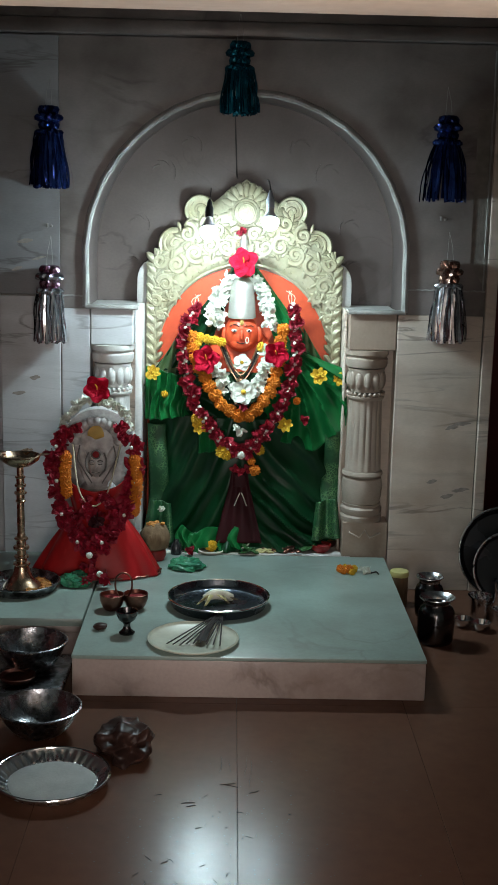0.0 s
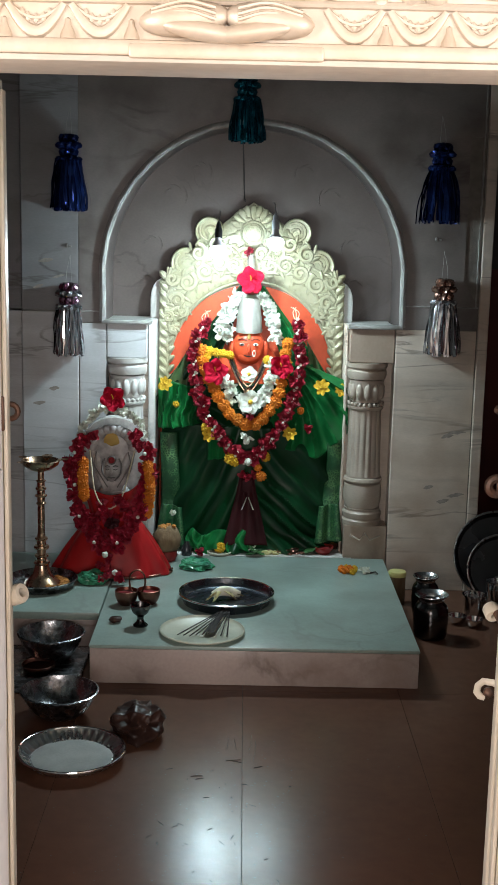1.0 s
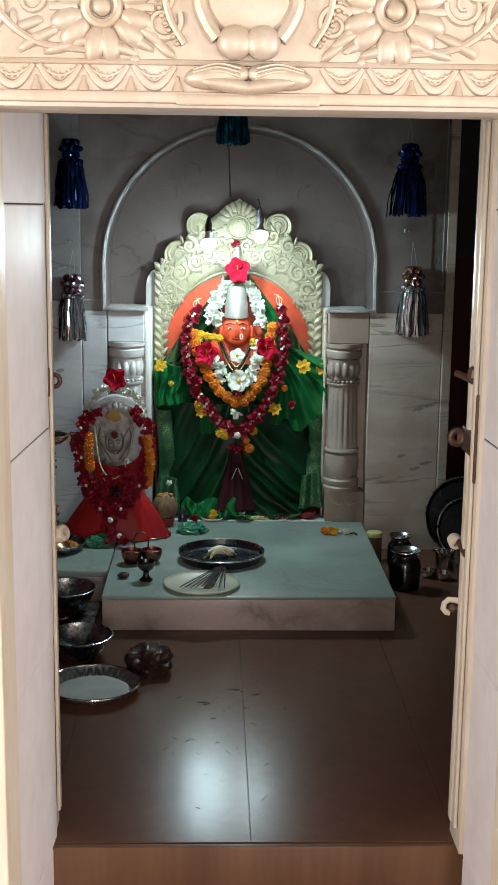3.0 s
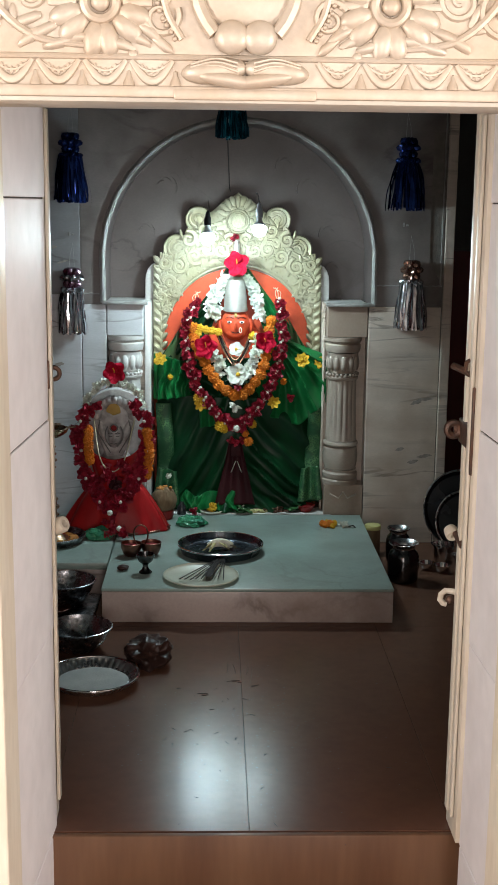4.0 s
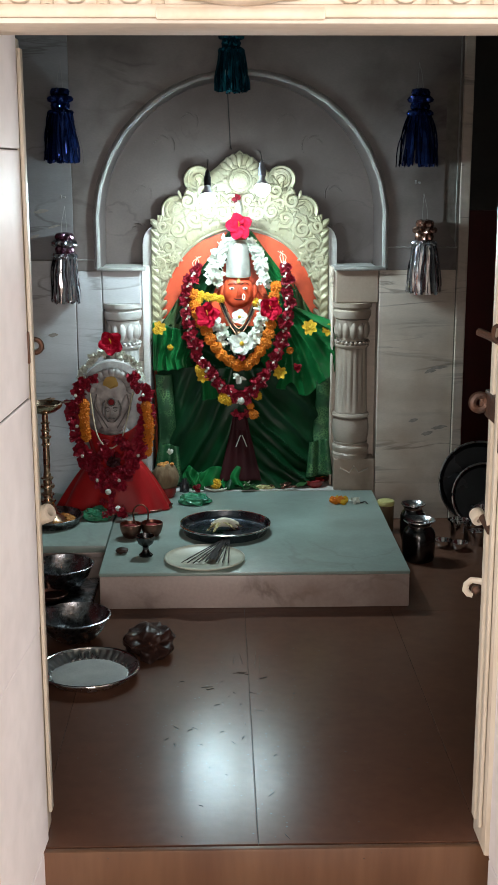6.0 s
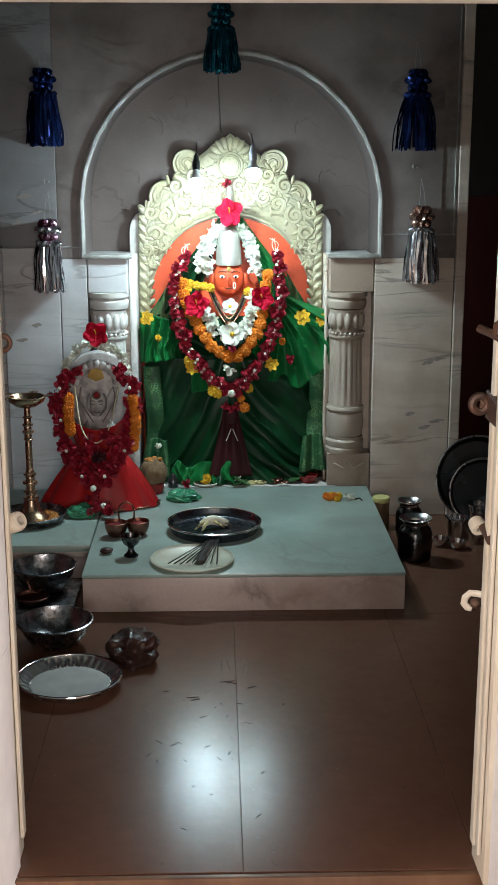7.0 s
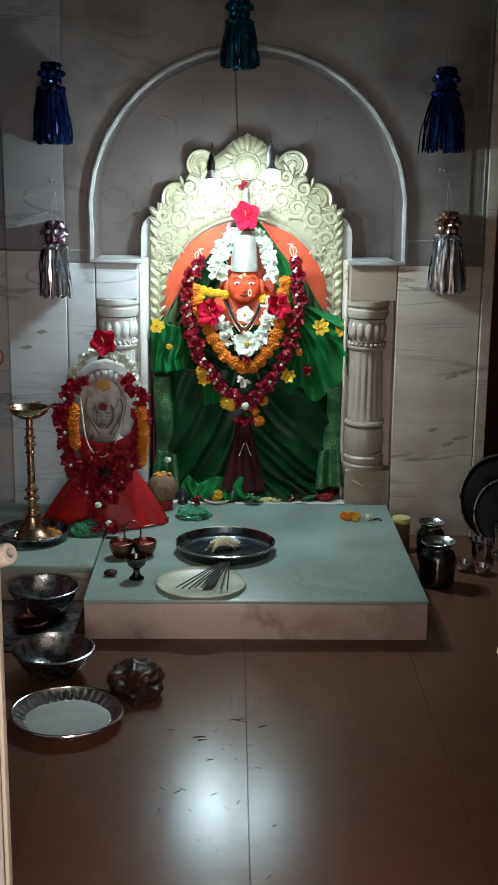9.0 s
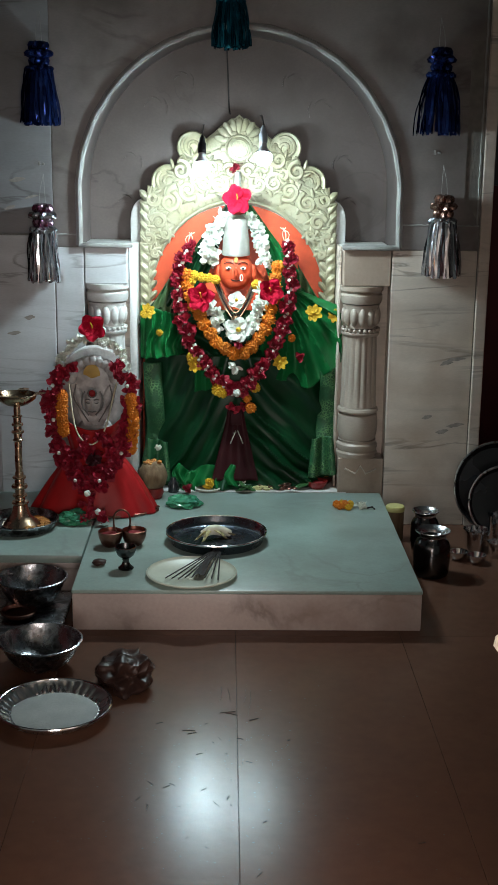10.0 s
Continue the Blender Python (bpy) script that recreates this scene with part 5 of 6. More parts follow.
# orange marigold garland
g = thing("marigold_garland", (CX, -0.24, 0.85), "orange marigold garland hanging round the statue's neck", "garland", "garlands on the statue")
pts = smoothed([(-0.208, -0.205, 0.985), (-0.205, -0.222, 0.925), (-0.165, -0.245, 0.845), (-0.115, -0.262, 0.765), (-0.070, -0.270, 0.728), (-0.021, -0.274, 0.712), (0.030, -0.270, 0.748), (0.072, -0.258, 0.815), (0.095, -0.235, 0.91), (0.108, -0.205, 1.015)], 20)
part("thread", tube(pts, 0.002, 5), M_THREAD, g, inworld=True)
for p in pts:
    put("marigold", ME_MARI, g, p + Vector((rnd.uniform(-0.003, 0.003), rnd.uniform(-0.004, 0.004), 0)), rnd.uniform(0.029, 0.032))
# white tuberose garland
g = thing("tuberose_garland", (CX, -0.22, 0.9), "white tuberose garland round the statue's crown and chest", "garland", "garlands on the statue")
pts = smoothed([(-0.082, -0.145, 1.180), (-0.118, -0.150, 1.12), (-0.130, -0.155, 1.07), (-0.132, -0.16, 1.035)], 13)
pts += smoothed([(-0.140, -0.21, 0.90), (-0.124, -0.228, 0.855), (-0.095, -0.245, 0.815), (-0.035, -0.252, 0.785), (0.025, -0.245, 0.825), (0.055, -0.225, 0.89), (0.060, -0.205, 0.93)], 24)
pts += smoothed([(0.012, -0.145, 1.180), (0.046, -0.150, 1.12), (0.058, -0.155, 1.07), (0.060, -0.16, 1.035)], 12)
for i, p in enumerate(pts):
    for q in range(2):
        put("tuberose", ME_TUBE[(i + q) % 3], g, p + Vector((rnd.uniform(-0.016, 0.016), rnd.uniform(-0.012, 0.008), rnd.uniform(-0.012, 0.012))), rnd.uniform(0.024, 0.034))
# red petal garland with white knots
g = thing("rose_garland", (CX, -0.24, 0.8), "long dark red petal garland with white knots on the statue", "garland", "garlands on the statue")
pts = smoothed([(-0.208, -0.175, 1.080), (-0.232, -0.190, 1.02), (-0.240, -0.205, 0.96), (-0.238, -0.22, 0.89), (-0.222, -0.232, 0.82), (-0.193, -0.25, 0.748), (-0.144, -0.262, 0.668), (-0.085, -0.275, 0.610), (-0.031, -0.285, 0.578), (0.026, -0.275, 0.628), (0.082, -0.262, 0.692), (0.125, -0.25, 0.79), (0.150, -0.225, 0.895), (0.154, -0.205, 1.01), (0.140, -0.175, 1.100)], 56)
part("thread", tube(pts, 0.002, 5), M_THREAD, g, inworld=True)
for i, p in enumerate(pts):
    if i % 2:
        for q in (-1, 1):
            put("white_knot", ME_KNOT, g, p + Vector((0.004 * q, -0.008, 0.006 * q)), rnd.uniform(0.008, 0.011))
    else:
        for q in range(5):
            put("rose_tuft", ME_ROSE[(i + q) % 3], g, p + Vector((rnd.uniform(-0.015, 0.015), rnd.uniform(-0.010, 0.006), rnd.uniform(-0.008, 0.008))), rnd.uniform(0.027, 0.036))
for x, z, d in ((-0.205, 1.085, -1), (0.138, 1.105, 1)):
    for q in range(3):
        part("thread", tube(smoothed([(x, -0.17, z - 0.01), (x + d * 0.012 * (q - 1), -0.165, z + 0.025), (x - d * 0.01 * q, -0.15, z + 0.045)], 8), 0.0018, 5), M_THREAD, g, inworld=True)
for x, y, z, s in ((-0.052, -0.285, 0.522, 0.026), (-0.030, -0.29, 0.515, 0.024), (-0.008, -0.285, 0.525, 0.024), (-0.04, -0.285, 0.60, 0.03), (-0.018, -0.285, 0.60, 0.03)):
    put("rose_tuft", ME_ROSE[0], g, (x, y, z), s)
put("white_knot", ME_KNOT, g, (-0.031, -0.305, 0.578), 0.019)
put("marigold", ME_MARI, g, (0.006, -0.29, 0.555), 0.019)
put("marigold", ME_MARI, g, (0.018, -0.292, 0.522), 0.026)
put("marigold", ME_MARI, g, (0.000, -0.285, 0.572), 0.014)
put("yellow_marigold", ME_YEL, g, (-0.095, -0.275, 0.585), 0.034)
put("yellow_marigold", ME_YEL, g, (-0.082, -0.277, 0.575), 0.026)
put("yellow_marigold", ME_YEL, g, (0.034, -0.272, 0.592), 0.024)
flower("hibiscus_flower", ME_HIB, (-0.036, -0.215, 1.250), 0.056, "large red hibiscus bloom above the statue's crown", (0.05, -1, 0.1), 0.5, "hibiscus blooms")
flower("hibiscus_flower", ME_HIB, (-0.160, -0.262, 0.912), 0.054, "large red hibiscus bloom on the statue's garlands", (-0.15, -1, 0.15), 0.2, "hibiscus blooms")
flower("hibiscus_flower", ME_HIB, (0.084, -0.262, 0.936), 0.050, "large red hibiscus bloom on the statue's garlands", (0.25, -1, 0.2), 1.1, "hibiscus blooms")
flower("red_flower", ME_ROSE[1], (-0.042, -0.16, 1.352), 0.028, "small red bloom on the silver finial")
flower("white_blossom", ME_WHITE5, (-0.035, -0.245, 0.902), 0.033, "white five-petalled blossom at the statue's neck", group="white blossoms")
flower("white_blossom", ME_WHITE5, (-0.028, -0.285, 0.802), 0.048, "white five-petalled blossom on the statue's chest", group="white blossoms")
flower("white_blossom", ME_TUBE[0], (-0.037, -0.300, 0.672), 0.030, "white ruffled blossom on the garland", group="white blossoms")
flower("red_flower", ME_ROSE[2], (-0.028, -0.29, 0.752), 0.026, "dark red bloom on the marigold garland")
for x, z in ((-0.185, 0.985), (-0.160, 0.978), (-0.135, 0.975), (-0.110, 0.97), (-0.195, 0.965)):
    flower("yellow_bloom", ME_YEL, (x, -0.215, z), 0.022, "yellow chrysanthemum tucked into the garlands", group="yellow chrysanthemums")
flower("yellow_bloom", ME_YEL, (0.035, -0.205, 0.952), 0.024, "yellow chrysanthemum tucked into the garlands", group="yellow chrysanthemums")
for x, y, z, s in ((-0.350, -0.225, 0.857, 0.030), (-0.362, -0.215, 0.846, 0.020), (0.240, -0.235, 0.858, 0.034), (0.318, -0.20, 0.843, 0.028), (-0.192, -0.262, 0.698, 0.026), (-0.180, -0.265, 0.672, 0.030), (0.122, -0.262, 0.684, 0.030), (-0.308, -0.235, 0.782, 0.016)):
    flower("yellow_bloom", ME_YEL5 if s > 0.026 else ME_YEL, (x, y, z), s, "yellow bloom pinned on the green sari", group="yellow blooms")
flower("faded_flower", ME_MARI, (0.163, -0.245, 0.768), 0.018, "small faded orange bloom on the sari")
flower("red_flower", ME_ROSE[0], (0.192, -0.24, 0.698), 0.026, "small dark red bloom on the sari")
ME_MINI = cluster_mesh("white_buds", M_WHITEFL, 14, 0.7, 40)
flower("white_blossom", ME_MINI, (-0.315, -0.255, 0.335), 0.022, "small white blossoms on the border", group="white blossoms")

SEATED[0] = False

# ---- second idol ----
SX, SY = -0.545, -0.19
bm = bmesh.new()
hood = [(SX - 0.088 * math.cos(a) * (1.0 if math.sin(a) > 0 else 1.0), 0.600 + 0.085 * math.sin(a)) for a in [math.pi * i / 24 for i in range(25)]]
hood = [(SX - 0.035, 0.44), (SX - 0.07, 0.52)] + hood + [(SX + 0.07, 0.52), (SX + 0.035, 0.44)]
merge(bm, plate_shape(hood, SY - 0.035, SY + 0.02, bevel=0.008), None, 0)
for i in range(11):
    a = math.pi * (i + 0.5) / 11
    ball((SX - 0.078 * math.cos(a), SY - 0.032, 0.600 + 0.078 * math.sin(a)), 0.021, bm, (1, 0.8, 1), 2, index=0)
ball((SX, SY - 0.045, 0.525), 0.036, bm, (0.82, 0.7, 1.35), 3, index=0)
ball((SX, SY - 0.074, 0.530), 0.0075, bm, (0.8, 0.8, 1.8), 2, index=0)
for sx in (-1, 1):
    ball((SX + sx * 0.015, SY - 0.070, 0.540), 0.007, bm, (1.2, 0.4, 0.6), 2, index=0)
    ball((SX + sx * 0.048, SY - 0.03, 0.545), 0.024, bm, (0.7, 0.6, 2.2), 2, index=0, turn=Matrix.Rotation(sx * 0.3, 4, "Y"))
ball((SX, SY - 0.073, 0.503), 0.010, bm, (1.3, 0.5, 0.4), 2, index=0)
ball((SX, SY - 0.071, 0.567), 0.013, bm, (1, 0.45, 1), 2, index=2)
ball((SX - 0.004, SY - 0.040, 0.640), 0.030, bm, (1, 0.3, 0.8), 2, 0.4, index=1)
for sx in (-1, 1):
    tube(smoothed([(SX + sx * 0.012, SY - 0.078, 0.488), (SX + sx * 0.034, SY - 0.068, 0.515), (SX + sx * 0.036, SY - 0.062, 0.548), (SX + sx * 0.026, SY - 0.060, 0.572)], 14), 0.0028, 6, bm, index=3)
    tube(smoothed([(SX + sx * 0.018, SY - 0.040, 0.455), (SX + sx * 0.045, SY - 0.042, 0.50), (SX + sx * 0.068, SY - 0.044, 0.545), (SX + sx * 0.060, SY - 0.044, 0.595)], 16), 0.0024, 6, bm, index=3)
    tube([(SX + sx * 0.006, SY - 0.077, 0.543), (SX + sx * 0.015, SY - 0.077, 0.547), (SX + sx * 0.024, SY - 0.072, 0.543)], 0.0022, 5, bm, index=3)
    tube([(SX + sx * 0.008, SY - 0.074, 0.533), (SX + sx * 0.015, SY - 0.075, 0.530), (SX + sx * 0.022, SY - 0.071, 0.533)], 0.0018, 5, bm, index=3)
tube([(SX - 0.014, SY - 0.078, 0.503), (SX, SY - 0.080, 0.500), (SX + 0.014, SY - 0.078, 0.503)], 0.0024, 5, bm, index=3)
tube([(SX + 0.015 * math.cos(a), SY - 0.073, 0.567 + 0.015 * math.sin(a)) for a in [2 * math.pi * i / 16 for i in range(16)]], 0.0028, 5, bm, closed=True, index=3)
ball((SX, SY + 0.01, 0.31), 0.17, bm, (0.58, 0.40, 0.95), 3, index=0)
stele = [(SX - 0.128, 0.129), (SX - 0.128, 0.60)] + [(SX - 0.128 * math.cos(math.pi * i / 20), 0.60 + 0.115 * math.sin(math.pi * i / 20)) for i in range(21)] + [(SX + 0.128, 0.60), (SX + 0.128, 0.129)]
merge(bm, plate_shape(stele, SY + 0.03, SY + 0.09, bevel=0.006), None, 0)
solo("small_statue", bm, [M_STONE2, M_PASTE, M_DARKRED, M_CREVICE], (0, 0, 0), "small grey stone statue with a round hood on the platform", "statue")
dress = thing("red_dress", (SX, SY, 0.129), "bright red satin dress spread round the small statue", "dress")


def red_skirt(u, v):
    a = math.pi * (1.02 - 1.04 * u)
    r = 0.075 + 0.160 * v ** 0.75 + 0.012 * v * math.sin(u * 31 + 2 * noise.noise((u * 4, 0, 0)))
    return (SX + 0.005 + r * math.cos(a) * (1.0 - 0.02 * v), SY - 0.03 - r * math.sin(a) * 0.58 - 0.01, 0.345 - 0.212 * v - 0.01 * math.sin(u * 21) * v * (1 - v))


thicken(part("skirt", cloth(red_skirt, 80, 30), M_REDCLOTH, dress, inworld=True), 0.003)


def red_top(u, v):
    a = math.pi * (1 - u)
    r = 0.115 - 0.03 * v
    return (SX + r * math.cos(a) * (1.15 - 0.2 * v), SY - 0.02 - r * 0.55 * math.sin(a) - 0.004 * math.sin(u * 30), 0.545 - 0.215 * v - 0.11 * math.sin(math.pi * u) * (1 - v))


thicken(part("bodice", cloth(red_top, 50, 20), M_REDCLOTH, dress, inworld=True), 0.003)
pts = [(SX + 0.005 + (0.232 + 0.008 * math.sin(u * 44)) * math.cos(math.pi * (1.02 - 1.04 * u)) * 0.98, SY - 0.042 - 0.232 * 0.58 * math.sin(math.pi * (1.02 - 1.04 * u)), 0.137) for u in [i / 60 for i in range(61)]]
part("gold_hem", tube(pts, 0.0045, 6), M_COPPER, dress, "dull gold hem", inworld=True)
ME_DARK = cluster_mesh("dark_flower", M_PLUM, 14, 0.9, 31)
g = thing("red_garland", (SX, SY - 0.08, 0.45), "red petal garland with orange blooms on the small statue", "garland")
for sx in (-1, 1):
    pts = smoothed([(SX + sx * 0.095, SY - 0.05, 0.655), (SX + sx * 0.135, SY - 0.075, 0.60), (SX + sx * 0.142, SY - 0.095, 0.50), (SX + sx * 0.122, SY - 0.125, 0.40), (SX + sx * 0.075, SY - 0.155, 0.32), (SX + sx * 0.02, SY - 0.185, 0.265)], 20)
    for i, p in enumerate(pts):
        if i % 5 == 3:
            put("white_knot", ME_KNOT, g, p + Vector((rnd.uniform(-0.02, 0.02), -0.025, 0)), 0.009)
        for q in range(3):
            put("rose_tuft", ME_ROSE[(i + q) % 3], g, p + Vector((rnd.uniform(-0.026, 0.024), rnd.uniform(-0.015, 0.006), rnd.uniform(-0.01, 0.01))), rnd.uniform(0.026, 0.036))
    pts = smoothed([(SX + sx * 0.105, SY - 0.085, 0.56), (SX + sx * 0.104, SY - 0.11, 0.50), (SX + sx * 0.098, SY - 0.125, 0.44)] if sx < 0 else [(SX + 0.140, SY - 0.10, 0.555), (SX + 0.150, SY - 0.12, 0.47), (SX + 0.140, SY - 0.13, 0.38)], 8)
    for p in pts:
        put("marigold", ME_MARI, g, p, 0.026)
for i in range(9):
    p = (SX - 0.005 + 0.02 * math.sin(i * 2.2), SY - 0.175 - 0.008 * i, 0.27 - 0.015 * i)
    put("rose_tuft", ME_ROSE[i % 3], g, p, 0.026)
put("white_knot", ME_KNOT, g, (SX - 0.008, SY - 0.215, 0.238), 0.015)
put("white_knot", ME_KNOT, g, (SX + 0.03, SY - 0.23, 0.175), 0.014)
for i in range(26):
    put("rose_tuft", ME_ROSE[i % 3], g, (SX + rnd.uniform(-0.085, 0.085), SY - 0.10 - rnd.uniform(0, 0.05), rnd.uniform(0.30, 0.43)), 0.030)
put("dark_flower", ME_DARK, g, (SX + 0.012, SY - 0.165, 0.350), 0.036, label="dried dark bloom")
part("thread", tube(smoothed([(SX - 0.085, SY - 0.05, 0.60), (SX - 0.055, SY - 0.12, 0.45), (SX - 0.005, SY - 0.14, 0.395), (SX + 0.045, SY - 0.12, 0.44), (SX + 0.085, SY - 0.05, 0.60)], 30), 0.0028, 6), M_THREAD, g, "pale bead string", inworld=True)
g = thing("white_garland", (SX, SY, 0.70), "white flower garland arched over the small statue's hood", "garland")
pts = smoothed([(SX - 0.118, SY - 0.02, 0.665), (SX - 0.095, SY - 0.02, 0.715), (SX - 0.04, SY - 0.02, 0.752), (SX + 0.03, SY - 0.02, 0.752), (SX + 0.09, SY - 0.02, 0.715), (SX + 0.120, SY - 0.025, 0.66)], 20)
for i, p in enumerate(pts):
    for q in range(2):
        put("tuberose", ME_TUBE[(i + q) % 3], g, p + Vector((rnd.uniform(-0.01, 0.01), rnd.uniform(-0.01, 0.01), rnd.uniform(-0.01, 0.01))), rnd.uniform(0.017, 0.023))
flower("hibiscus_flower", ME_HIB, (SX + 0.0, SY - 0.03, 0.795), 0.050, "red hibiscus bloom on the small statue's garland", (0.2, -1, 0.3), 0.8, "hibiscus blooms")
for x in (-0.085, 0.085):
    flower("red_flower", ME_ROSE[0], (SX + x, SY - 0.05, 0.655), 0.026, "dark red bloom beside the small statue's hood")
flower("red_ball_flower", ME_ROSE[2], (SX + 0.055, SY - 0.245, 0.165), 0.036, "round dark red bloom lying on the platform")

# ---- foil tassels on the wall ----
def ruffle(r, h, waves, seed):
    """A crumpled foil frill round the z axis."""
    bm = bmesh.new()
    n = waves * 6
    rings = []
    for q, (k, z) in enumerate(((0.45, 0.5), (0.85, 0.42), (1.0, 0.1), (0.95, -0.25), (0.62, -0.5))):
        ring = []
        for i in range(n):
            a = 2 * math.pi * i / n
            w = 1 + (0.16 if 0 < q < 4 else 0.05) * math.sin(waves * a + q) + 0.10 * noise.noise((3 * math.cos(a) + seed, 3 * math.sin(a), q))
            ring.append(bm.verts.new((r * k * w * math.cos(a), r * k * w * math.sin(a), z * h + 0.10 * h * noise.noise((4 * math.cos(a), 4 * math.sin(a) + seed, q)))))
        rings.append(ring)
    for a, b in zip(rings, rings[1:]):
        for i in range(n):
            bm.faces.new((a[i], a[(i + 1) % n], b[(i + 1) % n], b[i]))
    bm.faces.new(rings[0])
    bm.faces.new(rings[-1][::-1])
    return bm


def foil_tassel(x, z_top, height, width, foil, cap, label, seed):
    """A foil tassel: thread, crumpled frills and a skirt of narrow strips."""
    t = thing("foil_tassel", (x, -0.045, z_top), label, "tassel", "wall tassels")
    rn = random.Random(seed)
    for sx in (-1, 1):
        part("thread", tube([(0.0, 0.045, 0.105), (sx * 0.008, 0.01, 0.05), (sx * 0.012, 0.0, -0.005)], 0.0009, 5), M_BEAD, t, "thin pale thread")
    part("cap", ruffle(0.034, 0.034, 7, seed), cap, t, m=Matrix.Translation((0, 0, -0.014)))
    part("frill", ruffle(0.046, 0.030, 9, seed + 3), cap if cap is M_COPFOIL else foil, t, m=Matrix.Translation((0, 0, -0.040)))
    part("neck", ruffle(0.034, 0.036, 8, seed + 5), cap, t, m=Matrix.Translation((0, 0, -0.066)))
    part("collar", ruffle(0.047, 0.028, 10, seed + 7), foil, t, m=Matrix.Translation((0, 0, -0.092)))
    bm = bmesh.new()
    for i in range(150):
        a = rn.uniform(0, 2 * math.pi)
        k = math.sqrt(rn.uniform(0.3, 1))
        stray = 1.35 if rn.random() < 0.04 else 1.0
        r0, r1 = 0.046 * k, width / 2 * k * stray
        zl = -height + rn.uniform(0, 0.016) * (1 if rn.random() < 0.85 else 2.5)
        w = rn.uniform(0.003, 0.0062)
        d = Vector((math.cos(a), math.sin(a), 0))
        s = Vector((-math.sin(a), math.cos(a), 0))
        tw = rn.uniform(-0.6, 0.6)
        s = (s * math.cos(tw) + d * math.sin(tw))
        up = rn.uniform(0, 6.28)
        vs = []
        for j in range(8):
            q = j / 7
            r = r0 + (r1 - r0) * (0.25 * q + 0.75 * math.sin(q * 1.45) ** 0.7)
            z = -0.092 + (zl + 0.092) * q
            c = d * (r + 0.003 * math.sin(q * 7 + up)) + Vector((0, 0, z)) + s * (0.003 * math.sin(q * 5 + up))
            vs.append((bm.verts.new(c - s * w), bm.verts.new(c + s * w)))
        for p, q in zip(vs, vs[1:]):
            bm.faces.new((p[0], p[1], q[1], q[0]))
    part("fringe", bm, foil, t, "shiny foil strips", smooth=True)
    return t


foil_tassel(-0.732, 1.772, 0.285, 0.140, M_FOILBLUE, M_FOILBLUE, "dark blue foil tassel hanging on the marble wall", 1)
foil_tassel(-0.735, 1.215, 0.280, 0.120, M_FOILSILVER, M_PURPLEFOIL, "silver foil tassel with a crumpled purple cap on the marble wall", 2)
foil_tassel(-0.061, 2.005, 0.250, 0.140, M_FOILTEAL, M_FOILTEAL, "teal blue foil tassel above the arch", 3)
foil_tassel(0.683, 1.770, 0.300, 0.165, M_FOILBLUE, M_FOILBLUE, "wide dark blue foil tassel hanging on the marble wall", 4)
foil_tassel(0.716, 1.262, 0.295, 0.145, M_FOILSILVER, M_COPFOIL, "crumpled silver foil tassel with a copper cap", 5)
for x, z in ((0.69, 1.405), (-0.74, 1.35)):
    solo("tape_scrap", box(x - 0.012, x - 0.004, -0.006, 0.0, z, z + 0.016, 0.002, box(x + 0.002, x + 0.012, -0.006, 0.0, z + 0.002, z + 0.01, 0.002)), M_BEAD, (0, 0, 0), "scrap of pale tape stuck on the marble", "tape")

# ---- vessels ----
def rim_plate(name, at, r, h, material, label, category, wall_w=0.10, group="", segs=48, floor_mat=None, flutes=0):
    """A flat-bottomed plate with a raised, rolled rim; flutes ripple its wall."""
    t = thing(name, at, label, category, group)
    rb = r * (1 - wall_w)
    bm = lathe([(0, 0), (rb * 0.98, 0), (rb, 0.002), (r * 0.985, h - 0.003), (r, h), (r + 0.003, h - 0.001), (r + 0.003, h + 0.002), (r - 0.001, h + 0.004), (r * 0.975, h - 0.001), (r * (1 - wall_w * 0.55), h * 0.55), (rb * 0.985, 0.006), (rb * 0.96, 0.004), (0, 0.004)], 4 * flutes or segs)
    if flutes:
        for v in bm.verts:
            q = math.hypot(v.co.x, v.co.y)
            if rb * 0.97 < q < r * 0.96 and v.co.z > 0.005:
                v.co.z += 0.0055 * math.cos(flutes * math.atan2(v.co.y, v.co.x))
    part("dish", bm, material, t)
    if material in (M_STEEL, M_THALI):
        part("rim", tube([(r * math.cos(a), r * math.sin(a), h + 0.002) for a in [2 * math.pi * i / 64 for i in range(64)]], 0.0038, 8, closed=True), M_CHROME, t, "bright rolled rim")
    if floor_mat:
        # Powder layer; in the banana's plate, a disc in the reflection-dark plate colour.
        part("inner_disc", lathe([(0, 0.006), (rb * 0.5, 0.0065), (rb * 0.90, 0.006), (rb * 0.93, 0.0045), (0, 0.0045)], segs, wobble=0.015), floor_mat, t)
    return t


thali = rim_plate("steel_plate", (-0.098, -0.595, 0.131), 0.168, 0.032, M_THALI, "round steel plate holding a peeled banana, on the platform", "plate", 0.07, floor_mat=M_THALI)
rim_plate("steel_plate", (-0.507, -1.610, 0.001), 0.146, 0.026, M_STEEL, "round steel plate dusted with white powder, on the floor", "plate", 0.18, floor_mat=M_RICE, flutes=36)
rim_plate("steel_plate", (-0.778, -0.455, 0.129), 0.128, 0.030, M_STEELOLD, "worn steel plate under the brass lamp", "plate", 0.12)
tray = rim_plate("cream_plate", (-0.172, -0.935, 0.131), 0.138, 0.012, M_MELA, "flat cream plate with incense sticks, on the platform", "plate", 0.12)

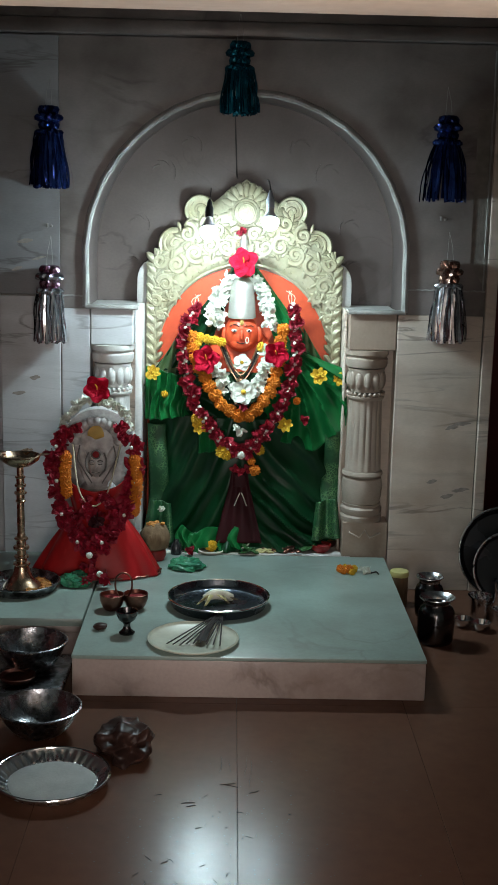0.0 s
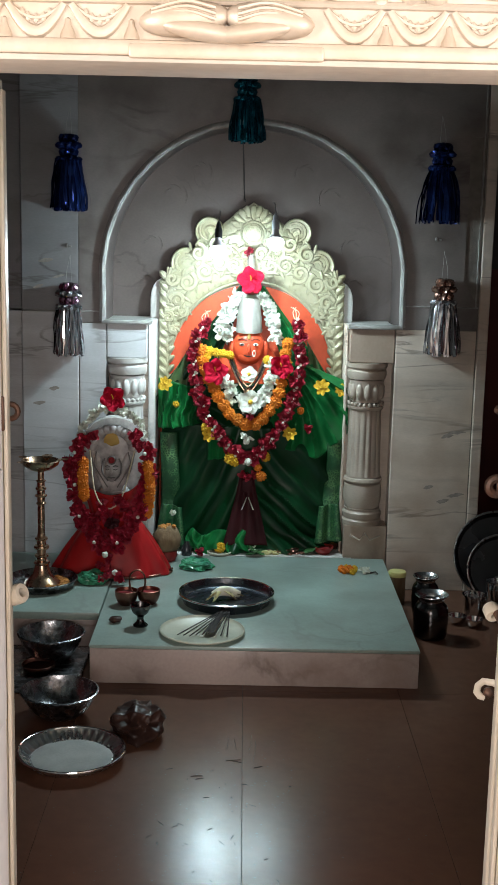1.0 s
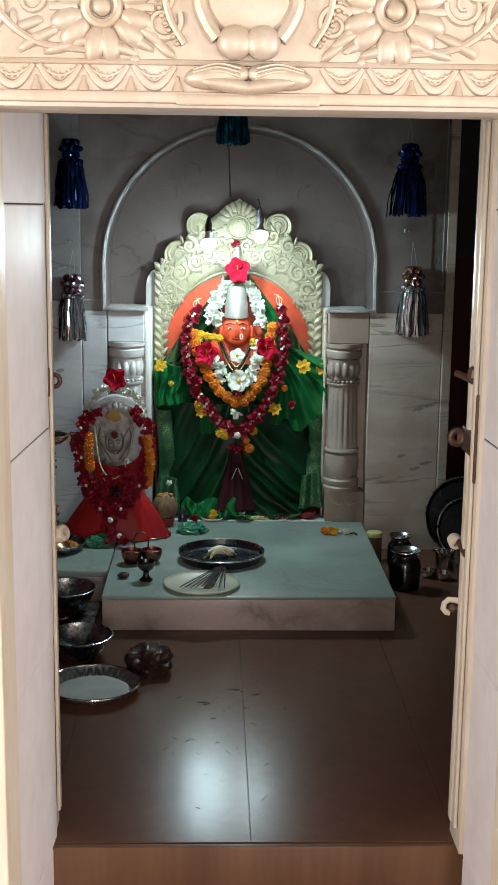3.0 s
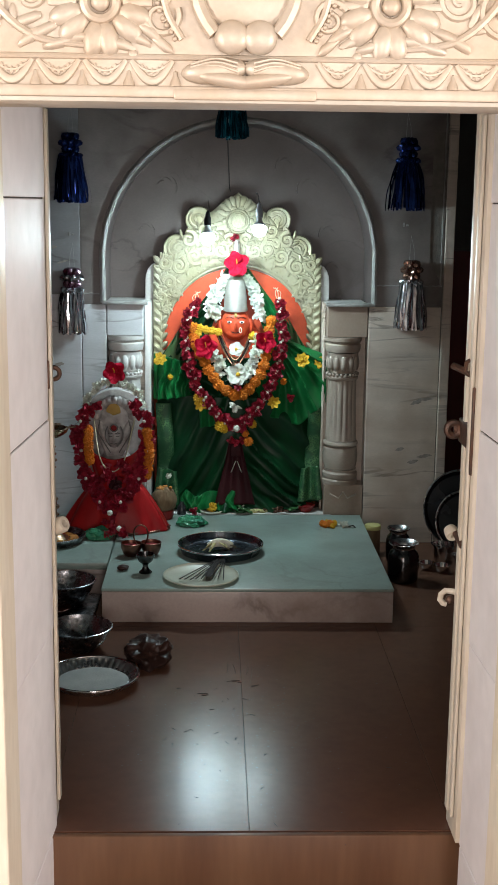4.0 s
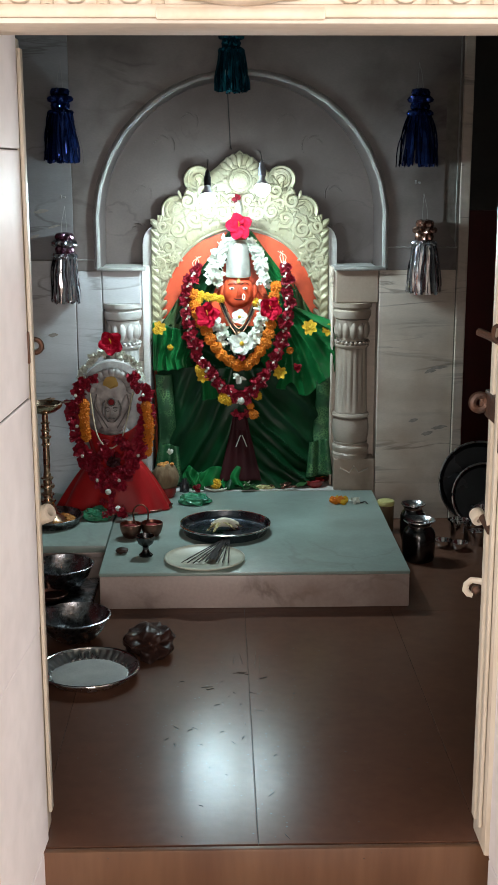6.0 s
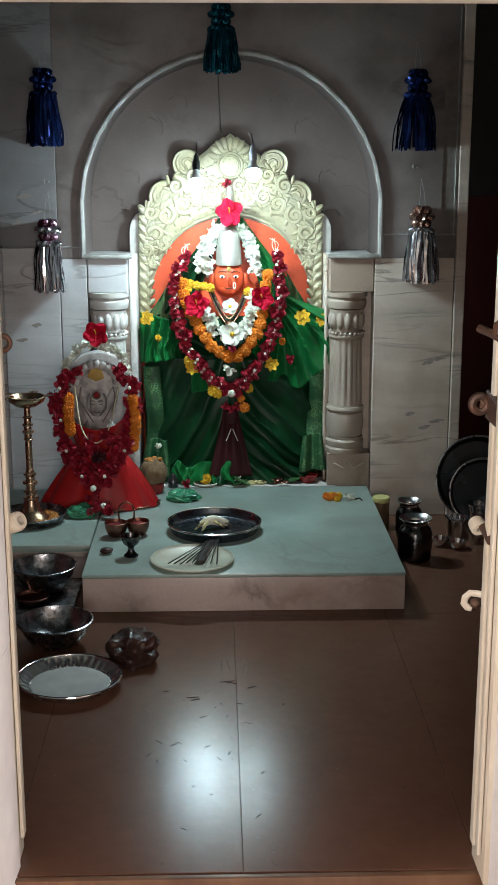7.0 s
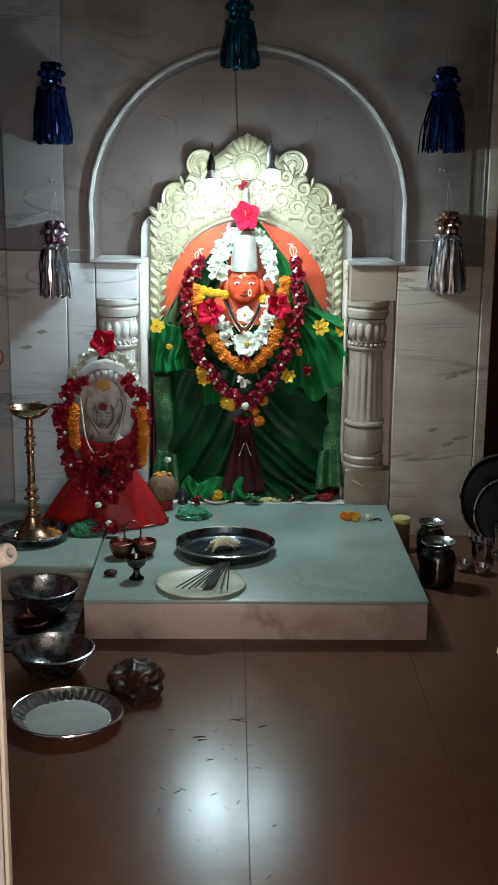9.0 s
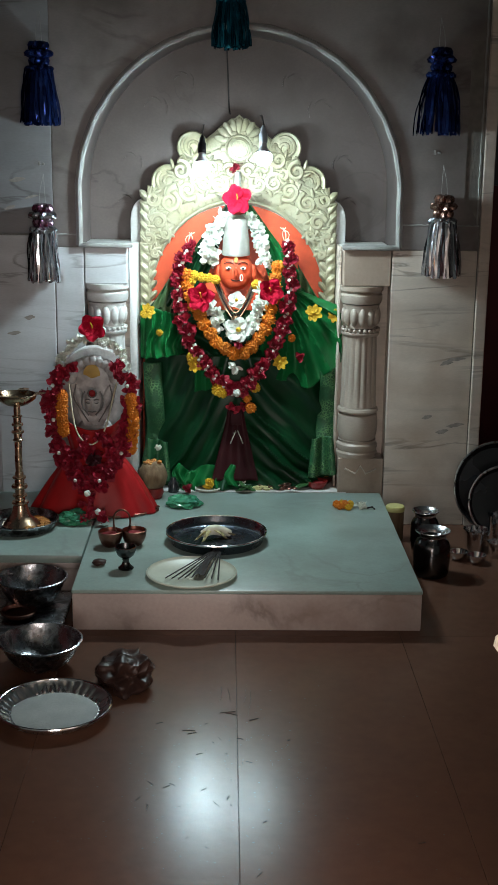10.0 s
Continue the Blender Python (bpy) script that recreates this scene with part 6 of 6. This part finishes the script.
b = thing("banana", (-0.112, -0.60, 0.136), "half-peeled banana lying on the steel plate", "banana")
part("flesh", tube(smoothed([(-0.035, -0.01, 0.022), (0.0, 0.0, 0.034), (0.035, 0.012, 0.026), (0.06, 0.02, 0.016)], 14), 0.016, 10, taper=lambda t: 0.75 + 0.4 * math.sin(math.pi * t)), M_FLESH, b)
for k, (dx, dy) in enumerate(((0.05, -0.03), (0.075, 0.01), (-0.055, -0.045), (-0.03, -0.06))):
    def peel(u, v, dx=dx, dy=dy, k=k):
        w = 0.013 * (1 - 0.7 * v)
        return (dx * v + w * (u - 0.5) * 2 * (0.6 if k < 2 else 1), dy * v + w * (u - 0.5) * 1.6, 0.010 + 0.030 * math.sin(math.pi * (0.35 + 0.6 * v)) * (1 - 0.4 * v))
    thicken(part("peel", cloth(peel, 5, 8), M_BANANA, b, "browning peel"), 0.003)
sticks = thing("incense_sticks", (-0.16, -0.90, 0.146), "fan of dark incense sticks lying on the cream plate", "incense")
for i in range(9):
    a = (-0.100 + 0.002 * i, -0.735 - 0.004 * i, 0.1495 + 0.001 * (i % 3))
    e = (-0.250 + 0.020 * i, -1.000 - 0.010 * math.sin(i), 0.1465 + 0.002 * (i % 2))
    part("stick", tube([a, e], 0.0021, 6), M_STICK, sticks, inworld=True)
# Dark wedge-shaped sheet laid in place of a shadow beside the sticks.
solo("plate_shadow_sheet", cloth(lambda u, v: (-0.107 - 0.045 * v + 0.036 * (u - 0.5) * (0.4 + 0.6 * v), -0.755 - 0.225 * v, 0.1475 + 0.006 * (1 - abs(2 * u - 1))), 6, 14), M_STICK, (0, 0, 0), "dark sheet standing in for a shadow on the cream plate", "packet")
bm = bmesh.new()
rn = random.Random(9)
for i in range(22):
    ball((-0.215 + rn.uniform(-0.04, 0.05), -0.955 + rn.uniform(-0.03, 0.03), 0.137), rn.uniform(0.002, 0.005), bm, (1.4, 1, 0.6), 1, 0.3, i)
tagged(solo("rice_grains", bm, M_WHITEFL, (0, 0, 0), "few white rice grains scattered on the plate", "rice"), kind="stuff")

# brass oil lamp
lamp = thing("oil_lamp", (-0.782, -0.442, 0.133), "tall brass oil lamp standing on a steel plate", "oil lamp")
part("foot", lathe([(0, 0), (0.062, 0.0), (0.066, 0.006), (0.060, 0.014), (0.045, 0.026), (0.034, 0.040), (0.028, 0.06), (0.024, 0.075), (0.0, 0.076)], 36), M_BRASS, lamp)
stem = [(0.0, 0.074), (0.024, 0.076)]
z = 0.076
for k, (r, d) in enumerate(((0.030, 0.012), (0.018, 0.016), (0.026, 0.010), (0.016, 0.02), (0.028, 0.014), (0.017, 0.02), (0.024, 0.010), (0.015, 0.014), (0.013, 0.11), (0.018, 0.008), (0.014, 0.02), (0.022, 0.010), (0.014, 0.016), (0.020, 0.010), (0.014, 0.02), (0.018, 0.008), (0.012, 0.03))):
    stem += [(r * 0.92, z + 0.001), (r, z + d * 0.5), (r * 0.92, z + d - 0.001)]
    z += d
part("stem", lathe(stem + [(0.0, z)], 28), M_BRASS, lamp)
bm = lathe([(0.0, z - 0.002), (0.014, z), (0.040, z + 0.008), (0.064, z + 0.026), (0.070, z + 0.042), (0.067, z + 0.044), (0.058, z + 0.030), (0.036, z + 0.016), (0.0, z + 0.012)], 36)
for i in range(5):
    a = 2 * math.pi * i / 5 + 0.15
    petal(bm, 0.045, 0.020, 0.006, 0.055, Matrix.Translation((0, 0, z + 0.038)) @ Matrix.Rotation(a, 4, "Z"))
part("bowl", bm, M_BRASS, lamp, "five-spouted brass bowl")
bm = bmesh.new()
for i in range(40):
    a, q = rn.uniform(-1.3, 0.9), rn.uniform(0.075, 0.105)
    ball((-0.782 + q * math.cos(a), -0.455 + q * math.sin(a), 0.140 + rn.uniform(0, 0.008)), rn.uniform(0.006, 0.012), bm, (1.3, 1, 0.8), 1, 0.4, i)
tagged(solo("grain_offering", bm, M_GRAIN, (0, 0, 0), "orange grain and petals heaped in the lamp's plate", "grain"), kind="stuff")

# copper cups with a loop
cups = thing("copper_cups", (-0.412, -0.648, 0.131), "pair of joined copper cups with a loop handle, on the platform", "cups")
for x, y in ((-0.037, -0.008), (0.040, 0.006)):
    part("cup", lathe([(0, 0), (0.022, 0.0), (0.026, 0.003), (0.034, 0.016), (0.040, 0.034), (0.0415, 0.052), (0.039, 0.053), (0.037, 0.040), (0.0, 0.038)], 28), M_COPPER, cups, m=Matrix.Translation((x, y, 0)))
    part("powder", ball((x, y, 0.038), 0.033, None, (1, 1, 0.25), 2, 0.2), M_DARKRED, cups, "dark red powder")
part("loop", tube(smoothed([(-0.008, 0, 0.03), (-0.026, 0.004, 0.065), (-0.024, 0.006, 0.105), (0.0, 0.006, 0.122), (0.024, 0.006, 0.105), (0.026, 0.004, 0.065), (0.008, 0, 0.03)], 30), 0.0032, 8), M_COPPER, cups)
gob = thing("metal_goblet", (-0.381, -0.875, 0.131), "small dark metal goblet standing on the platform", "goblet")
part("foot", lathe([(0, 0), (0.024, 0), (0.025, 0.004), (0.014, 0.014), (0.010, 0.026), (0.012, 0.034), (0, 0.035)], 28), M_STEELDARK, gob)
part("cup", lathe([(0, 0.033), (0.012, 0.034), (0.026, 0.046), (0.034, 0.064), (0.0345, 0.074), (0.031, 0.074), (0.026, 0.058), (0.0, 0.05)], 28), M_STEELDARK, gob)
solo("betel_nut", ball((-0.468, -0.845, 0.141), 0.021, None, (1.1, 0.9, 0.5), 2, 0.4, 3), M_BROWNPLASTIC, (0, 0, 0), "small dark betel nut on the platform", "nut")


def steel_bowl(at, r, h, material, label):
    t = thing("steel_bowl", at, label, "bowl", "steel bowls")
    part("body", lathe([(0, 0), (r * 0.50, 0), (r * 0.55, 0.003), (r * 0.74, h * 0.30), (r * 0.90, h * 0.66), (r * 0.985, h * 0.97), (r, h), (r + 0.003, h - 0.001), (r + 0.004, h + 0.003), (r - 0.001, h + 0.005), (r * 0.965, h * 0.95), (r * 0.88, h * 0.66), (r * 0.72, h * 0.32), (r * 0.5, 0.008), (0, 0.006)], 44), material, t)
    return t


steel_bowl((-0.585, -1.313, 0.001), 0.114, 0.075, M_STEELOLD, "worn grey steel bowl on the stone floor")
steel_bowl((-0.680, -0.868, 0.012), 0.110, 0.085, M_STEELOLD, "deep steel bowl standing beside the platform")
solo("metal_sheet", box(-0.84, -0.56, -1.16, -0.76, 0.001, 0.010, 0.003), M_STEELOLD, (0, 0, 0), "dull metal tray lying under the bowls", "tray")
dish = thing("brass_dish", (-0.703, -0.985, 0.011), "small brass dish standing on the metal tray", "dish")
part("body", lathe([(0, 0), (0.035, 0), (0.052, 0.012), (0.056, 0.022), (0.053, 0.023), (0.046, 0.014), (0, 0.010)], 30), M_COPPER, dish)

# crumpled brown plastic bag
bm = bmesh.new()
bmesh.ops.create_icosphere(bm, subdivisions=6, radius=1)
rb = random.Random(12)
folds = [(Vector((rb.uniform(-1, 1), rb.uniform(-1, 1), rb.uniform(-0.6, 0.6))).normalized(), rb.uniform(2.2, 5.5), rb.uniform(0, 3)) for i in range(8)]
for v in bm.verts:
    d = v.co.copy()
    w = d + 0.22 * Vector((noise.noise(d * 2.3), noise.noise(d * 2.3 + Vector((7, 0, 0))), noise.noise(d * 2.3 + Vector((0, 7, 0)))))
    k = 0.40 + 0.26 * noise.noise(d * 1.5) + sum(0.125 * (1 - abs(math.sin(w.dot(n) * f + p))) for n, f, p in folds)
    v.co = Vector((d.x * 0.100 * k, d.y * 0.112 * k, max(-0.030, d.z * 0.062 * k)))
solo("plastic_bag", bm, M_BROWNPLASTIC, (-0.335, -1.425, 0.031), "crumpled brown plastic bag on the stone floor", "plastic bag")

# vessels to the east of the platform
def lota(at, r, h, material, label):
    t = thing("steel_pot", at, label, "pot", "steel pots")
    pot = part("body", lathe([(0, 0), (r * 0.78, 0), (r * 0.86, 0.004), (r * 0.92, h * 0.12), (r * 0.96, h * 0.45), (r * 0.94, h * 0.68), (r * 0.84, h * 0.78), (r * 0.70, h * 0.83), (r * 0.68, h * 0.88), (0, h * 0.86)], 40), material, t)
    part("rim", lathe([(r * 0.67, h * 0.85), (r * 0.70, h * 0.92), (r * 0.86, h * 0.985), (r * 0.92, h), (r * 0.91, h + 0.003), (r * 0.82, h * 0.985), (r * 0.64, h * 0.92), (r * 0.61, h * 0.86)], 40), M_STEEL, pot, "bright flared rim")
    return t


lota((0.642, -0.560, 0.001), 0.066, 0.158, M_STEELDARK, "dark steel water pot with a flared rim on the floor")
lota((0.660, -0.300, 0.001), 0.054, 0.148, M_STEELDARK, "small dark steel pot behind the water pot")
box_t = thing("round_tin", (0.566, -0.185, 0.001), "round tin with a yellow lid beside the platform", "tin")
can = part("body", lathe([(0, 0), (0.031, 0), (0.033, 0.003), (0.033, 0.112), (0.0, 0.113)], 32), M_COCO, box_t)
part("lid", lathe([(0.0, 0.113), (0.0345, 0.113), (0.0355, 0.116), (0.0355, 0.128), (0.033, 0.132), (0.0, 0.133)], 32), M_LID, can, "yellow plastic lid")


def leaning_plate(x, y, r, lean, turn_z, material, label, depth=0.03):
    t = thing("round_tray", (x, y, 0.001), label, "tray", "leaning trays")
    m = Matrix.Rotation(radians(turn_z), 4, "Z") @ Matrix.Rotation(radians(90 - lean), 4, "X")
    m = Matrix.Translation((0, 0, r * math.cos(radians(lean)) + 0.012)) @ m
    bm = lathe([(0, 0), (r * 0.86, 0), (r * 0.885, 0.003), (r * 0.97, depth - 0.002), (r, depth), (r + 0.002, depth + 0.004), (r * 0.985, depth + 0.003), (r * 0.955, depth - 0.004), (r * 0.875, 0.006), (0, 0.005)], 56)
    part("dish", bm, material, t, m=m)
    # Ring of brighter steel in place of the highlight along the tray's edge.
    part("rim", tube([(r * math.cos(a), r * math.sin(a), depth + 0.003) for a in [2 * math.pi * i / 56 for i in range(56)]], 0.0042, 8, closed=True), M_STEEL, t, "bright rim standing in for its highlight", m=m)
    return t


leaning_plate(0.968, -0.090, 0.172, 14, 0, M_BLACKIRON, "large blackened round tray leaning on the wall")
leaning_plate(0.972, -0.175, 0.136, 16, 0, M_BLACKIRON, "smaller dark round tray leaning on the large one")


def tumbler(at, r, h, label):
    t = thing("steel_tumbler", at, label, "tumbler", "steel tumblers")
    part("body", lathe([(0, 0), (r * 0.74, 0), (r * 0.76, 0.003), (r * 0.97, h - 0.004), (r + 0.002, h - 0.003), (r + 0.002, h), (r * 0.96, h), (r * 0.73, 0.006), (0, 0.005)], 32), M_CHROME, t)
    return t


tumbler((0.850, -0.297, 0.001), 0.046, 0.080, "shiny steel tumbler on the floor by the trays")
tumbler((0.945, -0.250, 0.001), 0.044, 0.120, "tall shiny steel tumbler by the trays")
tumbler((0.905, -0.375, 0.001), 0.030, 0.058, "small shiny steel tumbler on the floor")
tumbler((0.975, -0.330, 0.001), 0.034, 0.085, "shiny steel tumbler on the floor by the trays")
for x, y in ((0.767, -0.409), (0.824, -0.445)):
    t = thing("steel_cup", (x, y, 0.001), "tiny round steel cup on the floor", "cup", "steel cups")
    part("body", lathe([(0, 0), (0.018, 0), (0.030, 0.014), (0.034, 0.032), (0.031, 0.032), (0.024, 0.016), (0, 0.01)], 28), M_CHROME, t)

# ---- offerings ----
def packet(at, size, label, seed):
    bm = bmesh.new()
    b2 = bmesh.new()
    bmesh.ops.create_icosphere(b2, subdivisions=4, radius=1)
    for v in b2.verts:
        d = v.co.copy()
        k = 1 + 0.35 * noise.noise(d * 2.2 + Vector((seed, 0, 0))) + 0.22 * abs(noise.noise(d * 5 + Vector((0, seed, 0))))
        v.co = Vector((d.x * size[0] * k, d.y * size[1] * k, max(-size[2] * 0.55, d.z * size[2] * k)))
    merge(bm, b2)
    return solo("plastic_packet", bm, M_GREENPLASTIC, Vector(at) + Vector((0, 0, size[2] * 0.55)), label, "packet", "plastic packets", smooth=False)


packet((-0.600, -0.405, 0.129), (0.052, 0.04, 0.030), "crumpled green plastic packet by the small statue", 1.0)
packet((-0.222, -0.195, 0.131), (0.058, 0.045, 0.024), "crumpled green plastic packet at the statue's feet", 5.0)
kal = thing("coconut_pot", (-0.343, -0.085, 0.131), "coconut fibre set in a small red pot by the statue", "pot")
part("pot", lathe([(0, 0), (0.034, 0), (0.042, 0.02), (0.040, 0.04), (0, 0.042)], 28), M_REDBOWL, kal)
nut = part("coconut", ball((0, 0, 0.085), 0.056, None, (1, 0.95, 1.02), 3, 0.12), M_COCO, kal, "fibrous brown coconut")
bm = bmesh.new()
for i in range(26):
    a, q = rn.uniform(0, 6.28), rn.uniform(0, 0.034)
    ball((q * math.cos(a), q * math.sin(a), 0.136 + rn.uniform(-0.004, 0.006)), 0.008, bm, (1.2, 1, 0.8), 1, 0.4, i)
part("petals", bm, M_GRAIN, nut, "orange petals on top")
for x, y, lab, m in ((0.290, 0.055, "small red lacquer bowl at the statue's feet", M_REDBOWL), (0.325, 0.135, "small clay bowl at the statue's feet", M_COPPER)):
    t = thing("small_bowl", (x, y, 0.131), lab, "bowl", "small bowls")
    cup = part("body", lathe([(0, 0), (0.024, 0), (0.036, 0.012), (0.042, 0.030), (0.038, 0.030), (0.030, 0.016), (0, 0.012)], 28), m, t)
    part("powder", ball((0, 0, 0.020), 0.032, None, (1, 1, 0.25), 2, 0.25), M_GRAIN if m is M_COPPER else M_DARKRED, cup)
t = rim_plate("white_saucer", (-0.135, 0.020, 0.131), 0.048, 0.008, M_MELA, "small white saucer with a yellow bloom", "saucer", 0.15)
flower("yellow_bloom", ME_YEL, (-0.135, 0.020, 0.156), 0.027, "yellow marigold on the small saucer", (0, -0.4, 1))
flower("red_flower", ME_ROSE[0], (-0.212, -0.035, 0.150), 0.026, "dark red bloom on the platform", (0, -0.4, 1))
for i, (x, y) in enumerate(((-0.055, 0.035), (-0.025, 0.05), (0.0, 0.03), (-0.075, 0.055))):
    flower("white_blossom", ME_TUBE[i % 3], (x, y, 0.147 + 0.006 * (i % 2)), 0.020, "white blossom fallen on the platform", (0, -0.3, 1), group="fallen blossoms")
for i, (x, y, a) in enumerate(((-0.08, 0.03, 0.6), (-0.10, 0.01, 2.4), (-0.03, 0.0, -0.4), (0.20, 0.03, 0.2), (0.22, 0.05, 1.0), (0.05, 0.0, 2.9))):
    bm = bmesh.new()
    petal(bm, 0.07, 0.022, 0.022, 0.0, Matrix.Rotation(a, 4, "Z") @ Matrix.Rotation(-0.12, 4, "Y"), 0.003)
    thicken(solo("leaf", bm, M_LEAF, (x, y, 0.133), "green leaf lying at the statue's feet", "leaf", "fallen leaves"), 0.0015)
solo("betel_nut", ball((0.072, 0.085, 0.153), 0.024, None, (1, 1, 0.9), 3, 0.1), M_BANANA, (0, 0, 0), "round pale nut at the statue's feet", "nut")
bm = bmesh.new()
for i in range(60):
    ball((0.135 + rn.gauss(0, 0.030), 0.045 + rn.gauss(0, 0.016), 0.136 + rn.uniform(0, 0.012)), rn.uniform(0.006, 0.012), bm, (1.5, 1, 0.7), 1, 0.4, i)
tagged(solo("dried_petals", bm, M_COPPER, (0, 0, 0), "heap of dried reddish petals and twigs at the statue's feet", "petals"), kind="stuff")
bm = bmesh.new()
for i in range(26):
    ball((0.060 + rn.gauss(0, 0.035), 0.030 + rn.gauss(0, 0.014), 0.135 + rn.uniform(0, 0.008)), rn.uniform(0.006, 0.012), bm, (1.6, 0.8, 0.6), 1, 0.4, i + 50)
tagged(solo("dried_pods", bm, M_BANANA, (0, 0, 0), "scattered dried pods at the statue's feet", "pods"), kind="stuff")
for i, (x, y, s) in enumerate(((0.345, -0.205, 0.018), (0.365, -0.190, 0.016), (0.375, -0.215, 0.020), (0.395, -0.200, 0.017), (0.355, -0.225, 0.015), (0.385, -0.235, 0.014))):
    flower("yellow_bloom", ME_YEL if i % 2 else ME_MARI, (x, y, 0.131 + s * 0.7), s, "small wilted marigold on the platform", (0, -0.3, 1), group="wilted marigolds")
for i, (x, y) in enumerate(((0.425, -0.20), (0.445, -0.215), (0.435, -0.225))):
    flower("white_blossom", ME_TUBE[i], (x, y, 0.143), 0.017, "white blossom fallen on the platform", (0, -0.3, 1), group="fallen blossoms")
solo("twig", tube([(0.455, -0.225, 0.135), (0.475, -0.222, 0.139), (0.483, -0.235, 0.134)], 0.003, 6), M_STICK, (0, 0, 0), "small curled dry twig on the platform", "twig")
t = thing("glass_bottle", (-0.268, -0.01, 0.131), "tiny dark glass bottle at the statue's feet", "bottle")
part("body", lathe([(0, 0), (0.020, 0), (0.021, 0.004), (0.021, 0.035), (0.012, 0.045), (0.010, 0.056), (0, 0.057)], 20), M_BLACKIRON, t)

# dark scratches in the polished floor
rn = random.Random(21)
bm = bmesh.new()
for x, y, l, a in ((-0.078, -1.49, 0.09, 1.52), (-0.055, -1.50, 0.07, 1.60), (-0.012, -1.50, 0.13, 1.50), (-0.002, -1.54, 0.15, 1.48), (0.008, -1.64, 0.03, 0.5), (-0.06, -1.60, 0.04, 0.2), (-0.05, -1.61, 0.03, -0.4),
                   (-0.16, -1.70, 0.035, 0.1), (-0.15, -1.715, 0.02, 0.4), (-0.13, -1.82, 0.012, 0.3), (-0.20, -1.97, 0.02, 0.9), (-0.06, -2.02, 0.018, 1.2), (-0.24, -2.06, 0.025, 1.7), (0.02, -2.12, 0.016, 1.1), (0.09, -1.75, 0.008, 0.4), (0.35, -2.2, 0.02, 0.2)):
    p = [Vector((x + l * (t - 0.5) * math.cos(a) + rn.uniform(-0.003, 0.003), y + l * (t - 0.5) * math.sin(a), 0.0004)) for t in (0, 0.2, 0.45, 0.7, 1)]
    tube(p, rn.uniform(0.0010, 0.0022), 4, bm, flat=0.15, taper=lambda t: 0.3 + 0.9 * math.sin(math.pi * (0.1 + 0.8 * t)))
for i in range(34):
    x, y, l, a = rn.gauss(-0.10, 0.11), rn.gauss(-1.95, 0.24), rn.uniform(0.004, 0.022), rn.gauss(1.5, 0.7)
    bend = rn.uniform(-0.5, 0.5)
    p = [Vector((x + l * (t - 0.5) * math.cos(a + bend * t), y + l * (t - 0.5) * math.sin(a + bend * t), 0.0004)) for t in (0, 0.25, 0.5, 0.75, 1)]
    tube(p, rn.uniform(0.0005, 0.0015), 4, bm, flat=0.15, taper=lambda t: 0.3 + 0.9 * math.sin(math.pi * (0.1 + 0.8 * t)))
for i in range(220):
    ball((rn.gauss(-0.08, 0.22), rn.gauss(-1.95, 0.26), 0.0003), rn.uniform(0.0008, 0.0022), bm, (1.3, 1, 0.12), 1, 0.4, i)
tagged(solo("floor_scratches", bm, M_JOINT, (0, 0, 0), "dark scratches worn into the polished floor", "scratches"), kind="structure")

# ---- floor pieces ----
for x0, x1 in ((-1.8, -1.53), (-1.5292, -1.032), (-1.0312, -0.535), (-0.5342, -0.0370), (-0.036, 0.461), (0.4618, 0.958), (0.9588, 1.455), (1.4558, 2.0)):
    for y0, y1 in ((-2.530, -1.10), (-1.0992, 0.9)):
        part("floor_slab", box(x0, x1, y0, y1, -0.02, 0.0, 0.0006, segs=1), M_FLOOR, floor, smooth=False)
for x0, x1 in ((-2.6, -1.3), (-1.298, -0.03), (-0.028, 1.2), (1.202, 2.6)):
    for y0, y1 in ((-3.3, -2.5605), (-4.5, -3.302), (-6.2, -4.502), (-8.2, -6.202)):
        part("floor_slab", box(x0, x1, y0, y1, STEP - 0.02, STEP, 0.0006, segs=1), M_SILL, outer_floor, smooth=False)
